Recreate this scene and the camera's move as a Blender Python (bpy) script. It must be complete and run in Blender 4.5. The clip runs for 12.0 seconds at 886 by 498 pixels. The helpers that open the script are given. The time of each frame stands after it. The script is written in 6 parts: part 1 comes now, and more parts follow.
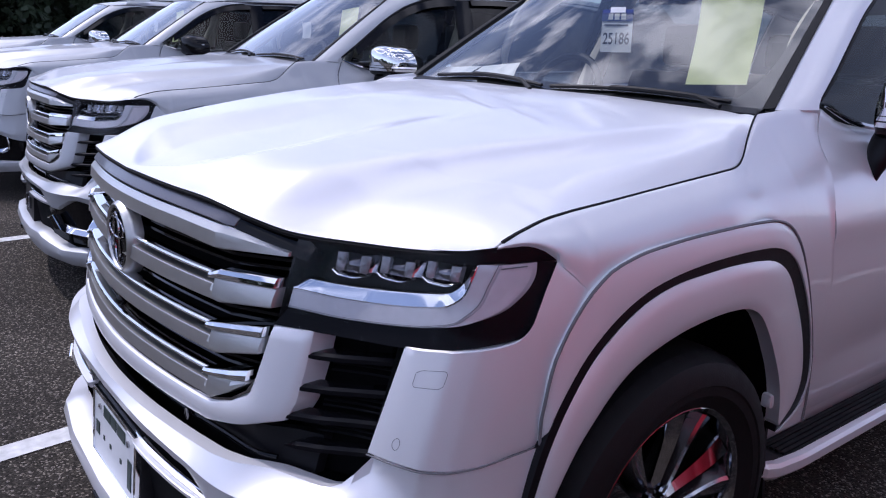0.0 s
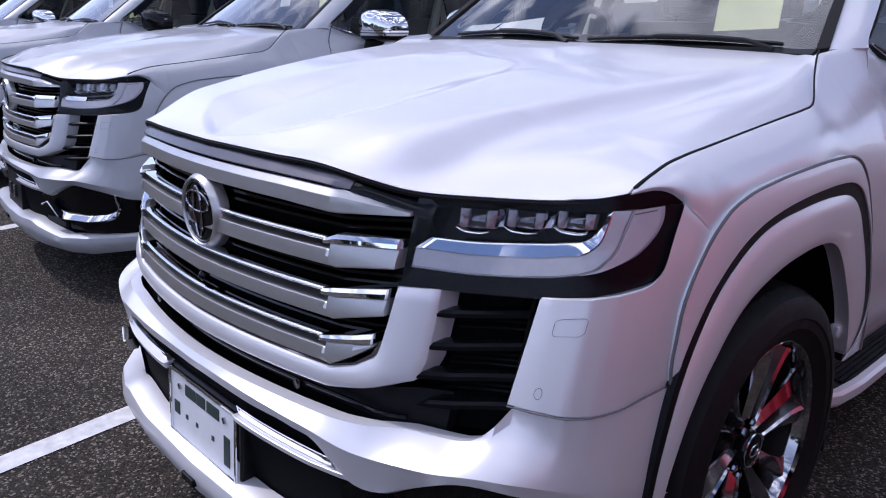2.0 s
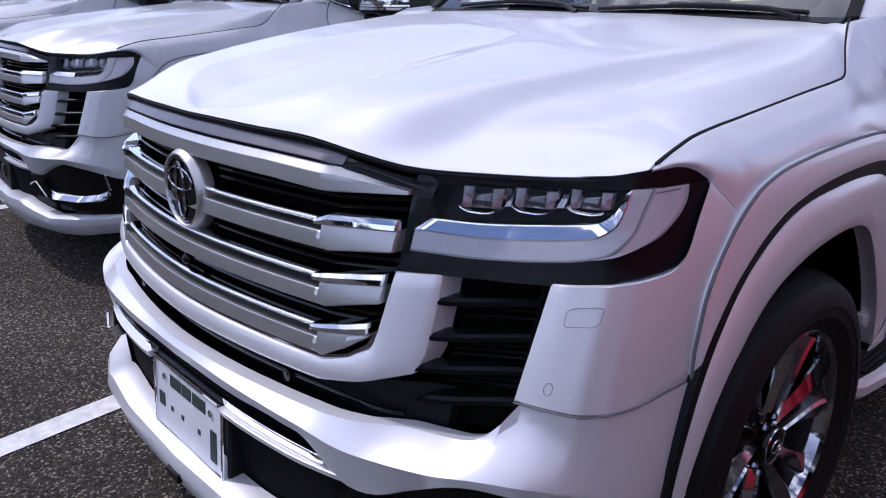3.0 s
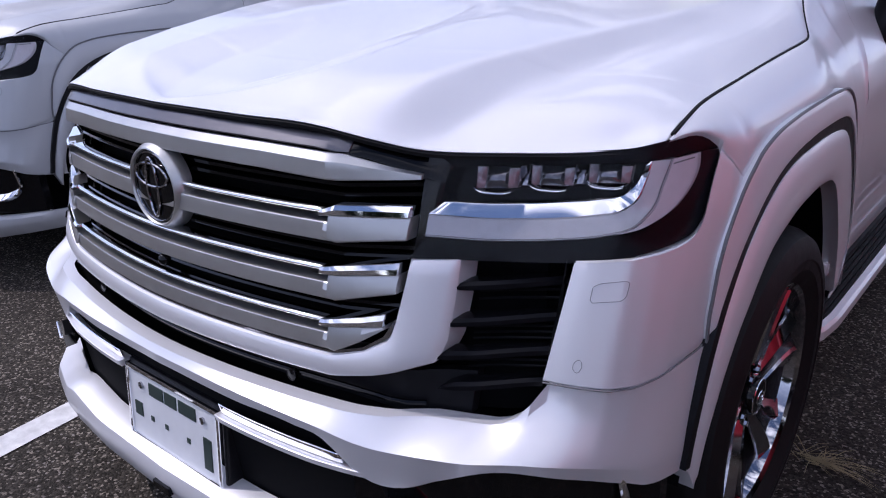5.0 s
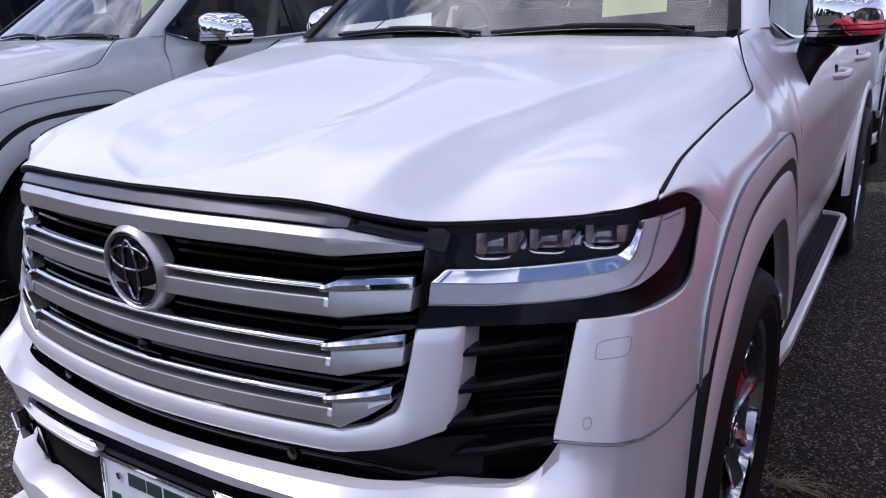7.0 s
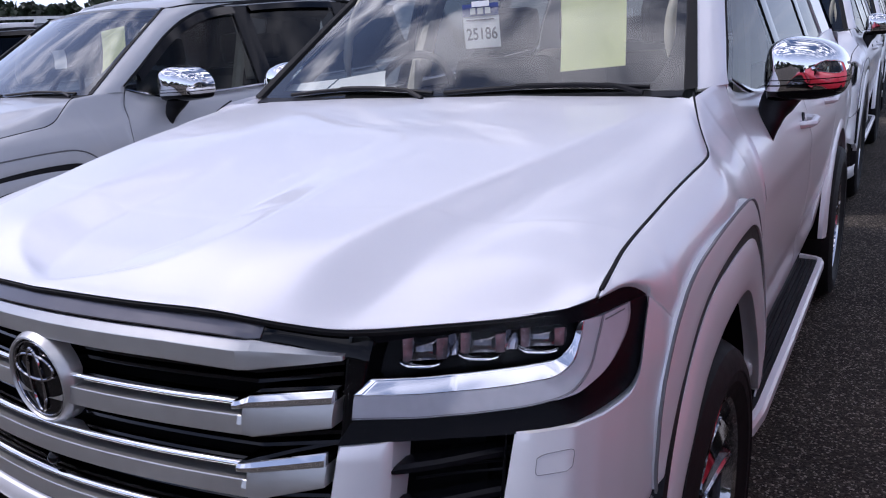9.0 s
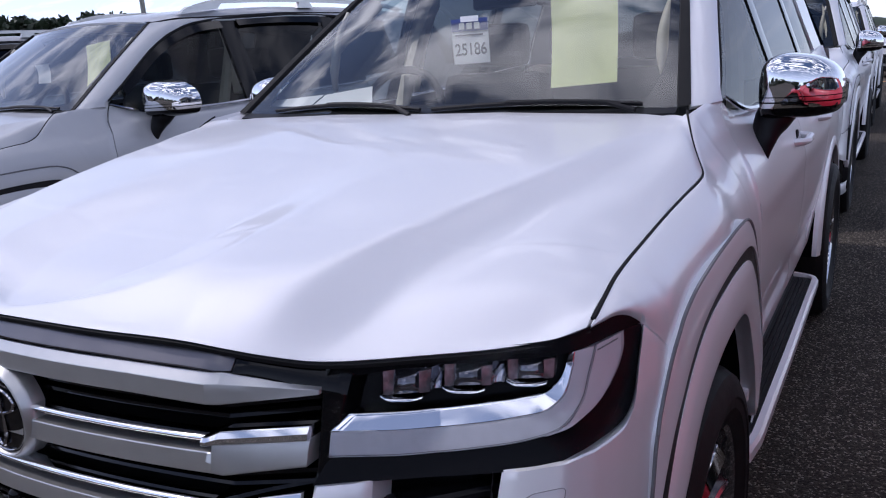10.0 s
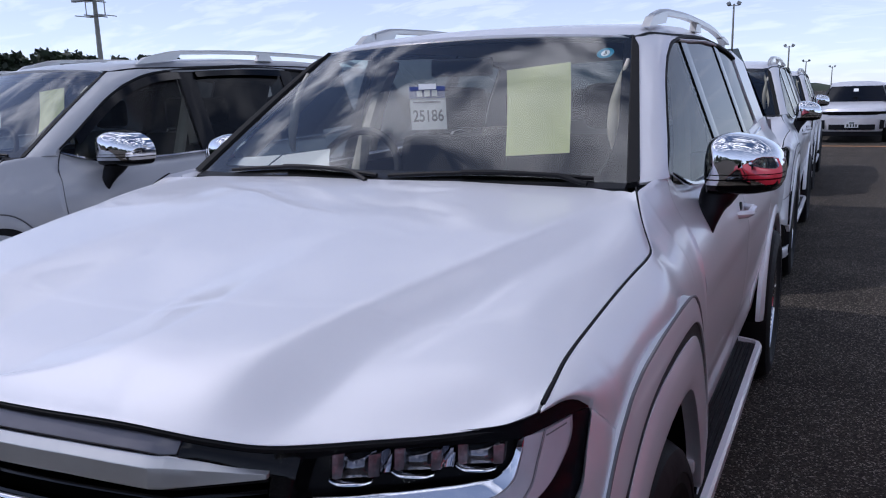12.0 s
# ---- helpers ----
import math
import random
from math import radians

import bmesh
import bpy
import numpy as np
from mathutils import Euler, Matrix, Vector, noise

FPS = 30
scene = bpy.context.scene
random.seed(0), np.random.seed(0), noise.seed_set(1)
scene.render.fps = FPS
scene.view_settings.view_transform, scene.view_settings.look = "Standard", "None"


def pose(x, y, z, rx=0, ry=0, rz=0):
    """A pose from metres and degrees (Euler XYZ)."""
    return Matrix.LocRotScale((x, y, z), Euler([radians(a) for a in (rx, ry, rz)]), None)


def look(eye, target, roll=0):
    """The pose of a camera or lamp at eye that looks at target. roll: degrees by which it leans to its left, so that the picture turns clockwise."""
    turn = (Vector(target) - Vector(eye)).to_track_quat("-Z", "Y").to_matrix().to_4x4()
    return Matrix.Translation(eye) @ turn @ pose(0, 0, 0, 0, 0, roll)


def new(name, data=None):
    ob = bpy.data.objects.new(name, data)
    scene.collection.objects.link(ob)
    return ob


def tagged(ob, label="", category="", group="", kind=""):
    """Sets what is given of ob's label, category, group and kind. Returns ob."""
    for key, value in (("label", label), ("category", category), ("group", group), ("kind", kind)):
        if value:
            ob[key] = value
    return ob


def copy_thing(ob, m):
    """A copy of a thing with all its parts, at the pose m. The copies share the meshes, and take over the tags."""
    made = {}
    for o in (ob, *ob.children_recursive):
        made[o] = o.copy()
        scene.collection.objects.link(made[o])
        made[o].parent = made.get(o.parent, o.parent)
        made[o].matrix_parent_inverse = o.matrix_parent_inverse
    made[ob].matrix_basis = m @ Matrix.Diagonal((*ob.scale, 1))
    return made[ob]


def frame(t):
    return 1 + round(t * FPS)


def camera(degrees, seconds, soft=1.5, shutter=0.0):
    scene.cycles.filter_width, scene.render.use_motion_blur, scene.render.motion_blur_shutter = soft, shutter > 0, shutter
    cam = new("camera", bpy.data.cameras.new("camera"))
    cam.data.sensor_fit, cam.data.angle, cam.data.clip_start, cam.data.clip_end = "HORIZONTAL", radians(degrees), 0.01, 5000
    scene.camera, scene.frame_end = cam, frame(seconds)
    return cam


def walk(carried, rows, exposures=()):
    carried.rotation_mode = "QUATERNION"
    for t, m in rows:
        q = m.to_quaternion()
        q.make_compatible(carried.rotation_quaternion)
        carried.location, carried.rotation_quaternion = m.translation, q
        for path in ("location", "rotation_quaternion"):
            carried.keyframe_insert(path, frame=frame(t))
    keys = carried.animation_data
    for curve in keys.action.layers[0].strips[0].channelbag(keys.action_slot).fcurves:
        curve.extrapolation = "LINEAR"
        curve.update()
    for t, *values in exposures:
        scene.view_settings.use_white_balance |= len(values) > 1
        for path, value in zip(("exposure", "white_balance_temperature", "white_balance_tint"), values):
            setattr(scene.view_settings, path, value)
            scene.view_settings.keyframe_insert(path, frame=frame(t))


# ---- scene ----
cam = camera(60.0, 12.0, soft=1.1)
PATH = [
    (0, (1.797, -0.426, 1.408), (0.29, 0.789, 0.902), 3.0),
    (0.5, (1.738, -0.524, 1.414), (0.251, 0.71, 0.898), 2.4),
    (1, (1.684, -0.635, 1.409), (0.232, 0.63, 0.87), 1.6),
    (1.5, (1.629, -0.692, 1.396), (0.209, 0.601, 0.838), 1.0),
    (2, (1.597, -0.675, 1.374), (0.197, 0.629, 0.793), 0.5),
    (2.5, (1.557, -0.633, 1.36), (0.161, 0.666, 0.757), 0.4),
    (3, (1.513, -0.596, 1.338), (0.12, 0.696, 0.713), 0.6),
    (3.5, (1.482, -0.564, 1.322), (0.105, 0.737, 0.68), 0.7),
    (3.7, (1.471, -0.552, 1.318), (0.11, 0.759, 0.663), 0.6),
    (5.3, (1.323, -0.732, 1.357), (0.171, 0.745, 0.654), -1.3),
    (5.5, (1.311, -0.749, 1.36), (0.182, 0.747, 0.662), -1.5),
    (6, (1.286, -0.768, 1.368), (0.207, 0.774, 0.691), -1.8),
    (6.5, (1.254, -0.772, 1.382), (0.205, 0.804, 0.735), -2.1),
    (7, (1.233, -0.77, 1.404), (0.201, 0.83, 0.792), -2.5),
    (7.2, (1.25, -0.77, 1.389), (0.196, 0.834, 0.827), -2.7),
    (9, (1.256, -0.602, 1.479), (0.235, 1.032, 0.939), -3.8),
    (9.5, (1.242, -0.563, 1.478), (0.225, 1.076, 0.951), -3.7),
    (10, (1.234, -0.54, 1.478), (0.228, 1.113, 0.973), -3.6),
    (10.5, (1.238, -0.519, 1.499), (0.256, 1.157, 1.022), -3.2),
    (11, (1.242, -0.53, 1.513), (0.285, 1.169, 1.067), -2.8),
    (11.5, (1.239, -0.538, 1.524), (0.311, 1.184, 1.109), -2.1),
    (12, (1.237, -0.54, 1.532), (0.327, 1.198, 1.142), -1.5),
]
walk(cam, [(t, look(eye, target, roll)) for t, eye, target, roll in PATH], [(0.0, 0.18, 5900, 22), (3.5, 0.17, 6000, 22), (7.0, 0.16, 6150, 22), (9.0, 0.12, 6150, 21), (12.0, -0.27, 6000, 17)])

# ---------------------------------------------------------------- light
SUN = Vector((-0.55, -0.26, 0.78)).normalized()
elev = math.asin(SUN.z)
world = bpy.data.worlds.new("sky")
scene.world = world
world.use_nodes = True
wn, wl = world.node_tree.nodes, world.node_tree.links
wn.clear()
w_out = wn.new("ShaderNodeOutputWorld")
w_bg = wn.new("ShaderNodeBackground")
w_sky = wn.new("ShaderNodeTexSky")
w_sky.sky_type = "NISHITA"
w_sky.sun_disc = False
w_sky.sun_elevation = elev
w_sky.sun_rotation = math.atan2(SUN.x, SUN.y)
w_sky.dust_density = 0.5
w_sky.ozone_density = 2.0
w_sky.air_density = 0.55
w_co = wn.new("ShaderNodeTexCoord")
# a cloud layer seen in perspective, thinning towards the horizon
w_sep = wn.new("ShaderNodeSeparateXYZ")
w_up = wn.new("ShaderNodeMath")
w_up.operation = "MAXIMUM"
w_up.inputs[1].default_value = 0.0
w_add = wn.new("ShaderNodeMath")
w_add.operation = "ADD"
w_add.inputs[1].default_value = 0.22
w_dx = wn.new("ShaderNodeMath")
w_dx.operation = "DIVIDE"
w_dy = wn.new("ShaderNodeMath")
w_dy.operation = "DIVIDE"
w_com = wn.new("ShaderNodeCombineXYZ")
w_thin = wn.new("ShaderNodeMapRange")
w_thin.inputs["From Min"].default_value = 0.36
w_thin.inputs["From Max"].default_value = 0.68
w_thin.inputs["To Min"].default_value = 0.08
w_thin.inputs["To Max"].default_value = 0.85
w_veil = wn.new("ShaderNodeMapRange")
w_veil.inputs["From Min"].default_value = 0.0
w_veil.inputs["From Max"].default_value = 0.6
w_veil.inputs["To Min"].default_value = 0.28
w_veil.inputs["To Max"].default_value = 0.0
w_cov = wn.new("ShaderNodeMath")
w_cov.operation = "MULTIPLY_ADD"
w_cov.use_clamp = True
w_map = wn.new("ShaderNodeMapping")
w_map.inputs["Scale"].default_value = (1.0, 1.9, 1.0)
w_map.inputs["Rotation"].default_value = (0.0, 0.0, 0.7)
w_noise = wn.new("ShaderNodeTexNoise")
w_noise.inputs["Scale"].default_value = 3.4
w_noise.inputs["Detail"].default_value = 8.0
w_noise.inputs["Roughness"].default_value = 0.56
w_noise.inputs["Distortion"].default_value = 0.5
w_ramp = wn.new("ShaderNodeValToRGB")
w_ramp.color_ramp.elements[0].position = 0.49
w_ramp.color_ramp.elements[1].position = 0.61
w_ramp.color_ramp.elements[0].color = (0, 0, 0, 1)
w_ramp.color_ramp.elements[1].color = (1, 1, 1, 1)
w_mix = wn.new("ShaderNodeMixRGB")
w_mix.inputs["Color2"].default_value = (14.0, 14.3, 15.0, 1)
wl.new(w_co.outputs["Generated"], w_sep.inputs["Vector"])
wl.new(w_sep.outputs["Z"], w_up.inputs[0])
wl.new(w_up.outputs["Value"], w_add.inputs[0])
wl.new(w_sep.outputs["X"], w_dx.inputs[0])
wl.new(w_add.outputs["Value"], w_dx.inputs[1])
wl.new(w_sep.outputs["Y"], w_dy.inputs[0])
wl.new(w_add.outputs["Value"], w_dy.inputs[1])
wl.new(w_dx.outputs["Value"], w_com.inputs["X"])
wl.new(w_dy.outputs["Value"], w_com.inputs["Y"])
wl.new(w_com.outputs["Vector"], w_map.inputs["Vector"])
wl.new(w_up.outputs["Value"], w_thin.inputs["Value"])
wl.new(w_up.outputs["Value"], w_veil.inputs["Value"])
wl.new(w_map.outputs["Vector"], w_noise.inputs["Vector"])
wl.new(w_noise.outputs["Fac"], w_ramp.inputs["Fac"])
wl.new(w_ramp.outputs["Color"], w_cov.inputs[0])
wl.new(w_thin.outputs["Result"], w_cov.inputs[1])
wl.new(w_veil.outputs["Result"], w_cov.inputs[2])
wl.new(w_cov.outputs["Value"], w_mix.inputs["Fac"])
wl.new(w_sky.outputs["Color"], w_mix.inputs["Color1"])
wl.new(w_mix.outputs["Color"], w_bg.inputs["Color"])
wl.new(w_bg.outputs["Background"], w_out.inputs["Surface"])
w_bg.inputs["Strength"].default_value = 0.15

sun_data = bpy.data.lights.new("sun", "SUN")
sun_data.energy = 1.75
sun_data.angle = radians(0.53)
sun_data.color = (1.0, 0.965, 0.91)
sun = new("sun", sun_data)
sun.matrix_world = look(SUN * 50, (0, 0, 0))


# ---------------------------------------------------------------- materials
def material(name, color, rough=0.5, metal=0.0, coat=0.0, var=0.0, scale=8.0, bump=0.0, bump_scale=60.0, spec=0.5, coat_rough=0.03, coat_ior=1.5):
    m = bpy.data.materials.new(name)
    m.use_nodes = True
    nt = m.node_tree
    b = nt.nodes["Principled BSDF"]
    b.inputs["Base Color"].default_value = (*color, 1)
    b.inputs["Roughness"].default_value = rough
    b.inputs["Metallic"].default_value = metal
    b.inputs["Coat Weight"].default_value = coat
    b.inputs["Coat Roughness"].default_value = coat_rough
    b.inputs["Specular IOR Level"].default_value = spec
    b.inputs["Coat IOR"].default_value = coat_ior
    if var or bump:
        co = nt.nodes.new("ShaderNodeTexCoord")
    if var:
        n = nt.nodes.new("ShaderNodeTexNoise")
        n.inputs["Scale"].default_value = scale
        n.inputs["Detail"].default_value = 6
        r = nt.nodes.new("ShaderNodeValToRGB")
        lo = [max(0, c * (1 - var)) for c in color]
        hi = [min(1, c * (1 + var)) for c in color]
        r.color_ramp.elements[0].position, r.color_ramp.elements[1].position = 0.3, 0.7
        r.color_ramp.elements[0].color, r.color_ramp.elements[1].color = (*lo, 1), (*hi, 1)
        nt.links.new(co.outputs["Object"], n.inputs["Vector"])
        nt.links.new(n.outputs["Fac"], r.inputs["Fac"])
        nt.links.new(r.outputs["Color"], b.inputs["Base Color"])
        rr = nt.nodes.new("ShaderNodeMapRange")
        rr.inputs["To Min"].default_value = max(0.0, rough * 0.8)
        rr.inputs["To Max"].default_value = min(1.0, rough * 1.25)
        nt.links.new(n.outputs["Fac"], rr.inputs["Value"])
        nt.links.new(rr.outputs["Result"], b.inputs["Roughness"])
    if bump:
        n2 = nt.nodes.new("ShaderNodeTexNoise")
        n2.inputs["Scale"].default_value = bump_scale
        n2.inputs["Detail"].default_value = 3
        bp = nt.nodes.new("ShaderNodeBump")
        bp.inputs["Strength"].default_value = bump
        bp.inputs["Distance"].default_value = 0.002
        nt.links.new(co.outputs["Object"], n2.inputs["Vector"])
        nt.links.new(n2.outputs["Fac"], bp.inputs["Height"])
        nt.links.new(bp.outputs["Normal"], b.inputs["Normal"])
    return m


def pane(name, tint, ior=1.5, rough=0.0, gain=1.0):
    """Thin glass: clear or tinted, with a Fresnel gloss."""
    m = bpy.data.materials.new(name)
    m.use_nodes = True
    nt = m.node_tree
    nt.nodes.clear()
    out = nt.nodes.new("ShaderNodeOutputMaterial")
    mix = nt.nodes.new("ShaderNodeMixShader")
    tr = nt.nodes.new("ShaderNodeBsdfTransparent")
    gl = nt.nodes.new("ShaderNodeBsdfGlossy")
    fr = nt.nodes.new("ShaderNodeFresnel")
    mu = nt.nodes.new("ShaderNodeMath")
    mu.operation = "MULTIPLY"
    mu.use_clamp = True
    mu.inputs[1].default_value = gain
    tr.inputs["Color"].default_value = (*tint, 1)
    gl.inputs["Roughness"].default_value = rough
    gl.inputs["Color"].default_value = (1, 1, 1, 1)
    fr.inputs["IOR"].default_value = ior
    nt.links.new(fr.outputs["Fac"], mu.inputs[0])
    nt.links.new(mu.outputs["Value"], mix.inputs["Fac"])
    nt.links.new(tr.outputs["BSDF"], mix.inputs[1])
    nt.links.new(gl.outputs["BSDF"], mix.inputs[2])
    nt.links.new(mix.outputs["Shader"], out.inputs["Surface"])
    return m


PEARL = material("pearl_white_paint", (0.82, 0.815, 0.84), 0.40, 0.46, 0.5, 0.012, 3.0, 0.0, 900.0, 0.05, 0.012, 1.52)
SILVER = material("silver_white_paint", (0.49, 0.50, 0.525), 0.48, 0.40, 0.6, 0.012, 3.0, 0.0, 900.0, 0.05, 0.02)
RED = material("red_paint", (0.50, 0.022, 0.042), 0.4, 0.0, 1.0, 0.03, 4.0)
SATIN = material("satin_silver", (0.58, 0.575, 0.565), 0.34, 0.85, 0.3, 0.03, 30.0, 0.02, 700.0)
GUNMETAL = material("gunmetal_trim", (0.15, 0.145, 0.16), 0.32, 0.8, 0.3, 0.03, 30.0)
CHROME = material("chrome", (0.88, 0.89, 0.91), 0.04, 1.0, 0.0, 0.02, 20.0)
SMOKE = material("smoked_chrome", (0.42, 0.42, 0.45), 0.07, 1.0, 0.0, 0.1, 12.0)
BLACK = material("satin_black_plastic", (0.006, 0.006, 0.008), 0.40, 0.0, 0.0, 0.2, 30.0, 0.1, 500.0, 0.22)
GLOSS = material("gloss_black", (0.004, 0.004, 0.005), 0.08, 0.0, 0.0, 0.1, 20.0, 0, 60, 0.28)
# rubber seals, and the tubes that stand for shade in panel gaps
SEAL = material("black_seal_and_gap_shade", (0.008, 0.008, 0.009), 0.65, 0.0, 0.0, 0.2, 40.0, 0, 60, 0.2)
SEAL_GREY = material("grey_seam", (0.16, 0.16, 0.17), 0.6)
# near-black for underbody parts, and for shade put into sheets behind openings
CAVITY = material("underbody_and_cavity_shade", (0.003, 0.003, 0.004), 0.9, 0.0, 0.0, 0.3, 12.0, 0, 60, 0.1)
RUBBER = material("tyre_rubber", (0.008, 0.0075, 0.0085), 0.6, 0.0, 0.0, 0.2, 25.0, 0.3, 220.0, 0.25)
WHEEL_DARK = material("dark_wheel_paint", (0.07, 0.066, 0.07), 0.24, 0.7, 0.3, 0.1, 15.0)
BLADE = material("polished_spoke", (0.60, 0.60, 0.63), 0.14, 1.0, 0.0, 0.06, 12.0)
LAMP_BLACK = material("lamp_housing", (0.006, 0.006, 0.008), 0.3, 0.0, 0.0, 0.1, 20.0, 0, 60, 0.1)
LIGHTGUIDE = material("milky_light_guide", (0.52, 0.52, 0.56), 0.16, 0.0, 0.8, 0.05, 60.0, 0.15, 400.0)
MARKER = material("ribbed_marker_plastic", (0.62, 0.58, 0.62), 0.12, 0.0, 0.8, 0.04, 60.0, 0.25, 500.0)
CRYSTAL = material("cut_clear_plastic", (0.20, 0.20, 0.22), 0.05, 0.5, 1.0, 0.35, 90.0, 0.7, 120.0)
PROJECTOR = material("projector_glass", (0.14, 0.14, 0.16), 0.05, 0.8, 1.0, 0.6, 60.0, 0.8, 45.0)
LENS = pane("clear_lens", (0.97, 0.97, 0.98), 1.18)
SLAT = material("gloss_slat_plastic", (0.006, 0.006, 0.008), 0.2, 0.0, 0.0, 0.2, 30.0, 0, 60, 0.14)
SCREEN = pane("windscreen_glass", (0.80, 0.85, 0.83), 1.52, 0.0, 1.6)
TINTED = pane("tinted_glass", (0.08, 0.09, 0.10), 1.45, 0.0, 0.7)
DOORGLASS = pane("door_glass", (0.42, 0.46, 0.45), 1.45, 0.0, 0.55)
TRIM_DARK = material("interior_dark", (0.012, 0.012, 0.014), 0.6, 0.0, 0.0, 0.2, 20.0, 0.2, 300.0)
BEIGE = material("beige_leather", (0.58, 0.54, 0.46), 0.5, 0.0, 0.0, 0.08, 12.0, 0.2, 250.0)
LEATHER = material("dark_leather", (0.05, 0.045, 0.04), 0.5, 0.0, 0.0, 0.12, 12.0, 0.2, 250.0)
YELLOW_PAPER = material("yellow_paper", (0.92, 0.97, 0.50), 0.75, 0.0, 0.0, 0.05, 14.0, 0.3, 30.0)
WHITE_PAPER = material("white_paper", (0.90, 0.91, 0.92), 0.75, 0.0, 0.0, 0.04, 10.0, 0.2, 40.0)
BLUE_INK = material("blue_print", (0.045, 0.075, 0.26), 0.7)
INK = material("dark_ink", (0.04, 0.04, 0.05), 0.7)
PLATE_WHITE = material("plate_white", (0.74, 0.75, 0.77), 0.4, 0.0, 0.2, 0.03, 30.0)
PLATE_INK = material("plate_green_ink", (0.02, 0.04, 0.035), 0.45)
STICKER_BLUE = material("sticker_blue", (0.05, 0.35, 0.55), 0.5)


# ---------------------------------------------------------------- mesh helpers
def thing(name, label, category, group=""):
    return tagged(new(name), label, category, group)


def link(name, verts, faces, mat, parent=None, label="", smooth=True, flat=(), sharp=32):
    me = bpy.data.meshes.new(name)
    me.from_pydata([tuple(map(float, v)) for v in verts], [], faces)
    me.materials.append(mat)
    if smooth:
        fl = set(flat)
        for i, p in enumerate(me.polygons):
            p.use_smooth = i not in fl
        me.set_sharp_from_angle(angle=radians(sharp))
    me.update()
    ob = new(name, me)
    if parent is not None:
        ob.parent = parent
    if label:
        ob["label"] = label
    return ob


def knots(pts, n):
    """A polyline resampled at n even steps of its length."""
    p = np.array(pts, float)
    d = np.concatenate([[0], np.cumsum(np.linalg.norm(np.diff(p, axis=0), axis=1))])
    s = np.linspace(0, d[-1], n)
    return np.stack([np.interp(s, d, p[:, k]) for k in range(p.shape[1])], 1)


def bend(pts, n):
    """The same through a smooth curve."""
    p = np.array(pts, float)
    d = np.concatenate([[0], np.cumsum(np.linalg.norm(np.diff(p, axis=0), axis=1))])
    t = np.gradient(p, d, axis=0)
    s = np.linspace(0, d[-1], n)
    out = []
    for v in s:
        i = min(max(np.searchsorted(d, v) - 1, 0), len(d) - 2)
        h = d[i + 1] - d[i]
        u = (v - d[i]) / h
        out.append((2 * u**3 - 3 * u**2 + 1) * p[i] + (u**3 - 2 * u**2 + u) * h * t[i] + (3 * u**2 - 2 * u**3) * p[i + 1] + (u**3 - u**2) * h * t[i + 1])
    return np.array(out)


EASES = {}


def ease(v, xs, ys):
    """Smooth interpolation through a few points."""
    key = (tuple(xs), tuple(ys))
    if key not in EASES:
        EASES[key] = (np.array(xs, float), np.array(ys, float), np.gradient(np.array(ys, float), np.array(xs, float)))
    x, y, d = EASES[key]
    v = min(max(v, x[0]), x[-1])
    i = min(max(int(np.searchsorted(x, v)) - 1, 0), len(x) - 2)
    h = x[i + 1] - x[i]
    u = (v - x[i]) / h
    return (2 * u**3 - 3 * u**2 + 1) * y[i] + (u**3 - 2 * u**2 + u) * h * d[i] + (3 * u**2 - 2 * u**3) * y[i + 1] + (u**3 - u**2) * h * d[i + 1]


def blend(a, b, n, edge=0.0):
    """A grid between two rows of points."""
    v = np.linspace(0, 1, n)
    if edge:
        v = np.concatenate([[0, edge], np.linspace(0, 1, n)[1:-1], [1 - edge, 1]])
    return np.array([(1 - k) * a + k * b for k in v])


def shell(P, depth=(0, 0, 0), r=0.0):
    """A panel: the grid P, and walls that go back from its rim by depth; r rounds its rim."""
    P = np.array(P, float)
    n, m = P.shape[:2]
    dep = np.array(depth, float)
    L = np.linalg.norm(dep)
    if r and L:
        k = dep / L * r
        P = P.copy()
        P[0] += k
        P[-1] += k
        P[1:-1, 0] += k
        P[1:-1, -1] += k
    verts = list(P.reshape(-1, 3))
    faces = [(i * m + j, i * m + j + 1, (i + 1) * m + j + 1, (i + 1) * m + j) for i in range(n - 1) for j in range(m - 1)]
    flat = []
    if L:
        ring = [(0, j) for j in range(m)] + [(i, m - 1) for i in range(1, n)] + [(n - 1, j) for j in range(m - 2, -1, -1)] + [(i, 0) for i in range(n - 2, 0, -1)]
        base = len(verts)
        for i, j in ring:
            verts.append(P[i, j])
        for i, j in ring:
            verts.append(P[i, j] + dep)
        q = len(ring)
        for k in range(q):
            flat.append(len(faces))
            faces.append((base + k, base + (k + 1) % q, base + q + (k + 1) % q, base + q + k))
    return verts, faces, flat


def panel(name, P, mat, parent, depth=(0, 0, 0), r=0.0, label="", twin=False, sharp=32):
    v, f, fl = shell(P, depth, r)
    ob = link(name, v, f, mat, parent, label, True, fl, sharp)
    if twin:
        Q = np.array(P, float) * (-1, 1, 1)
        v, f, fl = shell(Q[:, ::-1], (-depth[0], depth[1], depth[2]), r)
        link(name, v, f, mat, parent, label, True, fl, sharp)
    return ob


def flip(P):
    return np.array(P, float) * (-1, 1, 1)


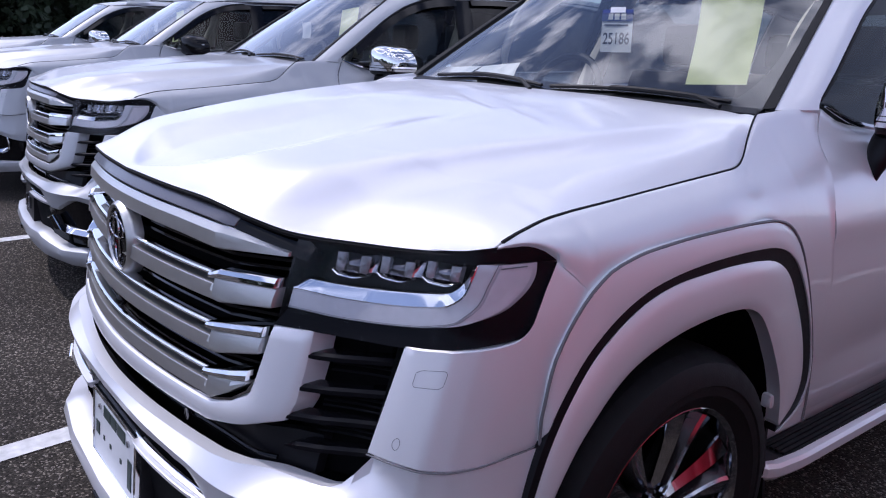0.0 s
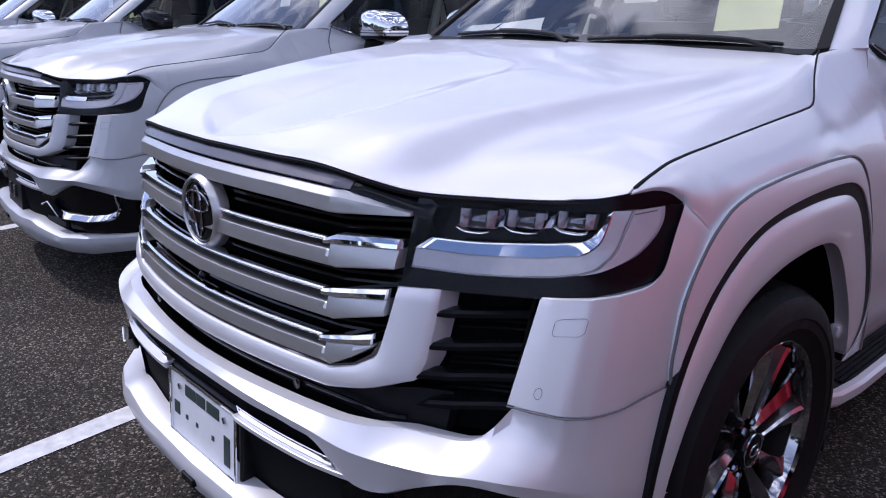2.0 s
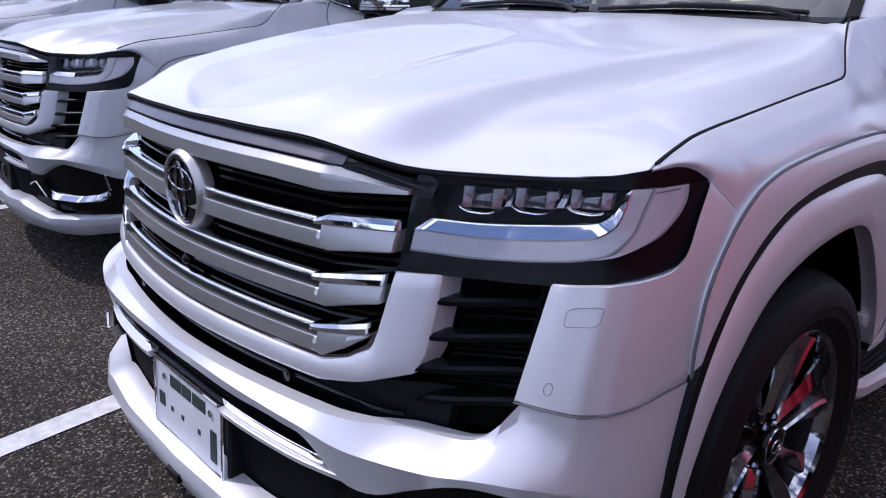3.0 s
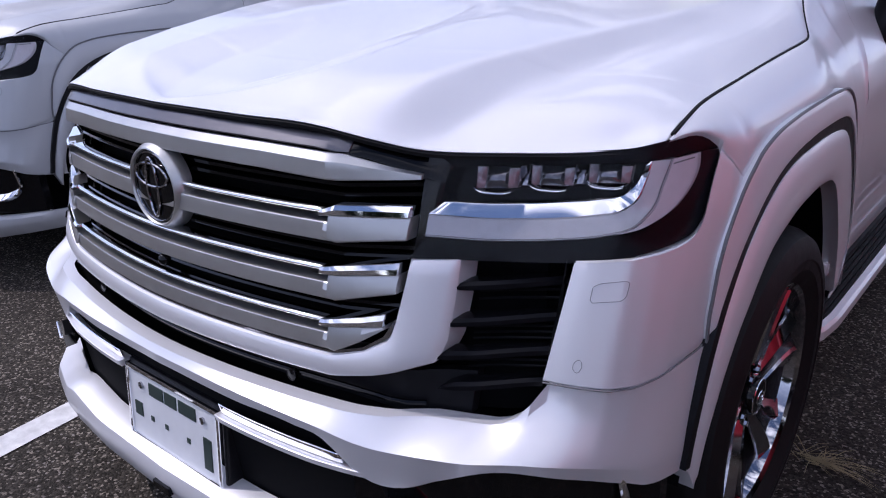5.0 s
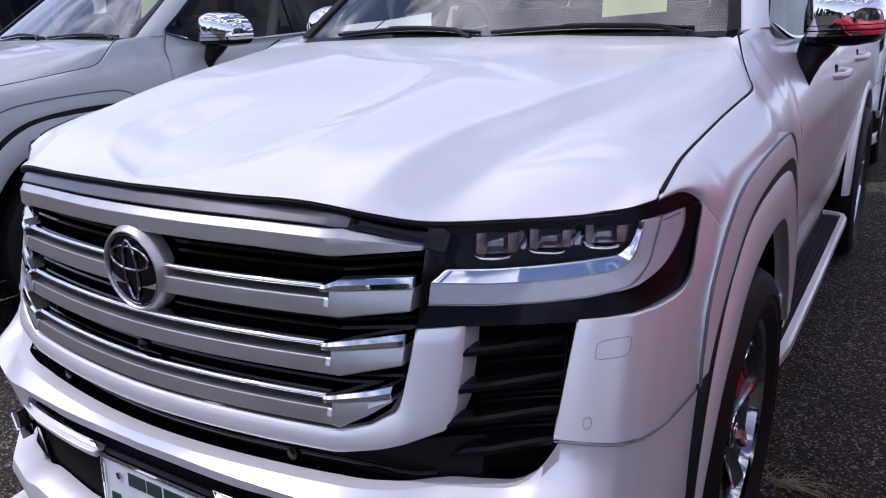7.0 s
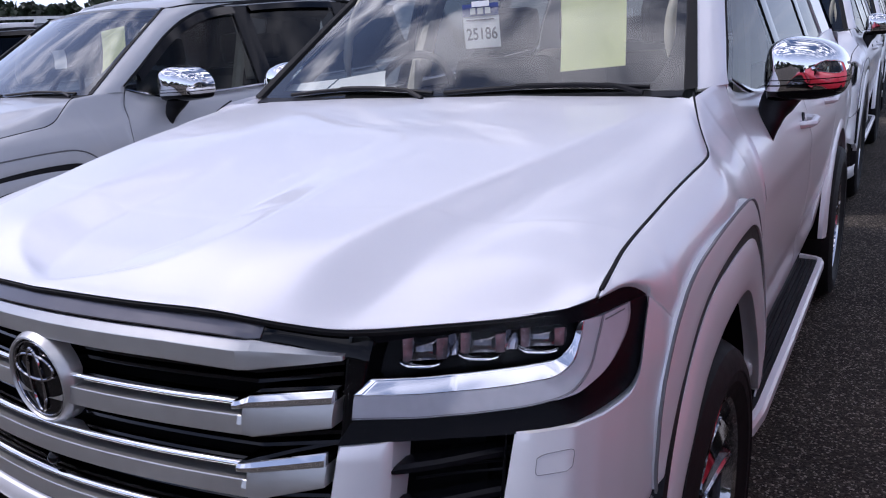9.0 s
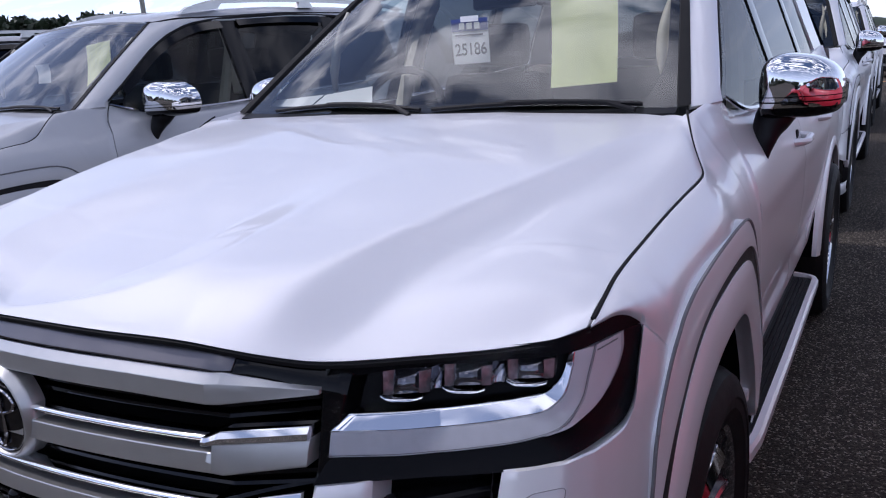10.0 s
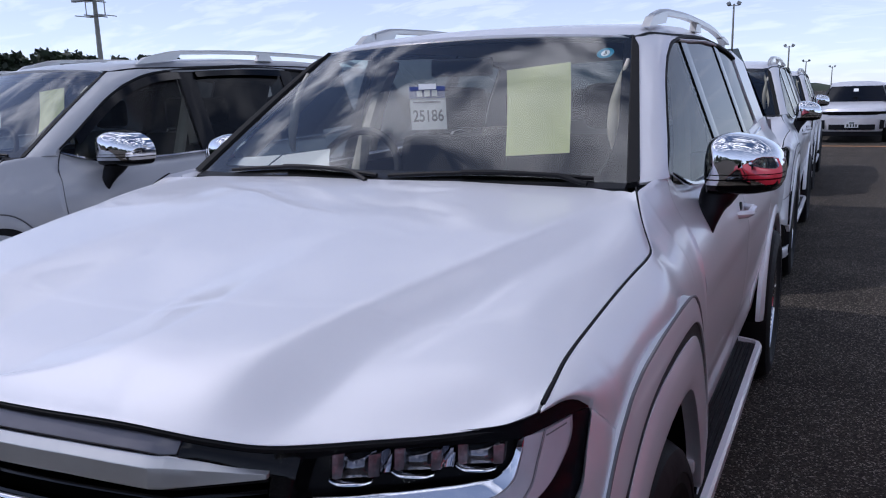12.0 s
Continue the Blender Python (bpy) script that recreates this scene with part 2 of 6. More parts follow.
def tube_data(path, rad, n=8, closed=False):
    p = np.array(path, float)
    m = len(p)
    if closed:
        t = np.roll(p, -1, 0) - np.roll(p, 1, 0)
    else:
        t = np.gradient(p, axis=0)
    t /= np.linalg.norm(t, axis=1)[:, None] + 1e-12
    ref = np.array([0.13, 0.31, 0.94])
    verts, faces = [], []
    for i in range(m):
        a = np.cross(t[i], ref)
        a /= np.linalg.norm(a) + 1e-12
        b = np.cross(t[i], a)
        rr = rad if np.isscalar(rad) else rad[i]
        for k in range(n):
            w = 2 * math.pi * k / n
            verts.append(p[i] + rr * (math.cos(w) * a + math.sin(w) * b))
    for i in range(m if closed else m - 1):
        for k in range(n):
            i2 = (i + 1) % m
            faces.append((i * n + k, i * n + (k + 1) % n, i2 * n + (k + 1) % n, i2 * n + k))
    if not closed:
        faces.append(tuple(range(n - 1, -1, -1)))
        faces.append(tuple((m - 1) * n + k for k in range(n)))
    return verts, faces


def tube(name, path, rad, mat, parent=None, label="", n=8, closed=False, twin=False):
    v, f = tube_data(path, rad, n, closed)
    ob = link(name, v, f, mat, parent, label)
    if twin:
        v, f = tube_data(flip(path), rad, n, closed)
        link(name, v, f, mat, parent, label)
    return ob


def bar_sweep(name, path, section, mat, parent, label="", twin=False, up=(0, 0, 1), smooth=False):
    """Sweeps a closed section of (out, up) offsets along a path; out is square to path and up."""
    def data(p, side):
        p = np.array(p, float)
        t = np.gradient(p, axis=0)
        t /= np.linalg.norm(t, axis=1)[:, None]
        u = np.array(up, float)
        verts, faces = [], []
        n = len(section)
        for i in range(len(p)):
            o = np.cross(t[i], u) * side
            o /= np.linalg.norm(o)
            for a, b in section:
                verts.append(p[i] + o * a + u * b)
        for i in range(len(p) - 1):
            for k in range(n):
                faces.append((i * n + k, i * n + (k + 1) % n, (i + 1) * n + (k + 1) % n, (i + 1) * n + k))
        faces.append(tuple(range(n)))
        faces.append(tuple((len(p) - 1) * n + k for k in range(n - 1, -1, -1)))
        return verts, faces
    v, f = data(path, 1)
    ob = link(name, v, f, mat, parent, label, smooth)
    if twin:
        v, f = data(flip(path), -1)
        link(name, v, f, mat, parent, label, smooth)
    return ob


def block(name, lo, hi, mat, parent=None, label="", bev=0.005, turn=None, twin=False):
    bm = bmesh.new()
    bmesh.ops.create_cube(bm, size=1)
    c = (np.array(lo, float) + hi) / 2
    s = np.abs(np.array(hi, float) - lo)
    for v in bm.verts:
        v.co = Vector([v.co[k] * s[k] for k in range(3)])
    if bev:
        bmesh.ops.bevel(bm, geom=bm.edges[:], offset=min(bev, min(s) * 0.45), segments=2, affect="EDGES", profile=0.6)
    m = Matrix.Translation(c) @ (turn or Matrix())
    bm.transform(m)
    def out(b):
        me = bpy.data.meshes.new(name)
        b.to_mesh(me)
        me.materials.append(mat)
        ob = new(name, me)
        if parent is not None:
            ob.parent = parent
        if label:
            ob["label"] = label
        return ob
    ob = out(bm)
    if twin:
        bm.transform(Matrix.Diagonal((-1, 1, 1, 1)))
        bmesh.ops.reverse_faces(bm, faces=bm.faces[:])
        out(bm)
    bm.free()
    return ob


def lathe(name, prof, origin, mat, parent, label="", n=48, side=1, smooth=True):
    """Turns a profile of (radius, offset along x) round an axle along x."""
    verts, faces = [], []
    k = len(prof)
    for i in range(n):
        w = 2 * math.pi * i / n
        for r, a in prof:
            verts.append((origin[0] + side * a, origin[1] + r * math.cos(w), origin[2] + r * math.sin(w)))
    for i in range(n):
        for j in range(k - 1):
            a, b = i * k + j, ((i + 1) % n) * k + j
            faces.append((a, b, b + 1, a + 1))
    return link(name, verts, faces, mat, parent, label, smooth)


# ---------------------------------------------------------------- the off-road car
# Car frame: x to the car's left, y backwards from its nose, z up.
DZ = -0.012
NOSE_X = [0, 0.44, 0.56, 0.62, 0.70, 0.79, 0.82, 0.87, 0.91, 0.95, 0.97]
NOSE_Y = [0.055, 0.105, 0.155, 0.197, 0.247, 0.292, 0.305, 0.335, 0.43, 0.535, 0.62]
LEAN_X = [0, 0.44, 0.56, 0.79, 0.95]
LEAN_Y = [0.09, 0.09, 0.25, 0.29, 0.2]


def nose(x, z, back=0.0):
    """A point of the nose: grille, lamps and vents lie on it; back: metres behind."""
    a = abs(x)
    y = 0.055 + 0.05 * (a / 0.44) ** 1.8 if a < 0.44 else np.interp(a, NOSE_X, NOSE_Y)
    return (x, y + np.interp(a, LEAN_X, LEAN_Y) * (z - 0.85) + back, z + DZ)


def nose_row(pts, n, back=0.0, smooth=False):
    q = bend(pts, n) if smooth else knots(pts, n)
    return np.array([nose(x, z, back) for x, z in q])


def wrap(q, z, back=0.0):
    """The bumper corner, from the vent round to the wheel arch; q runs backwards."""
    x = np.interp(q, [0.10, 0.155, 0.197, 0.247, 0.292, 0.305, 0.335, 0.375, 0.43, 0.48, 0.535, 0.62, 0.8], [0.43, 0.56, 0.62, 0.70, 0.79, 0.82, 0.868, 0.895, 0.917, 0.931, 0.943, 0.950, 0.955])
    s = np.interp(q, [0.30, 0.42, 0.62], [0.29, 0.30, 0.0])
    return (x - 0.1 * max(0, z - 0.98) * min(1, max(0, (q - 0.3) / 0.2)), q + s * (z - 0.85) + back, z + DZ)


HOOD_SIDE_Y = [0.10, 0.40, 0.46, 0.495, 0.56, 0.70, 0.90, 1.0, 1.08, 1.12, 1.15, 1.17, 1.20, 1.25, 1.30, 1.35, 1.47]
HOOD_SIDE_X = [0.82, 0.868, 0.877, 0.876, 0.873, 0.870, 0.871, 0.875, 0.879, 0.877, 0.871, 0.864, 0.851, 0.826, 0.805, 0.788, 0.765]
HOOD_Z_Y = [0.1, 0.42, 0.46, 0.50, 0.54, 0.60, 0.70, 0.90, 1.0, 1.08, 1.15, 1.20, 1.25, 1.30, 1.35, 1.40, 1.47]
HOOD_Z = [1.070, 1.082, 1.101, 1.113, 1.123, 1.131, 1.140, 1.160, 1.171, 1.180, 1.188, 1.204, 1.238, 1.276, 1.302, 1.308, 1.311]


def hood_z(y):
    """The height of the bonnet's side edge."""
    return ease(y, HOOD_Z_Y, HOOD_Z)


GAP_Z = [0.42, 0.53, 0.66, 0.80, 0.888, 0.95, 1.02, 1.11, 1.15, 1.18, 1.21, 1.24, 1.28, 1.314]
GAP_Y = [1.46, 1.506, 1.57, 1.585, 1.567, 1.548, 1.535, 1.536, 1.546, 1.558, 1.564, 1.572, 1.590, 1.610]


def door_gap(z):
    """The front door's leading edge."""
    return ease(z, GAP_Z, GAP_Y)


def hood_edge(y):
    return ease(y, HOOD_SIDE_Y, HOOD_SIDE_X)


def hood_front(x):
    """y and z of the bonnet's front lip."""
    a = abs(x)
    y = ease(a, [0, 0.25, 0.45, 0.55, 0.62, 0.70, 0.80, 0.85, 0.875], [0.088, 0.105, 0.142, 0.195, 0.245, 0.30, 0.365, 0.400, 0.432])
    z = ease(a, [0, 0.25, 0.42, 0.50, 0.56, 0.68, 0.80, 0.85, 0.875], [1.112, 1.111, 1.106, 1.088, 1.074, 1.068, 1.072, 1.078, 1.086])
    return y, z


def smooth01(a, b, v):
    t = min(1.0, max(0.0, (v - a) / (b - a)))
    return t * t * (3 - 2 * t)


def hood_top(x, y):
    """The bonnet's upper surface: a dome that steps down to flat flanks."""
    a = abs(x)
    edge = hood_z(y)
    flat = ease(y, [0.1, 0.25, 0.4, 0.6, 0.8, 1.0, 1.2, 1.47], [1.088, 1.104, 1.130, 1.166, 1.193, 1.217, 1.258, 1.309])
    dome = ease(y, [0.09, 0.15, 0.2, 0.25, 0.28, 0.32, 0.4, 0.5, 0.7, 0.9, 1.1, 1.3, 1.47], [1.131, 1.144, 1.155, 1.167, 1.173, 1.180, 1.193, 1.208, 1.235, 1.257, 1.276, 1.293, 1.302])
    e = hood_edge(y)
    a1 = ease(y, [0.1, 0.25, 0.4, 0.54, 0.7, 0.83, 1.03, 1.22, 1.35, 1.47], [0.455, 0.465, 0.515, 0.568, 0.615, 0.654, 0.70, 0.735, 0.73, 0.71])
    a2 = a1 + ease(y, [0.1, 0.25, 0.4, 0.7, 1.1, 1.3, 1.47], [0.125, 0.125, 0.115, 0.115, 0.105, 0.06, 0.035])
    fall = 0.03 * max(0.0, a1 - 0.28)
    if a < a1:
        z = dome - 0.03 * max(0.0, a - 0.28)
    elif a < a2:
        u = (a - a1) / (a2 - a1)
        k = smooth01(0.22, 0.55, y)
        t = smooth01(a1, a2, a) * (1 - k) + (1 - (1 - u) ** 2) * k
        z = (dome - fall) * (1 - t) + flat * t
    else:
        t = (a - a2) / max(1e-4, e - a2)
        z = flat + (edge - flat) * min(1.0, t) ** 1.7
    return z


def hood_hollow(x, y):
    """The depth of the shallow hollow behind the emblem: a flat floor, straight walls and a rounded front end."""
    a = abs(x)
    if y <= 0.1005:
        return 0.0
    rim = 0.297 * (1 - math.exp(-((y - 0.10) / 0.085) ** 1.3))
    wall = 0.135 * smooth01(0.10, 0.24, y) + 0.02
    deep = 0.033 * (1 - math.exp(-max(0.0, y - 0.108) / 0.060)) * (1 - smooth01(0.40, 0.98, y))
    q = (rim - a) / wall
    soft = 0.04 + 0.30 * smooth01(0.28, 0.7, y)
    # straight wall with its top and foot rounded by the share "soft"
    lo = max(0.0, q + soft) ** 2 / (4 * soft) if abs(q) < soft else max(0.0, q)
    hi = max(0.0, q - 1 + soft) ** 2 / (4 * soft) if abs(q - 1) < soft else max(0.0, q - 1)
    return deep * (lo - hi)


def build_hood(paint, car):
    us = np.linspace(-1, 1, 201)
    vs = np.concatenate([[0, 0.002, 0.005], np.linspace(0.009, 0.24, 46), np.linspace(0.255, 0.985, 50), [1.0]])
    P = np.zeros((len(vs), len(us), 3))
    for j, u in enumerate(us):
        x0 = u * 0.873
        yf, zf = hood_front(x0)
        for i, v in enumerate(vs):
            y = yf + (1.43 - 0.088 * abs(u) ** 8 - yf) * v
            x = u * (hood_edge(y) - 0.002)
            k = smooth01(0, 0.25, v)
            x = x0 * (1 - k) + x * k
            top = hood_top(x, y)
            d = min(1.0, (y - yf) / (0.17 - 0.08 * smooth01(0.6, 0.85, abs(x))))
            roll = (1 - d) ** 2.0 * (1 - smooth01(0.94, 1.0, abs(u)))
            P[i, j] = (x, y, top * (1 - roll) + zf * roll)
    # soften the creases
    for _ in range(5):
        Q = P[1:-1, 1:-1, 2] * 0.4 + 0.15 * (P[:-2, 1:-1, 2] + P[2:, 1:-1, 2] + P[1:-1, :-2, 2] + P[1:-1, 2:, 2])
        P[1:-1, 1:-1, 2] = Q
    for i in range(len(vs)):
        for j in range(len(us)):
            P[i, j, 2] -= hood_hollow(P[i, j, 0], P[i, j, 1])
    panel("bonnet", P, paint, car, (0, 0.013, -0.010), 0.0, sharp=60)
    # black tube added for the dark line of shade under the lip
    tube("bonnet_lip_shade", [(x, hood_front(x)[0] + 0.006, hood_front(x)[1] - 0.007) for x in np.linspace(-0.873, 0.873, 90)], 0.0065, SEAL, car, "", 6)
    # thin dark tube stands for the shade between bonnet and fender
    edge = [(hood_edge(y) + 0.0005, y, hood_z(y) - 0.0005) for y in np.linspace(0.445, 1.345, 90)]
    tube("bonnet_gap_shade", edge, np.interp(np.linspace(0.445, 1.345, 90), [0.445, 0.6, 0.9], [0.0042, 0.0034, 0.0027]), SEAL, car, "", 6, False, True)


def arch_curves(n=60):
    """The wheel arch lines (y, z) of the front flare, from its front foot to its rear foot."""
    outer = bend([(0.508, 0.725), (0.506, 0.77), (0.512, 0.811), (0.522, 0.872), (0.539, 0.915), (0.567, 0.961), (0.596, 0.997), (0.639, 1.031), (0.70, 1.051), (0.835, 1.068), (0.98, 1.075), (1.14, 1.077), (1.213, 1.073), (1.267, 1.056), (1.317, 1.020), (1.385, 0.93), (1.447, 0.81), (1.494, 0.68), (1.506, 0.58), (1.505, 0.50)], n)
    gap_out = bend([(0.448, 0.50), (0.460, 0.57), (0.479, 0.645), (0.503, 0.722), (0.553, 0.825), (0.608, 0.90), (0.678, 0.952), (0.756, 0.985), (0.841, 1.003), (0.935, 1.013), (1.037, 1.018), (1.149, 1.018), (1.200, 1.015), (1.264, 0.998), (1.305, 0.973), (1.354, 0.922), (1.408, 0.843), (1.454, 0.745), (1.478, 0.662), (1.476, 0.600), (1.444, 0.553), (1.39, 0.528), (1.355, 0.514)], n)
    gap_in = bend([(0.462, 0.50), (0.476, 0.57), (0.495, 0.641), (0.518, 0.713), (0.566, 0.807), (0.624, 0.882), (0.682, 0.925), (0.76, 0.963), (0.846, 0.983), (0.94, 0.990), (1.043, 0.994), (1.150, 0.990), (1.194, 0.985), (1.247, 0.966), (1.282, 0.941), (1.338, 0.87), (1.383, 0.800), (1.420, 0.721), (1.436, 0.656), (1.434, 0.615), (1.411, 0.577), (1.363, 0.545), (1.352, 0.535)], n)
    inner = bend([(0.488, 0.44), (0.508, 0.54), (0.55, 0.645), (0.61, 0.742), (0.70, 0.825), (0.84, 0.876), (0.95, 0.892), (1.05, 0.895), (1.12, 0.886), (1.16, 0.868), (1.21, 0.818), (1.255, 0.755), (1.295, 0.69), (1.322, 0.625), (1.337, 0.55)], n)
    return outer, gap_out, gap_in, inner


SIDE_Z = [0.36, 0.42, 0.50, 0.58, 0.66, 0.74, 0.82, 0.90, 1.00, 1.08, 1.14, 1.20, 1.26, 1.312]
SIDE_X = [0.835, 0.865, 0.893, 0.905, 0.916, 0.928, 0.936, 0.940, 0.938, 0.928, 0.912, 0.890, 0.860, 0.818]


def flank(y, z):
    """The body's side."""
    x = np.interp(z, SIDE_Z, SIDE_X)
    # drawn in under the front pillar's foot
    x -= smooth01(2.0, 1.62, y) * np.interp(z, [1.10, 1.14, 1.17, 1.20, 1.23, 1.26, 1.312], [0, 0.006, 0.016, 0.029, 0.036, 0.031, 0.006])
    return x + 0.012 * smooth01(1.55, 0.8, y) * smooth01(1.25, 1.05, z) - 0.03 * smooth01(3.9, 4.9, y)


def build_front_side(paint, car):
    outer, gap_out, gap_in, inner = arch_curves()
    n = len(outer)
    def top_x(y):
        return np.interp(y, [1.33, 1.60], [0.798, 0.809]) if y > 1.33 else hood_edge(y) + 0.003
    def top_z(y):
        return np.interp(y, [1.33, 1.45, 1.60], [1.2935, 1.304, 1.311]) if y > 1.33 else hood_z(y)
    def skin_x(y, z):
        e = top_x(y)
        dz = max(0.0, top_z(y) - z)
        k = smooth01(0.95, 1.30, y)
        full = (e + np.interp(y, [0.45, 0.5, 0.55, 0.6, 0.67, 0.8], [0.038, 0.046, 0.060, 0.073, 0.077, 0.077])) * (1 - k) + (flank(y, z) + 0.002) * k
        k2 = smooth01(1.10, 1.33, y)
        return min(e + (full - e) * (1 - math.exp(-dz / (0.036 - 0.010 * k2 - 0.014 * smooth01(0.80, 0.5, y)))), 0.953)
    n = 110
    top = knots([(y, top_z(y)) for y in np.linspace(0.436, 1.604, 240)], n)
    # front edge: over the lamp to its corner, then the slanting joint with the bumper
    slant = np.array([lamp_pt(x, z) for x, z in ((0.878, 1.096), (0.888, 1.1005), (0.897, 1.1020), (0.903, 1.099), (0.909, 1.0925), (0.9155, 1.082), (0.9215, 1.0715))] + [wrap(q, z) for q, z in knots([(0.494, 1.069), (0.541, 1.045), (0.604, 1.006)], 10)]) + (0, 0.003, 0.002)
    low = knots(np.vstack([slant[:, 1:], [q for q in outer if q[0] > 0.62 and q[1] < 1.2], [(1.505, 0.50)]]), n)
    rows = []
    for v in np.concatenate([[0, 0.008, 0.02, 0.04, 0.07], np.linspace(0.1, 0.985, 26), [1]]):
        row = []
        y_end, z_end = (1 - v) * top[-1] + v * low[-1]
        for k in range(n):
            u = k / (n - 1)
            y, z = (1 - v) * top[k] + v * low[k]
            y += (door_gap(z_end) - 0.003 - y_end) * smooth01(0.80, 1.0, u)
            if v > 0:
                z = min(z, top_z(y) - 0.0006)
            xs = skin_x(y, z) if v > 0 else top_x(y)
            if low[k][0] < slant[-1, 1] + 0.06:
                xb = np.interp(low[k][0], slant[:, 1], slant[:, 0])
                xs = xs * (1 - v**3) + xb * v**3
            row.append((xs, y, z))
        rows.append(row)
    P = np.array(rows)
    # even out the skin between its rims
    for _ in range(14):
        P[1:-1, 1:-1, 0] = 0.2 * P[1:-1, 1:-1, 0] + 0.2 * (P[:-2, 1:-1, 0] + P[2:, 1:-1, 0] + P[1:-1, :-2, 0] + P[1:-1, 2:, 0])
    panel("fender", P, paint, car, (-0.008, 0, -0.014), 0.001, twin=True)
    side = [[(np.interp(v, [0, 1], [0.775, top_x(y) - 0.002]), y, top_z(y) - 0.008 - 0.016 * (1 - v)) for y in np.linspace(1.40, 1.58, 16)] for v in np.linspace(0, 1, 5)]
    panel("cowl_side", np.array(side), paint, car, (0, 0, -0.02), 0.0, twin=True)
    # dark tube put in for the shade of the door's front gap
    gap = [(flank(door_gap(z), z) - 0.009, door_gap(z), z) for z in np.linspace(1.303, 0.53, 48)]
    tube("door_gap_shade", gap, 0.0035, SEAL, car, "", 6, False, True)
    n = len(outer)
    # flare: outer band, black gap, inner band
    def band(name, a, b, xa, xb, mat, r, dep, nn=7, crown=0.0, inset=(0.022, 0.008)):
        rows = []
        for v in np.linspace(0, 1, nn):
            y = (1 - v) * a[:, 0] + v * b[:, 0]
            z = (1 - v) * a[:, 1] + v * b[:, 1]
            x = (1 - v) * xa + v * xb + crown * math.sin(math.pi * v)
            front = np.interp(y, [0.44, 0.52, 0.62], [*inset, 0.0])
            rows.append(np.stack([np.full_like(y, 1.0) * x - front, y, z], 1))
        panel(name, np.array(rows), mat, car, (-dep, 0, 0), r, twin=True)
    foot = np.vstack([[(0.538, 0.737)], [q for q in gap_out if q[1] > 0.745 or q[0] > 1.0]])
    band("flare_band", outer, knots(foot, n), 0.9545, 0.966, paint, 0.002, 0.03, 7, 0.001)
    band("flare_gap", gap_out, gap_in, 0.960, 0.962, BLACK, 0.0, 0.03, inset=(0.006, 0.002))
    band("flare_lip", gap_in, inner, 0.968, 0.977, paint, 0.004, 0.035, 8, 0.004)
    seam = [(0.9555 - np.interp(y, [0.44, 0.52, 0.62], [0.022, 0.008, 0.0]), y, z) for y, z in outer]
    tube("flare_seam", seam, 0.0034, SEAL_GREY, car, "", 5, False, True)
    # return edge of the lip into the arch
    R = np.array([[(x, y, z) for y, z in inner] for x in (0.973, 0.966, 0.957, 0.950)])
    R[:, :, 0] -= np.interp(R[:, :, 1], [0.44, 0.52, 0.62], [0.022, 0.008, 0.0])
    panel("flare_return", R, paint, car, twin=True)
    # arch liner
    liner = []
    for x in np.linspace(0.935, 0.45, 8):
        liner.append([(x, 0.945 + (y - 0.945) * 1.03, 0.42 + (z - 0.42) * 1.03) for y, z in inner])
    panel("arch_liner", np.array(liner), CAVITY, car, twin=True)


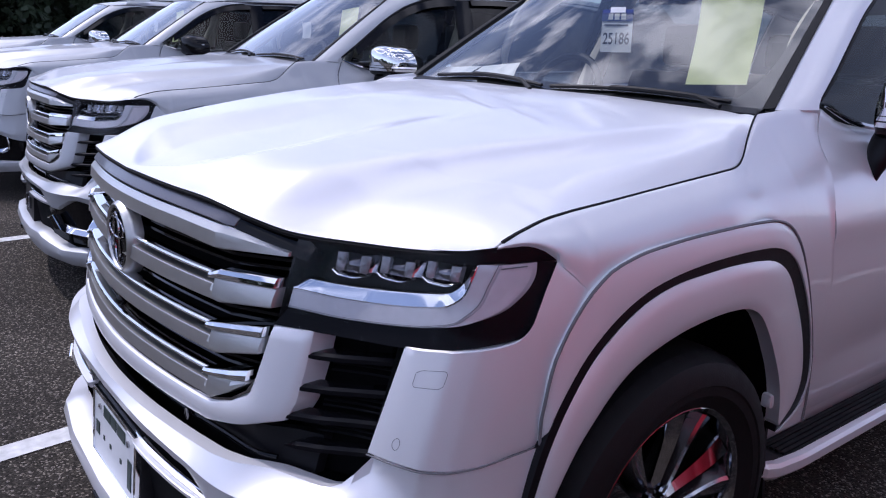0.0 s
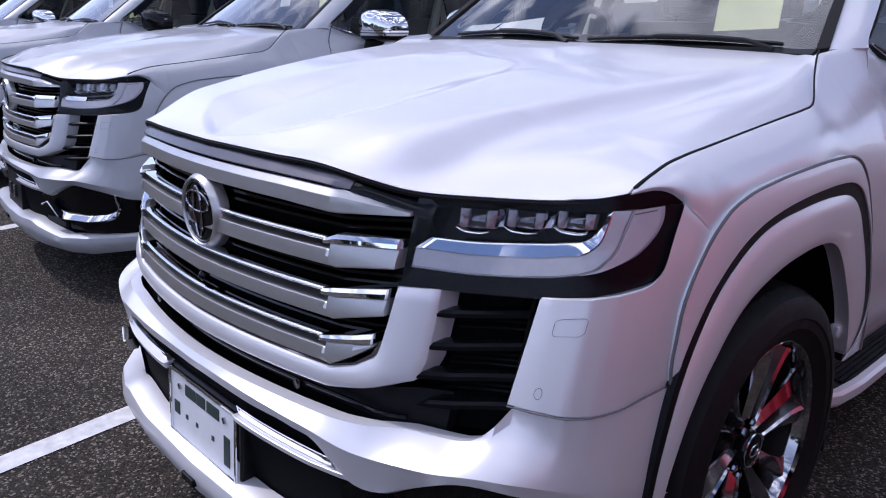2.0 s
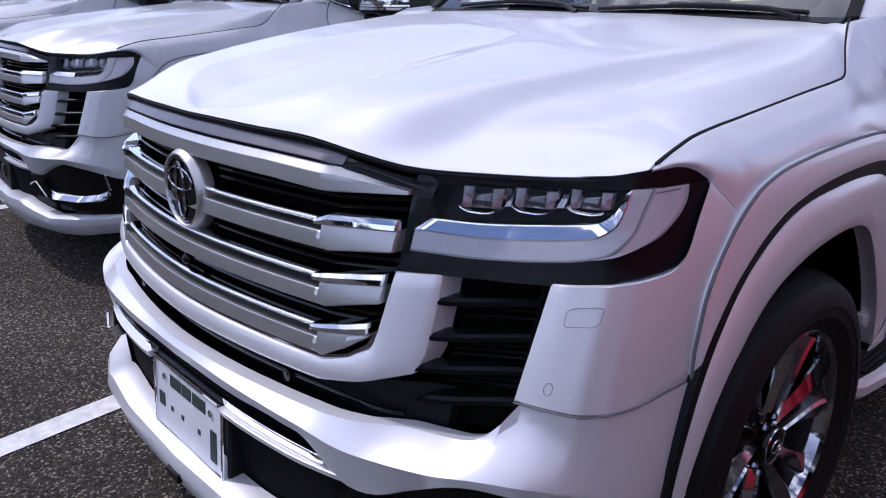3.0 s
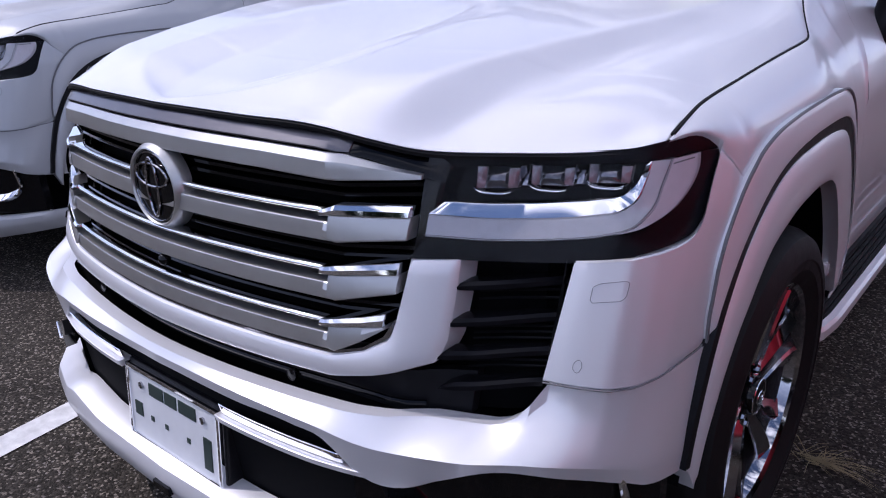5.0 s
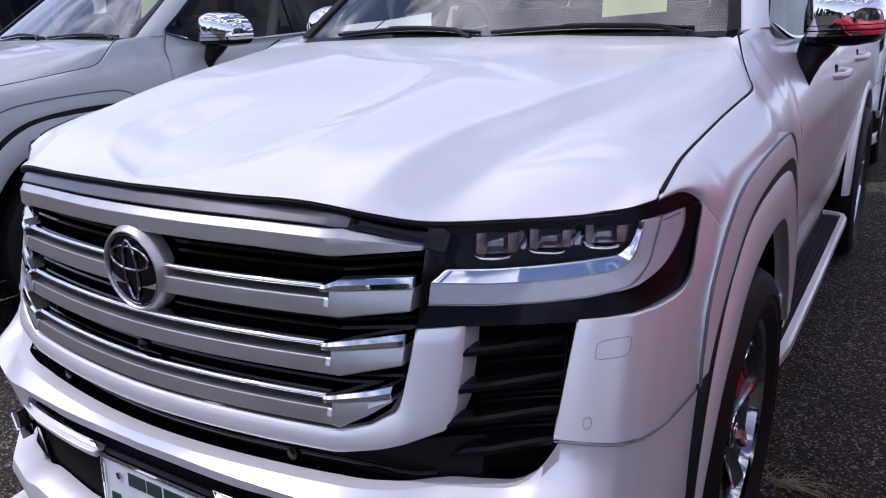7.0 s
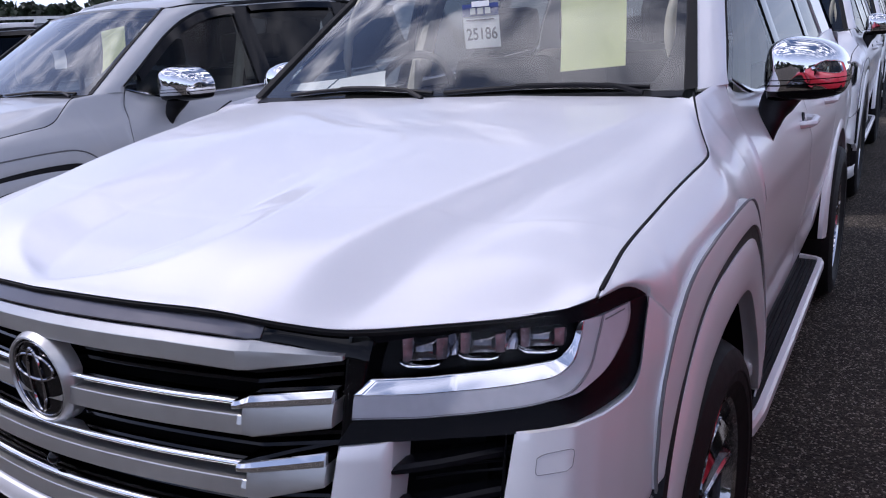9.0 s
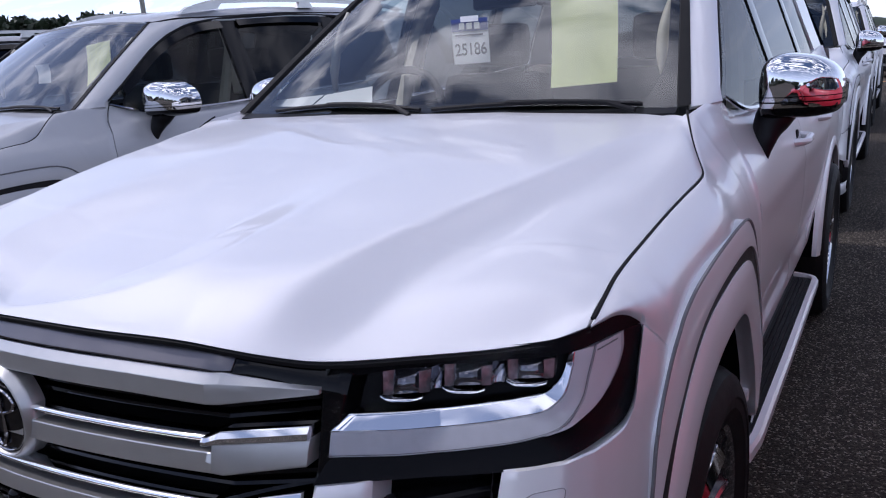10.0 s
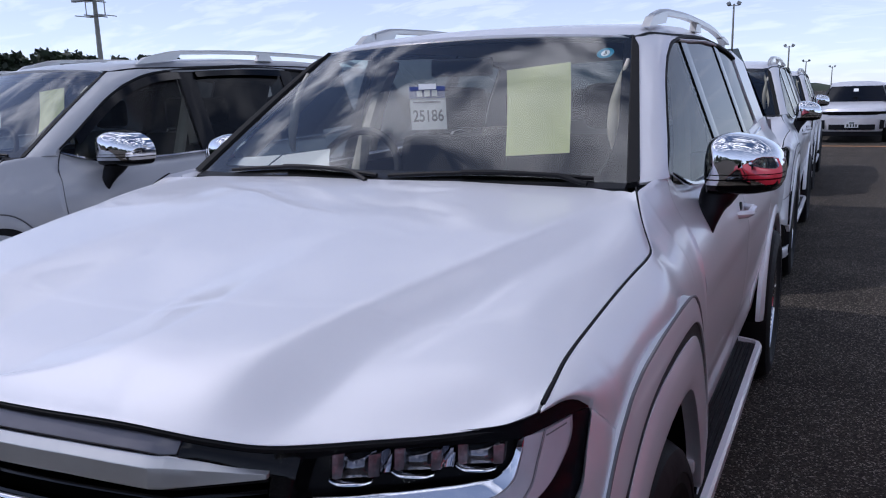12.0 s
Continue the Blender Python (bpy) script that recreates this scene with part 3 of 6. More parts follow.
def build_bumper(paint, car):
    # corner panel with the washer cover and sensor
    top = [(0.292, 0.915), (0.33, 0.922), (0.375, 0.927), (0.415, 0.933), (0.437, 0.941), (0.453, 0.957), (0.462, 0.99), (0.471, 1.026), (0.487, 1.071)]
    bot = [(0.285, 0.722), (0.33, 0.716), (0.38, 0.714), (0.43, 0.718), (0.48, 0.728), (0.518, 0.738), (0.516, 0.782), (0.518, 0.823), (0.523, 0.884), (0.532, 0.927), (0.556, 0.973), (0.604, 1.006)]
    a, b = bend(top, 60), bend(bot, 60)
    G = blend(a, b, 14, 0.012)
    P = np.array([[wrap(q, z) for q, z in row] for row in G])
    panel("bumper_corner", P, paint, car, (-0.01, 0.025, 0), 0.003, twin=True)
    tube("bumper_seam", [np.array(wrap(q, z)) + (0.001, -0.001, -0.001) for q, z in b[:27]], 0.0017, SEAL_GREY, car, "", 5, False, True)
    # hairline outline of the washer cover and the round sensor
    def ring(name, pts, rad, mat, label=""):
        path = [np.array(wrap(q, z)) + (0.0002, -0.0002, 0) for q, z in pts]
        tube(name, path, rad, mat, car, label, 6, True, True)
    c = [(0.3085, 0.853), (0.331, 0.857), (0.3355, 0.864), (0.3368, 0.884), (0.334, 0.889), (0.312, 0.8835), (0.3065, 0.878), (0.3062, 0.857)]
    ring("washer_seam", knots(c + c[:1], 40)[:-1], 0.0005, SEAL_GREY)
    ring("sensor_seam", [(0.3065 + 0.0034 * math.cos(2 * math.pi * k / 24), 0.752 + 0.0102 * math.sin(2 * math.pi * k / 24)) for k in range(24)], 0.0005, SEAL_GREY)
    # lower bumper
    LX = [0, 0.3, 0.42, 0.6, 0.75, 0.84, 0.90, 0.935, 0.95]
    LY = [0.008, 0.018, 0.034, 0.075, 0.14, 0.215, 0.31, 0.40, 0.49]
    xs = np.concatenate([np.linspace(0, 0.82, 46), np.linspace(0.835, 0.95, 22)])
    zt = lambda x: ease(x, [0, 0.30, 0.447, 0.60, 0.64, 0.67, 0.742, 0.762, 0.777, 0.804, 0.879, 0.92, 0.95], [0.637, 0.637, 0.638, 0.648, 0.646, 0.643, 0.654, 0.674, 0.712, 0.718, 0.712, 0.720, 0.738])
    zc = lambda x: ease(x, [0, 0.35, 0.45, 0.527, 0.70, 0.818, 0.88, 0.92, 0.95], [0.622, 0.620, 0.613, 0.603, 0.607, 0.607, 0.585, 0.56, 0.55])
    zb = lambda x: ease(x, [0, 0.25, 0.40, 0.45, 0.485, 0.52, 0.588, 0.66, 0.741, 0.85, 0.893, 0.95], [0.598, 0.598, 0.596, 0.586, 0.558, 0.525, 0.510, 0.546, 0.580, 0.560, 0.538, 0.50])
    yl = lambda x: ease(x, LX, LY)
    rows = []
    for x in xs:
        ytop = nose(min(x, 0.95), zt(x))[1] - np.interp(x, [0.5, 0.62], [0.018, 0.0])
        if x > 0.78:
            ytop = max(yl(x), np.interp(x, [0.78, 0.82, 0.868, 0.895, 0.917, 0.931, 0.943, 0.95], [0.26, 0.268, 0.297, 0.338, 0.395, 0.448, 0.508, 0.53]))
        y0 = yl(x)
        f = smooth01(0.86, 0.945, x)
        pts = []
        sec = [(0.0, 1.0), (0.03, 0.96), (0.10, 0.88), (0.35, 0.62), (0.65, 0.33), (0.93, 0.07), (1.0, 0.0)]
        kw = 0.75 * smooth01(0.71, 0.80, x) * (1 - f)
        for (t, h), (t2, h2) in zip(sec, ((0.0, 1.0), (0.03, 0.84), (0.09, 0.60), (0.24, 0.40), (0.58, 0.20), (0.93, 0.05), (1.0, 0.0))):
            t, h = t + (t2 - t) * kw, h + (h2 - h) * kw
            pts.append((x, ytop + (y0 - ytop) * t, zc(x) + (zt(x) - zc(x)) * h + DZ))
        drop = zc(x) - zb(x)
        back = np.interp(x, [0.4, 0.6], [0.004, 0.022]) * (1 - f)
        for t in (0.08, 0.3, 0.6, 0.9, 1.0):
            pts.append((x, y0 + back * t + (0.014 if t == 1.0 else 0), zc(x) - drop * t + DZ))
        rows.append(pts)
    half = np.array(rows)
    whole = np.concatenate([flip(half[:0:-1]), half])
    panel("bumper_upper", whole, paint, car, (0, 0.03, 0), 0.0, sharp=24)
    # slim chrome inlays with a white bar under them, either side of the plate
    def strip(name, za, zb2, x0, x1, off, mat, twin=True, r=0.002, n=24, dep=0.03):
        q = np.linspace(x0, x1, n)
        o2 = off if isinstance(off, tuple) else (off, off)
        oo = lambda x: np.interp(abs(x), [abs(x1) - 0.10, abs(x1)], o2)
        a = np.array([(x, yl(abs(x)) + oo(x), np.interp(x, [x0, x1], za)) for x in q])
        b = np.array([(x, yl(abs(x)) + oo(x) + 0.004, np.interp(x, [x0, x1], zb2)) for x in q])
        panel(name, blend(a, b, 5, 0.06), mat, car, (0, dep, 0), r, twin=twin)
    # near-black strip that stands for the shade inside the slot
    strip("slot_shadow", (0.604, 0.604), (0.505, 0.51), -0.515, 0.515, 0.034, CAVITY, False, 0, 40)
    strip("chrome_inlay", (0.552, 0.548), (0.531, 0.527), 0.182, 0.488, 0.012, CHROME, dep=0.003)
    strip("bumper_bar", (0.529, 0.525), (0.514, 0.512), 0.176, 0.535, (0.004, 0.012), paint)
    # the intake's sheet is near-black in place of its shaded depth
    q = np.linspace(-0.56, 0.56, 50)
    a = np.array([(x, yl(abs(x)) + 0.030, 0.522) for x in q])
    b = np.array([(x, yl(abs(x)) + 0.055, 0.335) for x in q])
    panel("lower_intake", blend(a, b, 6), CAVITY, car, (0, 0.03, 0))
    # lower lip
    rows = []
    for x in np.concatenate([np.linspace(0, 0.80, 34), np.linspace(0.82, 0.955, 20)]):
        y0 = np.interp(x, [0, 0.3, 0.5, 0.7, 0.82, 0.90, 0.94, 0.955], [-0.022, -0.012, 0.015, 0.085, 0.175, 0.285, 0.38, 0.47])
        z1 = np.interp(x, [0, 0.25, 0.45, 0.58, 0.70, 0.955], [0.352, 0.352, 0.365, 0.335, 0.318, 0.33])
        z2 = np.interp(x, [0, 0.3, 0.55, 0.8, 0.955], [0.235, 0.235, 0.225, 0.225, 0.25])
        rows.append([(x, y0 + 0.075, z1 + 0.004), (x, y0 + 0.035, z1 + 0.002), (x, y0 + 0.008, z1 - 0.010), (x, y0, z1 - 0.035), (x, y0 + 0.004, (z1 + z2) / 2), (x, y0 + 0.02, z2 + 0.02), (x, y0 + 0.05, z2), (x, y0 + 0.12, z2 + 0.005)])
    half = np.array(rows)
    panel("lower_lip", np.concatenate([flip(half[:0:-1]), half]), paint, car)
    block("lip_marker", (-0.03, -0.027, 0.288), (0.03, -0.012, 0.308), GLOSS, car, "", 0.002)
    # fog recess with its chrome frame
    a = np.array([(x, np.interp(x, [0.50, 0.60, 0.75, 0.85, 0.93], [0.075, 0.11, 0.185, 0.27, 0.40]), np.interp(x, [0.50, 0.58, 0.66, 0.741, 0.893, 0.93], [0.50, 0.518, 0.560, 0.575, 0.53, 0.52])) for x in np.linspace(0.50, 0.93, 24)])
    b = np.array([(x, np.interp(x, [0.50, 0.60, 0.75, 0.85, 0.93], [0.09, 0.13, 0.20, 0.285, 0.41]), 0.335) for x in np.linspace(0.50, 0.93, 24)])
    panel("fog_recess", blend(a, b, 6), GLOSS, car, (0, 0.03, 0), twin=True)
    fy = lambda x: np.interp(x, [0.56, 0.60, 0.70, 0.82, 0.90], [0.068, 0.085, 0.135, 0.21, 0.315])
    lo = np.array([(x, fy(x), np.interp(x, [0.60, 0.66, 0.80, 0.86, 0.89], [0.405, 0.392, 0.39, 0.398, 0.42])) for x in np.linspace(0.61, 0.885, 22)])
    hi = lo + (0, 0.03, 0.030)
    panel("fog_chrome", blend(lo, hi, 5, 0.05), CHROME, car, (0, 0.02, -0.006), 0.002, twin=True)
    tube("fog_chrome_end", [(0.893, 0.318, 0.535), (0.900, 0.325, 0.50), (0.903, 0.33, 0.455), (0.888, 0.312, 0.422)], [0.006, 0.008, 0.008, 0.006], CHROME, car, "", 8, False, True)
    tri = np.array([[(0.555, 0.060, 0.455), (0.605, 0.078, 0.475)], [(0.60, 0.082, 0.40), (0.655, 0.105, 0.405)]])
    panel("fog_blade", tri, GLOSS, car, (0, 0.03, 0), twin=True)
    tube("fog_blade_edge", [(0.555, 0.056, 0.455), (0.605, 0.074, 0.475), (0.655, 0.102, 0.405)], 0.004, CHROME, car, "", 6, False, True)
    # number plate on its carrier
    return yl


def lathe_disc(name, centre, rad, normal, mat, parent, twin=True, thick=0.003, label=""):
    def one(c, nv):
        nv = np.array(nv, float) / np.linalg.norm(nv)
        a = np.cross(nv, (0, 0, 1.0))
        a /= np.linalg.norm(a)
        b = np.cross(nv, a)
        verts, faces = [], []
        n = 24
        prof = [(rad, -thick * 2), (rad, 0), (rad * 0.94, thick * 0.25), (rad * 0.86, thick * 0.25), (rad * 0.82, 0.0), (rad * 0.3, thick * 0.3), (0.0001, thick * 0.35)]
        for i in range(n):
            w = 2 * math.pi * i / n
            for r, h in prof:
                verts.append(np.array(c) + (a * math.cos(w) + b * math.sin(w)) * r + nv * h)
        k = len(prof)
        for i in range(n):
            for j in range(k - 1):
                p, q = i * k + j, ((i + 1) % n) * k + j
                faces.append((p, q, q + 1, p + 1))
        link(name, verts, faces, mat, parent, label)
    one(centre, normal)
    if twin:
        one(np.array(centre) * (-1, 1, 1), np.array(normal) * (-1, 1, 1))


def whole_span(half):
    return [(-x, t, b) for x, t, b in half[:0:-1]] + half


def build_grille(paint, car):
    g = tagged(new("grille"), "satin silver grille bars with chrome edges")
    g.parent = car
    def full(name, half, mat, back=0.0, dep=0.05, bow=0.006, r=0.002, lean=0.0):
        s = whole_span(half)
        xs = np.unique(np.concatenate([np.linspace(s[0][0], s[-1][0], 61), [k[0] for k in s]]))
        sx = [k[0] for k in s]
        rows = []
        if name == "chrome_line":
            prof = [(0, 1.0), (0.10, 0.55), (0.25, 0.22), (0.45, 0.0), (0.65, 0.08), (0.85, 0.45), (1.0, 1.0)]
        elif name == "upper_bar":
            prof = [(0, 1.0), (0.30, 0.04), (0.33, 0.0), (0.6, 0.0), (0.95, 0.0), (1.0, 0.0)]
        else:
            prof = [(0, 1.0), (0.02, 0.45), (0.045, 0.14), (0.08, 0.0), (0.5, 0.0), (0.95, 0.0), (1.0, 0.0)]
        for v, tilt in prof:
            row = []
            for x in xs:
                t, b = np.interp(x, sx, [k[1] for k in s]), np.interp(x, sx, [k[2] for k in s])
                row.append(nose(x, t + (b - t) * v, back + lean * tilt - bow * (1 - 0.4 * v)))
            rows.append(row)
        panel(name, np.array(rows), mat, g, (0, dep, 0), 0.0 if name in ("chrome_line", "bar") else r, sharp=70 if name in ("chrome_line", "bar") else 14)
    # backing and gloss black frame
    # backing sheet coloured near-black for the shade behind the bars
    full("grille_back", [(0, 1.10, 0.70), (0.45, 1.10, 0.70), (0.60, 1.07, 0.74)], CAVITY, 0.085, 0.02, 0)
    def trim(name, half, mat, one=0):
        for sgn in ((1,) if one == 0 else (1, -1)):
            h2 = whole_span(half) if one == 0 else [(sgn * x, t, b) for x, t, b in half]
            h2 = sorted(h2)
            sx = [k[0] for k in h2]
            xs = np.linspace(sx[0], sx[-1], 50 if one == 0 else 16)
            rows = []
            for v in (0, 0.08, 0.3, 0.6, 0.92, 1.0):
                rows.append([nose(x, np.interp(x, sx, [k[1] for k in h2]) * (1 - v) + np.interp(x, sx, [k[2] for k in h2]) * v, 0.022 - 0.020 * v) for x in xs])
            panel(name, np.array(rows), mat, g, (0, 0.04, 0), 0.002)
    # one strip: paler middle, black ends put in for its darker reflection
    trim("top_trim", [(0, 1.117, 1.089), (0.25, 1.115, 1.087), (0.40, 1.112, 1.083), (0.462, 1.106, 1.078)], GUNMETAL)
    trim("trim_end", [(0.463, 1.108, 1.074), (0.50, 1.100, 1.062), (0.54, 1.091, 1.046), (0.575, 1.083, 1.034), (0.594, 1.081, 1.03)], GLOSS, 1)
    full("upper_bar", [(0, 1.083, 1.041), (0.30, 1.081, 1.039), (0.45, 1.076, 1.033), (0.565, 1.045, 1.036)], SATIN, -0.003, 0.06, 0.0, 0.001, 0.009)
    rows3 = [(0.985, 0.9745, 0.962, 0.931, 0.994, 0.977, 0.994, 0.976, 0.930, 0.939),
             (0.885, 0.8745, 0.858, 0.829, 0.890, 0.874, 0.902, 0.883, 0.829, 0.851),
             (0.791, 0.7810, 0.767, 0.737, 0.796, 0.782, 0.816, 0.796, 0.737, 0.789)]
    tips = (0.557, 0.551, 0.538)
    for (c0, c1, f0, f1, e0, e1, t0, t1, b0, b1), tip in zip(rows3, tips):
        full("chrome_line", [(0, c0, c1), (0.428, c0, c1)], CHROME, 0.002, 0.02, 0.0, 0.001, 0.006)
        full("bar", [(0, f0, f1), (0.44, f0, f1)], SATIN, 0.0, 0.05, 0.0, 0.001, 0.001)
        for sgn in (1, -1):
            def cap(name, sp, mat, bow, back=0.0, dep=0.05):
                rows = []
                for v in (0, 0.06, 0.5, 0.95, 1.0):
                    rows.append([nose(sgn * x, t + (b - t) * v, back - bow * (1 - (1 - v) ** 4)) for x, t, b in sp])
                panel(name, np.array(rows), mat, g, (0, dep, 0), 0.001, sharp=12)
            cap("chrome_cap", [(0.424, c0, c1), (0.432, c0 + 0.001, c1), (0.450, e0, e1), (0.50, (e0 + t0) / 2, (e1 + t1) / 2), (tip, t0, t1)], CHROME, 0.005, -0.003)
            cap("bar_end", [(0.428, f0, f1 + 0.006), (0.4375, f0, f1 + 0.004), (0.4380, e1, f1 + 0.003), (0.452, e1 - 0.001, b0), (0.50, (e1 + t1) / 2 - 0.001, (b0 + b1) / 2), (tip, t1 - 0.001, b1)], SATIN, 0.005, 0.0)
    # thin black fins between the bars
    for z in (1.018, 1.002, 0.914, 0.899, 0.816, 0.803):
        full("fin", [(0, z + 0.003, z - 0.003), (0.45, z + 0.003, z - 0.003), (0.55, z + 0.006, z)], GLOSS, 0.035, 0.04, 0.001, 0)
    full("lower_trim", [(0, 0.733, 0.727), (0.44, 0.733, 0.726), (0.50, 0.750, 0.743), (0.535, 0.775, 0.768), (0.548, 0.80, 0.775)], SMOKE, 0.004, 0.04, 0.001, 0.001)
    # frame pieces up to the lamps
    for sgn in (1, -1):
        a = nose_row([(sgn * 0.566, 1.088), (sgn * 0.563, 1.03), (sgn * 0.562, 0.92), (sgn * 0.556, 0.84), (sgn * 0.547, 0.775)], 16, 0.010)
        b = nose_row([(sgn * 0.605, 1.086), (sgn * 0.590, 1.03), (sgn * 0.578, 0.92), (sgn * 0.566, 0.84), (sgn * 0.556, 0.768)], 16, 0.014)
        panel("frame_side", blend(a, b, 5, 0.1), GLOSS, g, (0, 0.06, 0), 0.002)
    # emblem: ring, dark disc, plain oval shapes
    e = tagged(new("emblem"), "round emblem with silver ring on black disc")
    e.parent = g
    ez, ey = 0.950, 0.066
    def ellipse(a, b, n=48, cx=0, cz=0):
        return np.array([(cx + a * math.cos(2 * math.pi * k / n), cz + b * math.sin(2 * math.pi * k / n)) for k in range(n)])
    def dome(name, prof, mat, n=48, cz=0):
        verts, faces = [], []
        for i in range(n):
            w = 2 * math.pi * i / n
            for rr, d in prof:
                verts.append((rr * math.cos(w), ey - d, ez + cz + rr * math.sin(w)))
        k = len(prof)
        for i in range(n):
            for j in range(k - 1):
                p, q = i * k + j, ((i + 1) % n) * k + j
                faces.append((p, q, q + 1, p + 1))
        return link(name, verts, faces, mat, e)
    dome("emblem_ring", [(0.0865, -0.03), (0.0865, -0.010), (0.085, -0.004), (0.078, 0.007), (0.0755, 0.008), (0.0735, 0.006), (0.0725, 0.003), (0.0725, -0.01)], SATIN)
    tube("emblem_rim", [(x, ey - 0.003, ez + z) for x, z in ellipse(0.0685, 0.0685)], 0.0016, SMOKE, e, "", 6, True)
    dome("emblem_disc", [(0.0735, 0.0), (0.055, 0.002), (0.03, 0.004), (0.0001, 0.005)], GLOSS)
    up = ellipse(0.0185, 0.058)
    tube("emblem_shape", [(x, ey - 0.006, ez + z) for x, z in up], 0.0032, SMOKE, e, "", 6, True)
    ov = ellipse(0.054, 0.023, 48, 0, 0.024)
    tube("emblem_shape", [(x, ey - 0.006, ez + z) for x, z in ov], 0.0028, SMOKE, e, "", 6, True)
    # front camera
    bm = bmesh.new()
    bmesh.ops.create_uvsphere(bm, u_segments=16, v_segments=10, radius=0.013)
    bm.transform(Matrix.Translation((0.0, 0.062, 0.799)))
    me = bpy.data.meshes.new("front_camera")
    bm.to_mesh(me)
    bm.free()
    me.materials.append(GLOSS)
    for p in me.polygons:
        p.use_smooth = True
    new("front_camera", me).parent = g
    # painted surround below the grille and up its sides to the vents
    tops = [(0, 0.728), (0.30, 0.728), (0.440, 0.728), (0.50, 0.745), (0.545, 0.772), (0.552, 0.80), (0.557, 0.842), (0.563, 0.908)]
    bots = [(0, 0.686), (0.30, 0.686), (0.450, 0.687), (0.53, 0.706), (0.616, 0.737), (0.628, 0.770), (0.631, 0.842), (0.630, 0.908)]
    a, b = knots(tops, 60), knots(bots, 60)
    G = blend(a, b, 7, 0.06)
    half = np.array([[nose(x, z, -0.006 * math.sin(math.pi * i / (len(G) - 1))) for x, z in row] for i, row in enumerate(G)])
    Pw = np.concatenate([flip(half[:, :0:-1]), half], 1)
    panel("grille_surround", Pw, paint, car, (0, 0.05, 0), 0.005)
    # lower dark slot with two sensors
    s = tagged(new("lower_slot"), "black slot with parking sensors")
    s.parent = car
    xs = np.linspace(-0.66, 0.66, 60)
    a = np.array([nose(x, 0.69 + 0.02 * smooth01(0.45, 0.62, abs(x)), 0.045) for x in xs])
    b = np.array([nose(x, 0.635, 0.045) for x in xs])
    panel("slot_back", blend(a, b, 4), BLACK, s, (0, 0.02, 0))
    tube("slot_rib", [nose(x, 0.657, 0.030) for x in np.linspace(-0.55, 0.60, 40)], 0.005, GLOSS, s)
    for x in (0.338, -0.338):
        lathe_disc("slot_sensor", nose(x, 0.655, 0.018), 0.0125, (0, -1, 0.1), GLOSS, s, False)


def build_vent(paint, car):
    for sgn in (1, -1):
        v = tagged(new("side_vent"), "black air vent with wedge slats")
        v.parent = car
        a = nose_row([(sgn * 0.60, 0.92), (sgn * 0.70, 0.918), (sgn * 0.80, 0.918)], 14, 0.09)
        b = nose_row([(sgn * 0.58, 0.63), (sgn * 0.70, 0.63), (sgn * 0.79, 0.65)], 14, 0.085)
        # near-black sheet carries the shade at the back of the vent
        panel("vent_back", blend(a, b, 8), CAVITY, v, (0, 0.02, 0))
        for tip, zt, end, ze in ((0.613, 0.860, 0.789, 0.874), (0.606, 0.799, 0.782, 0.814), (0.598, 0.744, 0.776, 0.757), (0.625, 0.694, 0.765, 0.704)):
            rows = []
            k = 14
            for i in range(k):
                u = i / (k - 1)
                x, z = tip + (end - tip) * u, zt + (ze - zt) * u
                h = 0.0085 * min(1, 0.15 + u * 6)
                o = 0.004 + 0.026 * smooth01(0.35, 1.0, u)
                rows.append([nose(sgn * x, z + h * 1.1, o + 0.035), nose(sgn * x, z + h, o + 0.006), nose(sgn * x, z + h * 0.4, o), nose(sgn * x, z - h * 0.5, o + 0.001), nose(sgn * x, z - h, o + 0.012), nose(sgn * x, z - h * 0.9, o + 0.04)])
            panel("slat", np.array(rows), SLAT, v, (0, 0.004, 0), sharp=20)
        for z in (0.845, 0.832, 0.785, 0.775, 0.765, 0.728, 0.718):
            tube("fine_rib", [nose(sgn * x, z + (x - 0.64) * 0.08, 0.045) for x in np.linspace(0.645, 0.775, 8)], 0.0024, BLACK, v, "", 5)
        # painted return edge of the corner panel beside the vent
        a = np.array([(sgn * wrap(0.285 + 0.0, z)[0], wrap(0.2885, z)[1] + 0.002, z + DZ) for z in np.linspace(0.722, 0.916, 12)])
        b = a + (sgn * -0.010, 0.060, 0)
        panel("vent_edge", blend(a, b, 3), GLOSS, v)


def lamp_pt(x, z, back=0.0):
    """The headlamp's outer skin; it turns round the corner past x = 0.86."""
    a = abs(x)
    y = np.interp(a, [0.55, 0.62, 0.70, 0.79, 0.84, 0.868, 0.89, 0.91, 0.925, 0.940], [0.150, 0.197, 0.247, 0.292, 0.318, 0.340, 0.385, 0.448, 0.49, 0.532]) + 0.28 * (z - 0.85)
    k = smooth01(0.85, 0.905, a)
    return (x - math.copysign(1, x) * 0.85 * k * back, y + back * (1 - 0.45 * k), z + DZ)


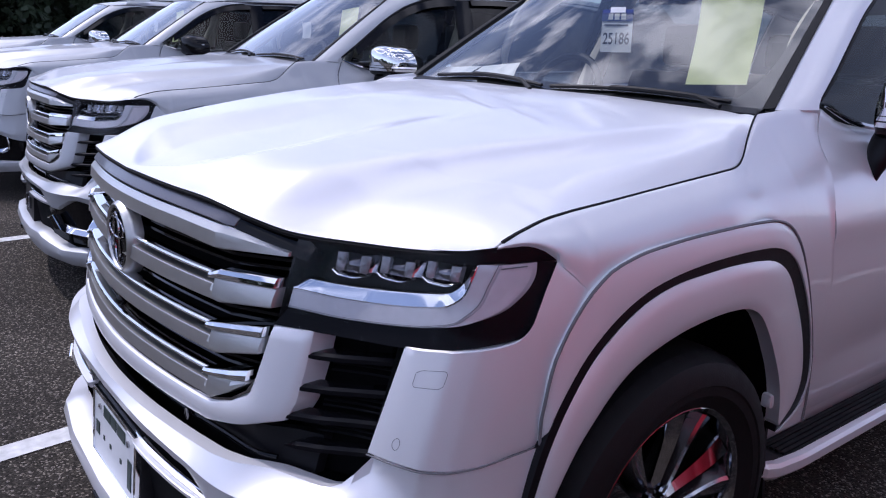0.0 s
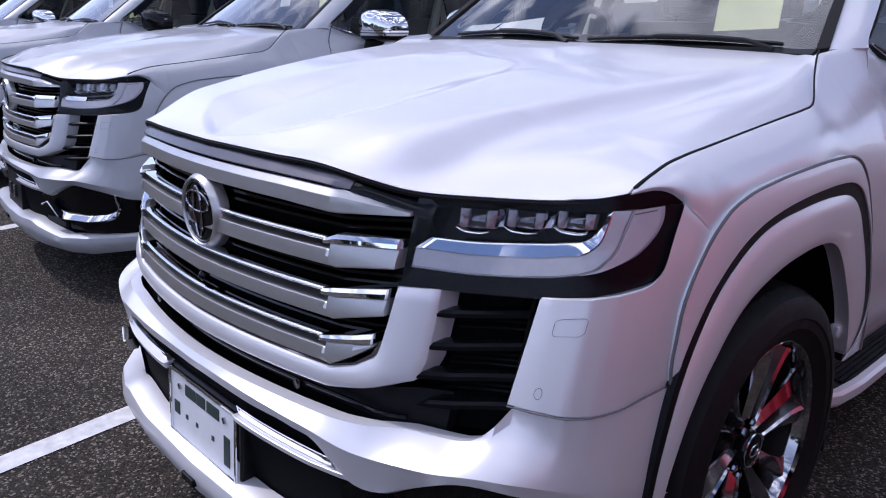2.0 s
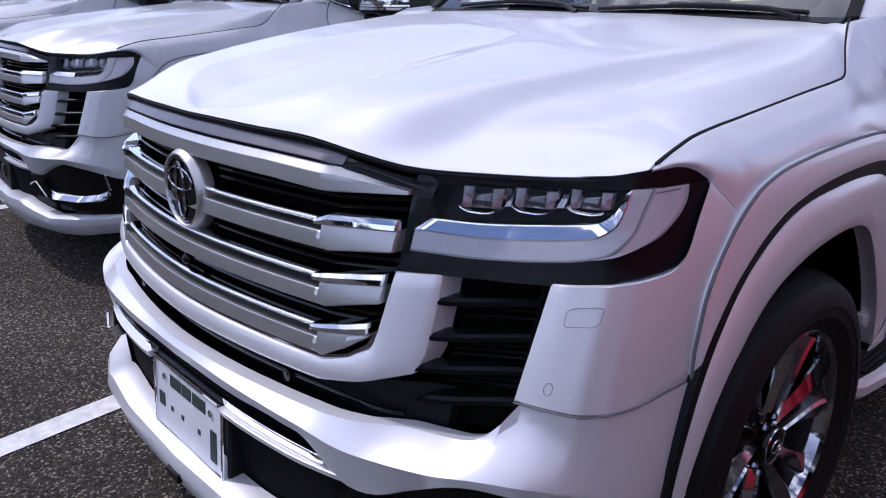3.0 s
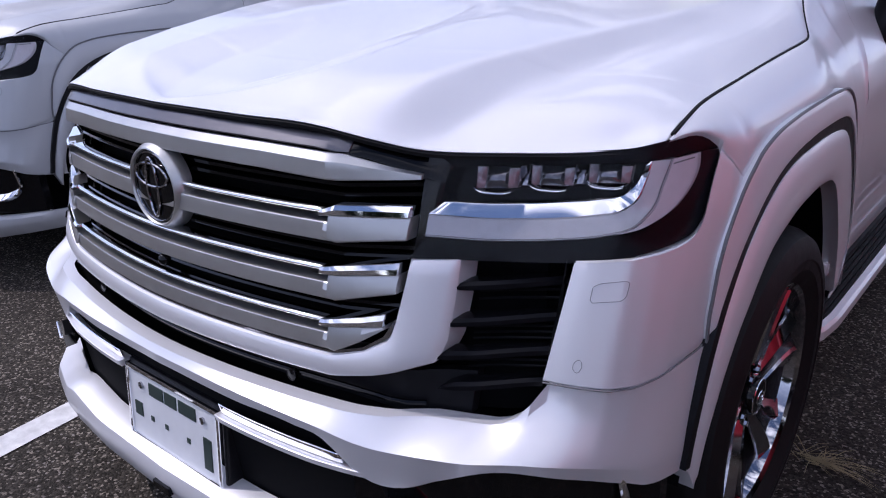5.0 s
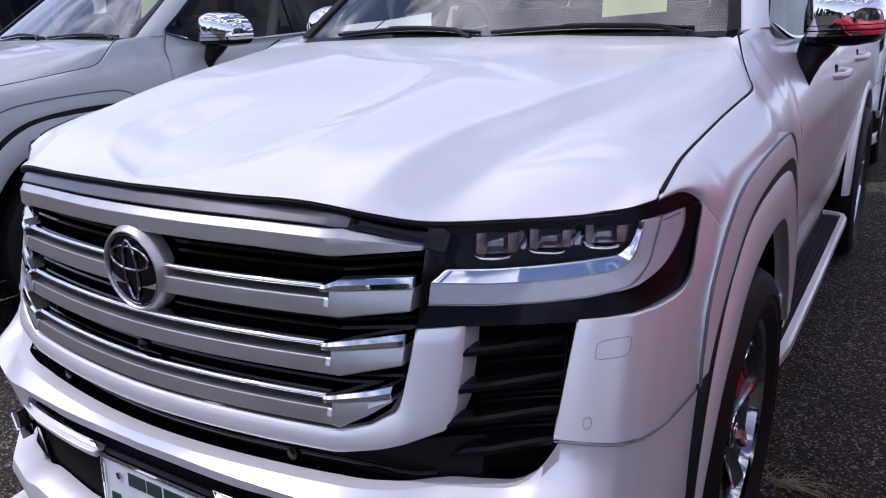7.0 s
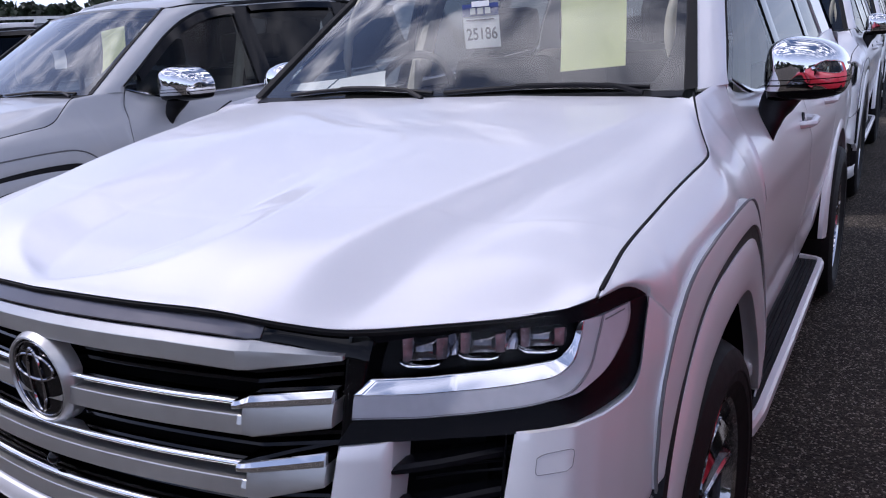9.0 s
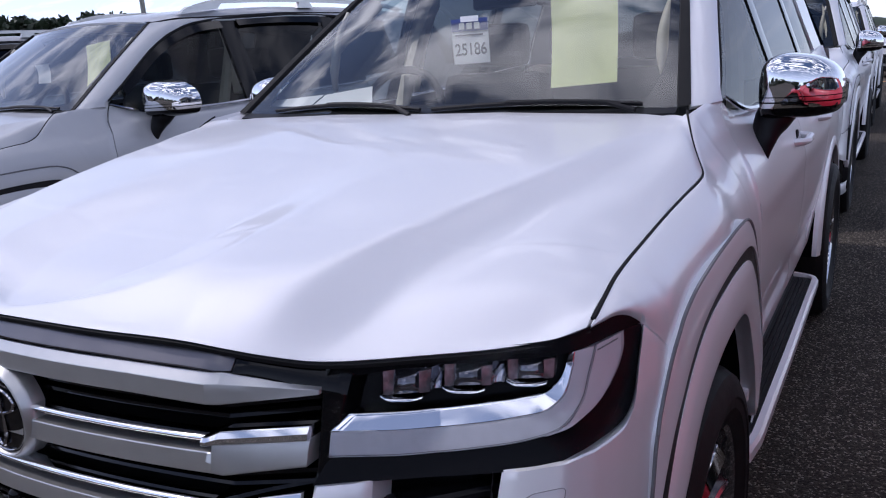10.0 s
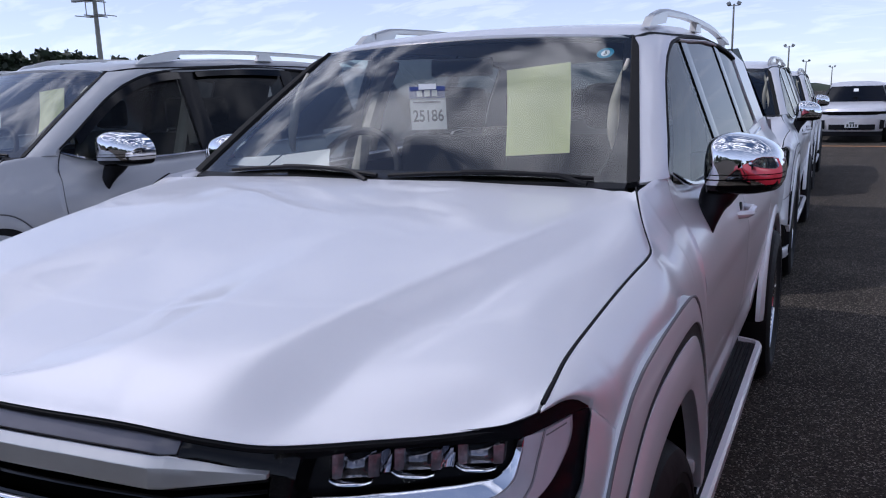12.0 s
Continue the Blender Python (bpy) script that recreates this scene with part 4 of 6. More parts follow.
def build_lamp(car):
    for sgn in (1, -1):
        h = tagged(new("headlamp"), "clear headlamp with three LED projectors and chrome strip")
        h.parent = car
        def row(pts, n, back=0.0):
            return np.array([lamp_pt(sgn * x, z, back) for x, z in (bend(pts, n) if len(pts) > 4 else knots(pts, n))])
        top = [(0.572, 1.077), (0.658, 1.081), (0.749, 1.083), (0.841, 1.090), (0.874, 1.098), (0.897, 1.102), (0.909, 1.091), (0.9205, 1.071)]
        bot = [(0.560, 0.908), (0.647, 0.907), (0.715, 0.908), (0.79, 0.912), (0.831, 0.916), (0.872, 0.918), (0.898, 0.920), (0.913, 0.931), (0.9195, 0.950)]
        back = blend(row(top, 48, 0.055), row(bot, 48, 0.045), 12)
        panel("housing", back, LAMP_BLACK, h, (0, 0.02, 0))
        lens = blend(row(top, 48, -0.002), row(bot, 48, -0.002), 18, 0.03)[:, ::-sgn]
        lob = panel("lens", lens, LENS, h, (0, 0.0, 0), 0.0)
        lob.visible_shadow = False
        chrome_hi = [(0.592, 0.999), (0.663, 0.997), (0.755, 1.004), (0.801, 1.010), (0.836, 1.019), (0.849, 1.036), (0.854, 1.056), (0.856, 1.068)]
        chrome_lo = [(0.574, 0.978), (0.665, 0.973), (0.734, 0.976), (0.803, 0.985), (0.839, 0.994), (0.855, 1.010), (0.862, 1.039), (0.865, 1.069)]
        guide_mid = [(0.575, 0.943), (0.667, 0.938), (0.76, 0.944), (0.826, 0.955), (0.858, 0.967), (0.873, 0.988), (0.880, 1.032), (0.884, 1.068)]
        guide_lo = [(0.575, 0.943), (0.667, 0.938), (0.76, 0.944), (0.829, 0.955), (0.872, 0.968), (0.890, 0.982), (0.901, 1.008), (0.907, 1.047), (0.9055, 1.071)]
        # gloss black border: over the projectors, under the guide, and round the outer corner
        panel("upper_border", blend(row(top, 36, 0.003), row([(0.60, 1.052), (0.66, 1.058), (0.75, 1.061), (0.84, 1.067), (0.870, 1.069), (0.888, 1.071), (0.9185, 1.0705)], 36, 0.008), 4), LAMP_BLACK, h, (0, 0.02, 0))
        panel("lower_border", blend(row(guide_lo, 48, 0.010), row(bot + [(0.920, 0.989), (0.9205, 1.03), (0.9205, 1.071)], 48, 0.003), 5), LAMP_BLACK, h, (0, 0.02, 0), 0.0, "gloss black lamp border")
        # milky light guide along the bottom and up at the outer end, with a ribbed side marker past it
        panel("light_guide", blend(row(chrome_lo, 48, 0.005), row(guide_mid, 48, 0.003), 8, 0.05), LIGHTGUIDE, h, (0, 0.02, 0), 0.003)
        panel("side_marker", blend(row([(0.835, 0.9585), (0.860, 0.968), (0.875, 0.990), (0.882, 1.032), (0.886, 1.068)], 24, 0.005), row([(0.838, 0.9575), (0.873, 0.969), (0.890, 0.983), (0.900, 1.008), (0.9055, 1.046), (0.904, 1.070)], 24, 0.004), 6, 0.06), MARKER, h, (0, 0.02, 0), 0.002, "ribbed translucent side marker")
        # chrome strip that turns up like an L
        panel("chrome_strip", blend(row(chrome_hi, 48, 0.012), row(chrome_lo, 48, 0.004), 7, 0.08), CHROME, h, (0, 0.02, 0), 0.002)
        # three projector units
        for k, (x0, x1, z0, z1) in enumerate(((0.629, 0.676, 1.013, 1.053), (0.703, 0.753, 1.020, 1.056), (0.783, 0.830, 1.027, 1.062))):
            u = tagged(new("projector"), "clear LED projector with chrome rim")
            u.parent = h
            cl = blend(row([(x0 + 0.006, z1 - 0.002), (x1 - 0.002, z1 - 0.002)], 9, 0.028), row([(x0 + 0.008, z0 + 0.005), (x1, z0 + 0.005)], 9, 0.022), 7)
            mid = cl.copy()
            for i in range(mid.shape[0]):
                for j in range(mid.shape[1]):
                    mid[i, j, 1] -= 0.010 * math.sin(math.pi * i / (mid.shape[0] - 1)) * math.sin(math.pi * j / (mid.shape[1] - 1))
            panel("projector_lens", mid, PROJECTOR, u, (0, 0.01, 0))
            panel("projector_lip", blend(row([(x0 - 0.002, z0 + 0.010), (x0 + 0.006, z0 + 0.004), ((x0 + x1) / 2, z0 + 0.0015), (x1 - 0.004, z0 + 0.002), (x1 + 0.003, z0 + 0.005)], 12, 0.012), row([(x0 - 0.001, z0 + 0.007), (x0 + 0.008, z0 + 0.0005), ((x0 + x1) / 2, z0 - 0.002), (x1 - 0.004, z0 - 0.0015), (x1 + 0.003, z0 + 0.001)], 12, 0.009), 3), CHROME, u, (0, 0.02, 0), 0.001)
            panel("projector_fin", blend(row([(x1 - 0.001, z1), (x1 + 0.001, z0 + 0.010)], 6, 0.004), row([(x1 + 0.010, z1 - 0.001), (x1 + 0.010, z0 + 0.008)], 6, 0.012), 3), CRYSTAL, u, (0, 0.01, 0), 0.001)
            panel("projector_fin", blend(row([(x0 - 0.002, z1), (x0 + 0.001, z0 + 0.004)], 6, 0.014), row([(x0 + 0.007, z1 - 0.002), (x0 + 0.009, z0 + 0.006)], 6, 0.022), 3), CRYSTAL, u, (0, 0.01, 0), 0.001)
        # smoky reflectors between the projectors
        for x0, x1, zc in ((0.687, 0.700, 1.036), (0.763, 0.780, 1.042)):
            bowl = blend(row([(x0, zc + 0.019), (x1, zc + 0.019)], 7, 0.012), row([(x0, zc - 0.012), (x1, zc - 0.012)], 7, 0.012), 7)
            for i in range(7):
                for j in range(7):
                    bowl[i, j, 1] += 0.02 * (1 - ((j - 3) / 3) ** 2) * (1 - i / 9)
            panel("reflector", bowl, SMOKE, h, (0, 0.004, 0))
        # dark hairline along the lower rim of the guide
        tube("guide_line", row([(x, z + 0.004) for x, z in guide_mid], 48, 0.0022), 0.0006, SEAL_GREY, h, "", 5)
        # the maker's small etched line, left as a plain bar
        panel("etched_bar", blend(row([(0.8865, 1.063), (0.9025, 1.066)], 6, 0.0035), row([(0.8865, 1.0605), (0.9025, 1.0635)], 6, 0.0033), 2), SEAL_GREY, h)


def screen_pt(x, v, back=0.0):
    """The windscreen; x from -1 to 1 across, v from its foot to its head."""
    hw = 0.742 - 0.142 * v
    c = 1 - x * x
    return (x * hw, 1.452 + 0.60 * v - 0.075 * c + 0.02 * v * c + back, 1.299 + 0.415 * v + 0.018 * c * v + 0.006 * math.sin(math.pi * v) - back * 0.2)


BELT = lambda y: ease(y, [1.58, 1.62, 1.68, 1.77, 1.90, 2.1, 2.5, 3.3, 4.2], [1.316, 1.304, 1.284, 1.263, 1.252, 1.252, 1.262, 1.290, 1.33])


def cabin_x(y, z):
    """The cabin's side above the belt: it leans in."""
    b = 0.818 + 0.012 * smooth01(1.5, 2.4, y) - 0.03 * smooth01(3.6, 4.7, y)
    return b - (z - 1.312) * 0.38


def head_z(y):
    return ease(y, [1.58, 1.70, 1.81, 1.93, 2.06, 2.2, 2.5, 2.94, 3.3, 3.8, 4.2], [1.318, 1.396, 1.475, 1.560, 1.632, 1.684, 1.727, 1.748, 1.742, 1.712, 1.66])


def build_cabin(paint, car):
    # windscreen with its black band
    us, vs = np.linspace(-1, 1, 31), np.linspace(0, 1, 17)
    P = np.array([[screen_pt(u, v) for u in us] for v in vs])
    w = panel("windscreen", P, SCREEN, car, (0, 0.0, 0), 0.0, "clear windscreen glass")
    w.visible_shadow = False
    def rim(u0, u1, v0, v1, n, m):
        return np.array([[screen_pt(u, v, 0.004) for u in np.linspace(u0, u1, m)] for v in np.linspace(v0, v1, n)])
    panel("screen_band", rim(-1, 1, 0.955, 1.0, 3, 21), SEAL, car)
    panel("screen_band", rim(0.955, 1.0, 0, 1, 17, 3), SEAL, car)
    panel("screen_band", rim(-1.0, -0.955, 0, 1, 17, 3), SEAL, car)
    panel("screen_band", rim(-1, 1, 0, 0.05, 3, 21), SEAL, car)
    # rounded lower corners of the band
    for sgn in (1, -1):
        corner = []
        for v in np.linspace(0.03, 0.40, 14):
            k = v / 0.40
            inner = 0.957 - 0.13 * (1 - math.sqrt(1 - (1 - k) ** 2))
            corner.append([screen_pt(sgn * u, v, 0.0045) for u in np.linspace(inner, 0.975, 5)])
        panel("screen_band", np.array(corner), SEAL, car)
    # pillar seal and painted front pillars
    rows = []
    for v in np.linspace(-0.012, 0.985, 27):
        s = screen_pt(1.0, v)
        y = s[1]
        zz = s[2]
        yw = np.interp(zz, [1.30, 1.318, 1.396, 1.475, 1.560, 1.632, 1.684, 1.745], [1.575, 1.588, 1.708, 1.818, 1.94, 2.07, 2.21, 2.34])
        outer = np.array([cabin_x(yw, zz) + 0.003, yw - 0.006, zz + 0.010])
        s = np.array(s)
        a = s + (0.002, -0.006, 0.006)
        b = s + np.array((0.020 + 0.012 * (1 - v), 0.002, 0.011)) * (1 - 0.7 * smooth01(0.86, 0.985, v))
        rows.append((a, b, outer))
    A = np.array([r[0] for r in rows]); B = np.array([r[1] for r in rows]); C = np.array([r[2] for r in rows])
    panel("pillar_seal", blend(A, B, 3), SEAL, car, (-0.01, 0.02, 0), 0.001, twin=True)
    G = []
    for v in np.linspace(0, 1, 9):
        q = (1 - v) * B + v * C
        q[:, 0] += 0.010 * math.sin(math.pi * v)
        q[:, 1] -= 0.002 * math.sin(math.pi * v)
        q[:, 2] += 0.001 * math.sin(math.pi * v) - 0.004 * (1 - v)
        G.append(q)
    panel("front_pillar", np.array(G), paint, car, (-0.01, 0.02, -0.01), 0.002, twin=True)
    # roof
    ys = np.linspace(2.045, 4.55, 40)
    rows = []
    for y in ys:
        t = (y - 2.045) / 2.5
        zc = np.interp(y, [2.04, 2.2, 2.5, 3.0, 3.6, 4.3, 4.55], [1.738, 1.772, 1.800, 1.822, 1.822, 1.790, 1.765])
        row = []
        for u in np.linspace(-1, 1, 33):
            e = np.interp(y, [2.045, 2.3, 2.6, 4.55], [0.632, 0.662, 0.672, 0.63])
            a = abs(u)
            yy = y - 0.0 + (0.0 if t > 0.02 else 0)
            dy = -0.055 * (1 - a * a) * (1 - smooth01(0, 0.2, t))
            z = zc - 0.030 * a**2 - np.interp(y, [2.045, 2.5], [0.012, 0.050]) * smooth01(0.86, 1.0, a)
            row.append((u * e, y + dy, z))
        rows.append(row)
    panel("roof", np.array(rows), paint, car, (0, 0.0, -0.02), 0.002)
    # black ditch strips that run on from the pillar seals along the roof
    ditch = []
    for y in np.linspace(2.035, 4.3, 40):
        e = np.interp(y, [2.045, 2.3, 2.6, 4.55], [0.632, 0.662, 0.672, 0.63])
        zc = np.interp(y, [2.04, 2.2, 2.5, 3.0, 3.6, 4.3, 4.55], [1.738, 1.772, 1.800, 1.822, 1.822, 1.790, 1.765])
        ditch.append((0.955 * e, y, zc - 0.030 * 0.912 - np.interp(y, [2.045, 2.5], [0.012, 0.050]) * smooth01(0.86, 1.0, 0.955) - 0.002))
    tube("roof_ditch", ditch, 0.0085, SEAL, car, "", 6, False, True)
    # side rail between the windows and the roof
    rows = []
    for y in np.linspace(2.06, 4.5, 44):
        e = np.interp(y, [2.045, 2.3, 2.6, 4.55], [0.632, 0.662, 0.672, 0.63])
        zc = np.interp(y, [2.04, 2.2, 2.5, 3.0, 3.6, 4.3, 4.55], [1.738, 1.772, 1.800, 1.822, 1.822, 1.790, 1.765]) - 0.030 - np.interp(y, [2.045, 2.5], [0.012, 0.050])
        hz = min(head_z(y), zc - 0.012)
        c = cabin_x(y, hz)
        a, b = np.array((e, y, zc - 0.002)), np.array((c + 0.004, y, hz))
        r = []
        for v in np.linspace(0, 1, 7):
            q = (1 - v) * a + v * b
            q[0] += 0.010 * math.sin(math.pi * v)
            q[2] += 0.004 * math.sin(math.pi * v)
            r.append(q)
        rows.append(r)
    panel("roof_side", np.array(rows), paint, car, (-0.02, 0, 0), 0.001, twin=True)
    # roof rails
    path = [(0.592, 2.36, 1.790), (0.596, 2.47, 1.814), (0.60, 2.7, 1.828), (0.60, 3.3, 1.836), (0.592, 3.9, 1.820), (0.58, 4.15, 1.800), (0.575, 4.25, 1.775)]
    p = bend(path, 40)
    sec = [(-0.014, -0.010), (-0.016, 0.006), (-0.010, 0.014), (0.008, 0.014), (0.016, 0.004), (0.016, -0.010)]
    bar_sweep("roof_rail", p, sec, SATIN, car, "silver roof rail", True, smooth=True)
    def fin(prof):
        n = len(prof)
        for sgn in (1, -1):
            vs = [(sgn * 0.582, y, z) for y, z in prof] + [(sgn * 0.612, y, z) for y, z in prof]
            fs = [tuple(range(n)), tuple(range(2 * n - 1, n - 1, -1))] + [(i, (i + 1) % n, n + (i + 1) % n, n + i) for i in range(n)]
            link("rail_foot", vs, fs, SATIN, car, "", False)
    fin([(2.24, 1.752), (2.30, 1.790), (2.38, 1.804), (2.50, 1.824), (2.66, 1.832), (2.62, 1.818), (2.55, 1.820), (2.51, 1.782)])
    fin([(3.16, 1.79), (3.18, 1.83), (3.27, 1.83), (3.30, 1.79)])
    fin([(4.0, 1.80), (4.05, 1.815), (4.2, 1.80), (4.28, 1.78)])
    # door panes: front, rear, quarter; black posts between them
    def pane_grid(y0, y1, n=16, lean=0.0, top=0.0):
        rows = []
        for v in np.linspace(0, 1, 9):
            r = []
            for k in range(n):
                y = y0 + (y1 - y0) * k / (n - 1)
                zb, zt = BELT(y) + 0.006, head_z(y) - 0.012
                yy = y
                z = zb + (zt - zb) * v
                r.append((cabin_x(yy, z) - 0.006, yy, z))
            rows.append(r)
        return np.array(rows)
    for y0, y1, m, lab in ((1.60, 2.46, DOORGLASS, ""), (2.56, 3.30, TINTED, "dark tinted rear door glass"), (3.38, 3.95, TINTED, "dark tinted quarter glass")):
        P = pane_grid(y0, y1)
        for Q in (P, flip(P)):
            v, f, fl = shell(Q)
            link("side_pane", v, f, m, car, lab).visible_shadow = False
    for y0, y1 in ((2.45, 2.57), (3.29, 3.39)):
        rows = []
        for v in np.linspace(0, 1, 8):
            r = []
            for y in np.linspace(y0, y1, 4):
                z = BELT(y) + (head_z(y) - BELT(y)) * v
                r.append((cabin_x(y, z) + 0.0, y, z))
            rows.append(r)
        panel("door_post", np.array(rows), GLOSS, car, (-0.02, 0, 0), 0.001, twin=True)
    # window seals: along the head and the belt (chrome)
    yy = np.concatenate([np.linspace(1.60, 2.3, 22), np.linspace(2.35, 3.95, 18)])
    tube("window_seal", [(cabin_x(y, head_z(y)) + 0.002, y, head_z(y) - 0.004) for y in yy], np.interp(yy, [1.60, 1.68], [0.004, 0.009]), SEAL, car, "", 6, False, True)
    # rain visor over the panes
    for a, b in () if paint is PEARL else ((1.70, 2.45), (2.57, 3.28)):
        r0 = np.array([(cabin_x(y, head_z(y)) + 0.010, y, head_z(y) - 0.010) for y in np.linspace(a, b, 18)])
        r1 = np.array([(cabin_x(y, head_z(y) - 0.05) + 0.022, y, head_z(y) - 0.052) for y in np.linspace(a, b, 18)])
        panel("rain_visor", blend(r0, r1, 4), GLOSS, car, (-0.003, 0, 0), twin=True)
    by = np.linspace(1.60, 3.95, 44)
    tube("belt_trim", [(cabin_x(y, BELT(y)) + 0.008, y, BELT(y) + 0.002) for y in by], np.interp(by, [1.60, 1.70], [0.003, 0.008]), SMOKE, car, "slim bright belt strip", 6, False, True)
    # cowl under the screen, wipers
    rows = []
    for u in np.linspace(-1, 1, 41):
        s = np.array(screen_pt(u, 0.0))
        x = u * 0.742
        rows.append([(x, 1.418 - 0.05 * (1 - u * u), 1.272 + 0.012 * (1 - u * u)), (x, s[1] - 0.03, s[2] - 0.012), (x, s[1] + 0.01, s[2] + 0.004)])
    panel("cowl", np.array(rows), BLACK, car, (0, 0, -0.03))
    for x0, x1, va, vb in ((0.06, 0.66, 0.018, 0.042), (-0.58, 0.02, 0.018, 0.050)):
        pts, pts2 = [], []
        for k in range(14):
            u = k / 13
            x = x0 + (x1 - x0) * u
            v = va + (vb - va) * math.sin(math.pi * u) * (1.0 if x0 > 0 else 1.1)
            s = np.array(screen_pt(x / 0.742, v, -0.012))
            pts.append(s)
            if k > 1:
                pts2.append(s + (0, -0.010, 0.003))
        tube("wiper_blade", pts, 0.006, BLACK, car, "black wiper blade", 6)
        tube("wiper_arm", [(x1 * 0.98 - (0.0 if x0 > 0 else 0.02), pts[-1][1] - 0.03, pts[-1][2] - 0.012)] + pts2[::-1][2:9], 0.007, BLACK, car, "", 6)


def build_sides(paint, car):
    # doors as outer skins with their gaps between
    def skin(name, y0f, y1f, zlo, label=""):
        rows = []
        zs = np.concatenate([np.linspace(zlo, 0.70, 9), np.linspace(0.74, 1.30, 20)])
        for z in list(zs) + [None]:
            r = []
            for k in range(18):
                u = k / 17
                zz = z
                y = 0
                if zz is None:
                    ya, yb = y0f(1.31), y1f(1.31)
                    y = ya + (yb - ya) * u
                    zz = BELT(y) - 0.002
                else:
                    ya, yb = y0f(zz), y1f(zz)
                    y = ya + (yb - ya) * u
                zz = min(zz, BELT(y) - 0.004 + 0.002 * (z is None))
                press = 0.010 * math.exp(-((zz - 0.62) / 0.05) ** 2) * smooth01(1.6, 1.9, y)
                line = 0.006 * math.exp(-((zz - 1.02) / 0.03) ** 2)
                r.append((flank(y, zz) - press + line - 0.024 * smooth01(0.03, 0.0, BELT(y) - zz) * smooth01(1.60, 1.75, y), y, zz))
            rows.append(r)
        panel(name, np.array(rows), paint, car, (-0.02, 0, 0), 0.002, label, twin=True)
    front = lambda z: door_gap(z) + 0.003
    mid = lambda z: np.interp(z, [0.42, 1.312], [2.58, 2.52])
    rear = lambda z: np.interp(z, [0.42, 0.60, 0.85, 1.0, 1.312], [3.16, 3.20, 3.36, 3.50, 3.52])
    skin("front_door", front, lambda z: mid(z) - 0.003, 0.44)
    skin("rear_door", lambda z: mid(z) + 0.003, lambda z: rear(z) - 0.003, 0.44)
    # sill under the doors
    rows = []
    for y in np.linspace(1.44, 3.2, 20):
        rows.append([(flank(y, 0.445) - 0.004, y, 0.445), (0.865, y, 0.42), (0.835, y, 0.36), (0.80, y, 0.33)])
    panel("sill", np.array(rows), paint, car, twin=True)
    # running board: ribbed dark tread in a painted edge
    for sgn in (1, -1):
        rb = tagged(new("running_board"), "ribbed dark running board with white edge")
        rb.parent = car
        y0, y1, z0 = 1.425, 3.13, 0.385
        path = knots([(0.84, y0 - 0.045, z0), (0.915, y0 - 0.03, z0), (0.938, y0 + 0.0, z0), (0.951, y0 + 0.12, z0), (0.953, 2.2, z0), (0.952, y1 - 0.03, z0), (0.935, y1, z0), (0.86, y1 + 0.01, z0 + 0.005)], 60)
        p = path * (sgn, 1, 1)
        bar_sweep("board_edge", p, [(-0.012, 0.006), (0.006, 0.006), (0.014, -0.004), (0.015, -0.028), (0.004, -0.042), (-0.02, -0.042)] if sgn > 0 else [(0.012, 0.006), (-0.006, 0.006), (-0.014, -0.004), (-0.015, -0.028), (-0.004, -0.042), (0.02, -0.042)], paint, rb, "white painted edge", smooth=False)
        tr = np.array([[(sgn * x, y, z0 - 0.006) for y in np.linspace(y0 - 0.02, y1, 24)] for x in np.linspace(0.82, 0.945, 6)])
        for k in range(6):
            tr[k, 0, 1] += 0.05 * (k / 5) ** 2
            tr[k, 1, 1] += 0.02 * (k / 5) ** 2
        panel("tread", tr, BLACK, rb, (0, 0, -0.02))
        for x in (0.866, 0.882, 0.898, 0.914, 0.930):
            block("tread_rib", (sgn * x - 0.006, y0 + 0.09, z0 - 0.008), (sgn * x + 0.006, y1 - 0.04, z0 + 0.001), SEAL, rb, "", 0.002)
    # door handles, two a side
    for y in (2.40, 3.18):
        for sgn in (1, -1):
            hd = tagged(new("door_handle"), "white painted door handle")
            hd.parent = car
            x = flank(y, 1.10)
            pts = bend([(sgn * (x - 0.005), y - 0.10, 1.095), (sgn * (x + 0.03), y - 0.075, 1.098), (sgn * (x + 0.036), y, 1.10), (sgn * (x + 0.03), y + 0.075, 1.10), (sgn * (x - 0.005), y + 0.10, 1.10)], 16)
            tube("grip", pts, 0.013, paint, hd, "", 8)
            lathe_disc("handle_bowl", (sgn * (x - 0.001), y, 1.10), 0.03, (sgn, 0, 0), SEAL, hd, False)
    # rear flank, wheel arch with flare, tail
    rows = []
    arc = [(3.795 + 0.47 * math.cos(a), 0.42 + 0.47 * math.sin(a)) for a in np.linspace(math.pi * 0.98, 0.02, 40)]
    topl = knots([(3.16, 0.50), (3.20, 0.62), (3.36, 0.86), (3.50, 1.02), (3.52, 1.33), (4.1, 1.36), (4.7, 1.36), (4.86, 1.2), (4.92, 0.9), (4.90, 0.62), (4.80, 0.50)], 40)
    G = blend(np.array(arc), topl, 9)
    Q = np.array([[(flank(y, z), y, z) for y, z in row] for row in G])
    panel("rear_fender", Q, paint, car, (-0.02, 0, 0), 0.001, twin=True)
    fl = []
    for v, x in ((1.10, 0.938), (1.07, 0.943), (1.02, 0.951), (0.985, 0.951)):
        fl.append([(x, 3.795 + 0.47 * v * math.cos(a), 0.42 + 0.47 * v * math.sin(a)) for a in np.linspace(math.pi * 0.99, 0.01, 40)])
    panel("rear_flare", np.array(fl), paint, car, (-0.02, 0, 0), 0.003, twin=True)
    ln = [[(x, 3.795 + 0.475 * math.cos(a), 0.42 + 0.475 * math.sin(a)) for a in np.linspace(math.pi, 0, 30)] for x in np.linspace(0.94, 0.45, 5)]
    panel("arch_liner", np.array(ln), CAVITY, car, twin=True)
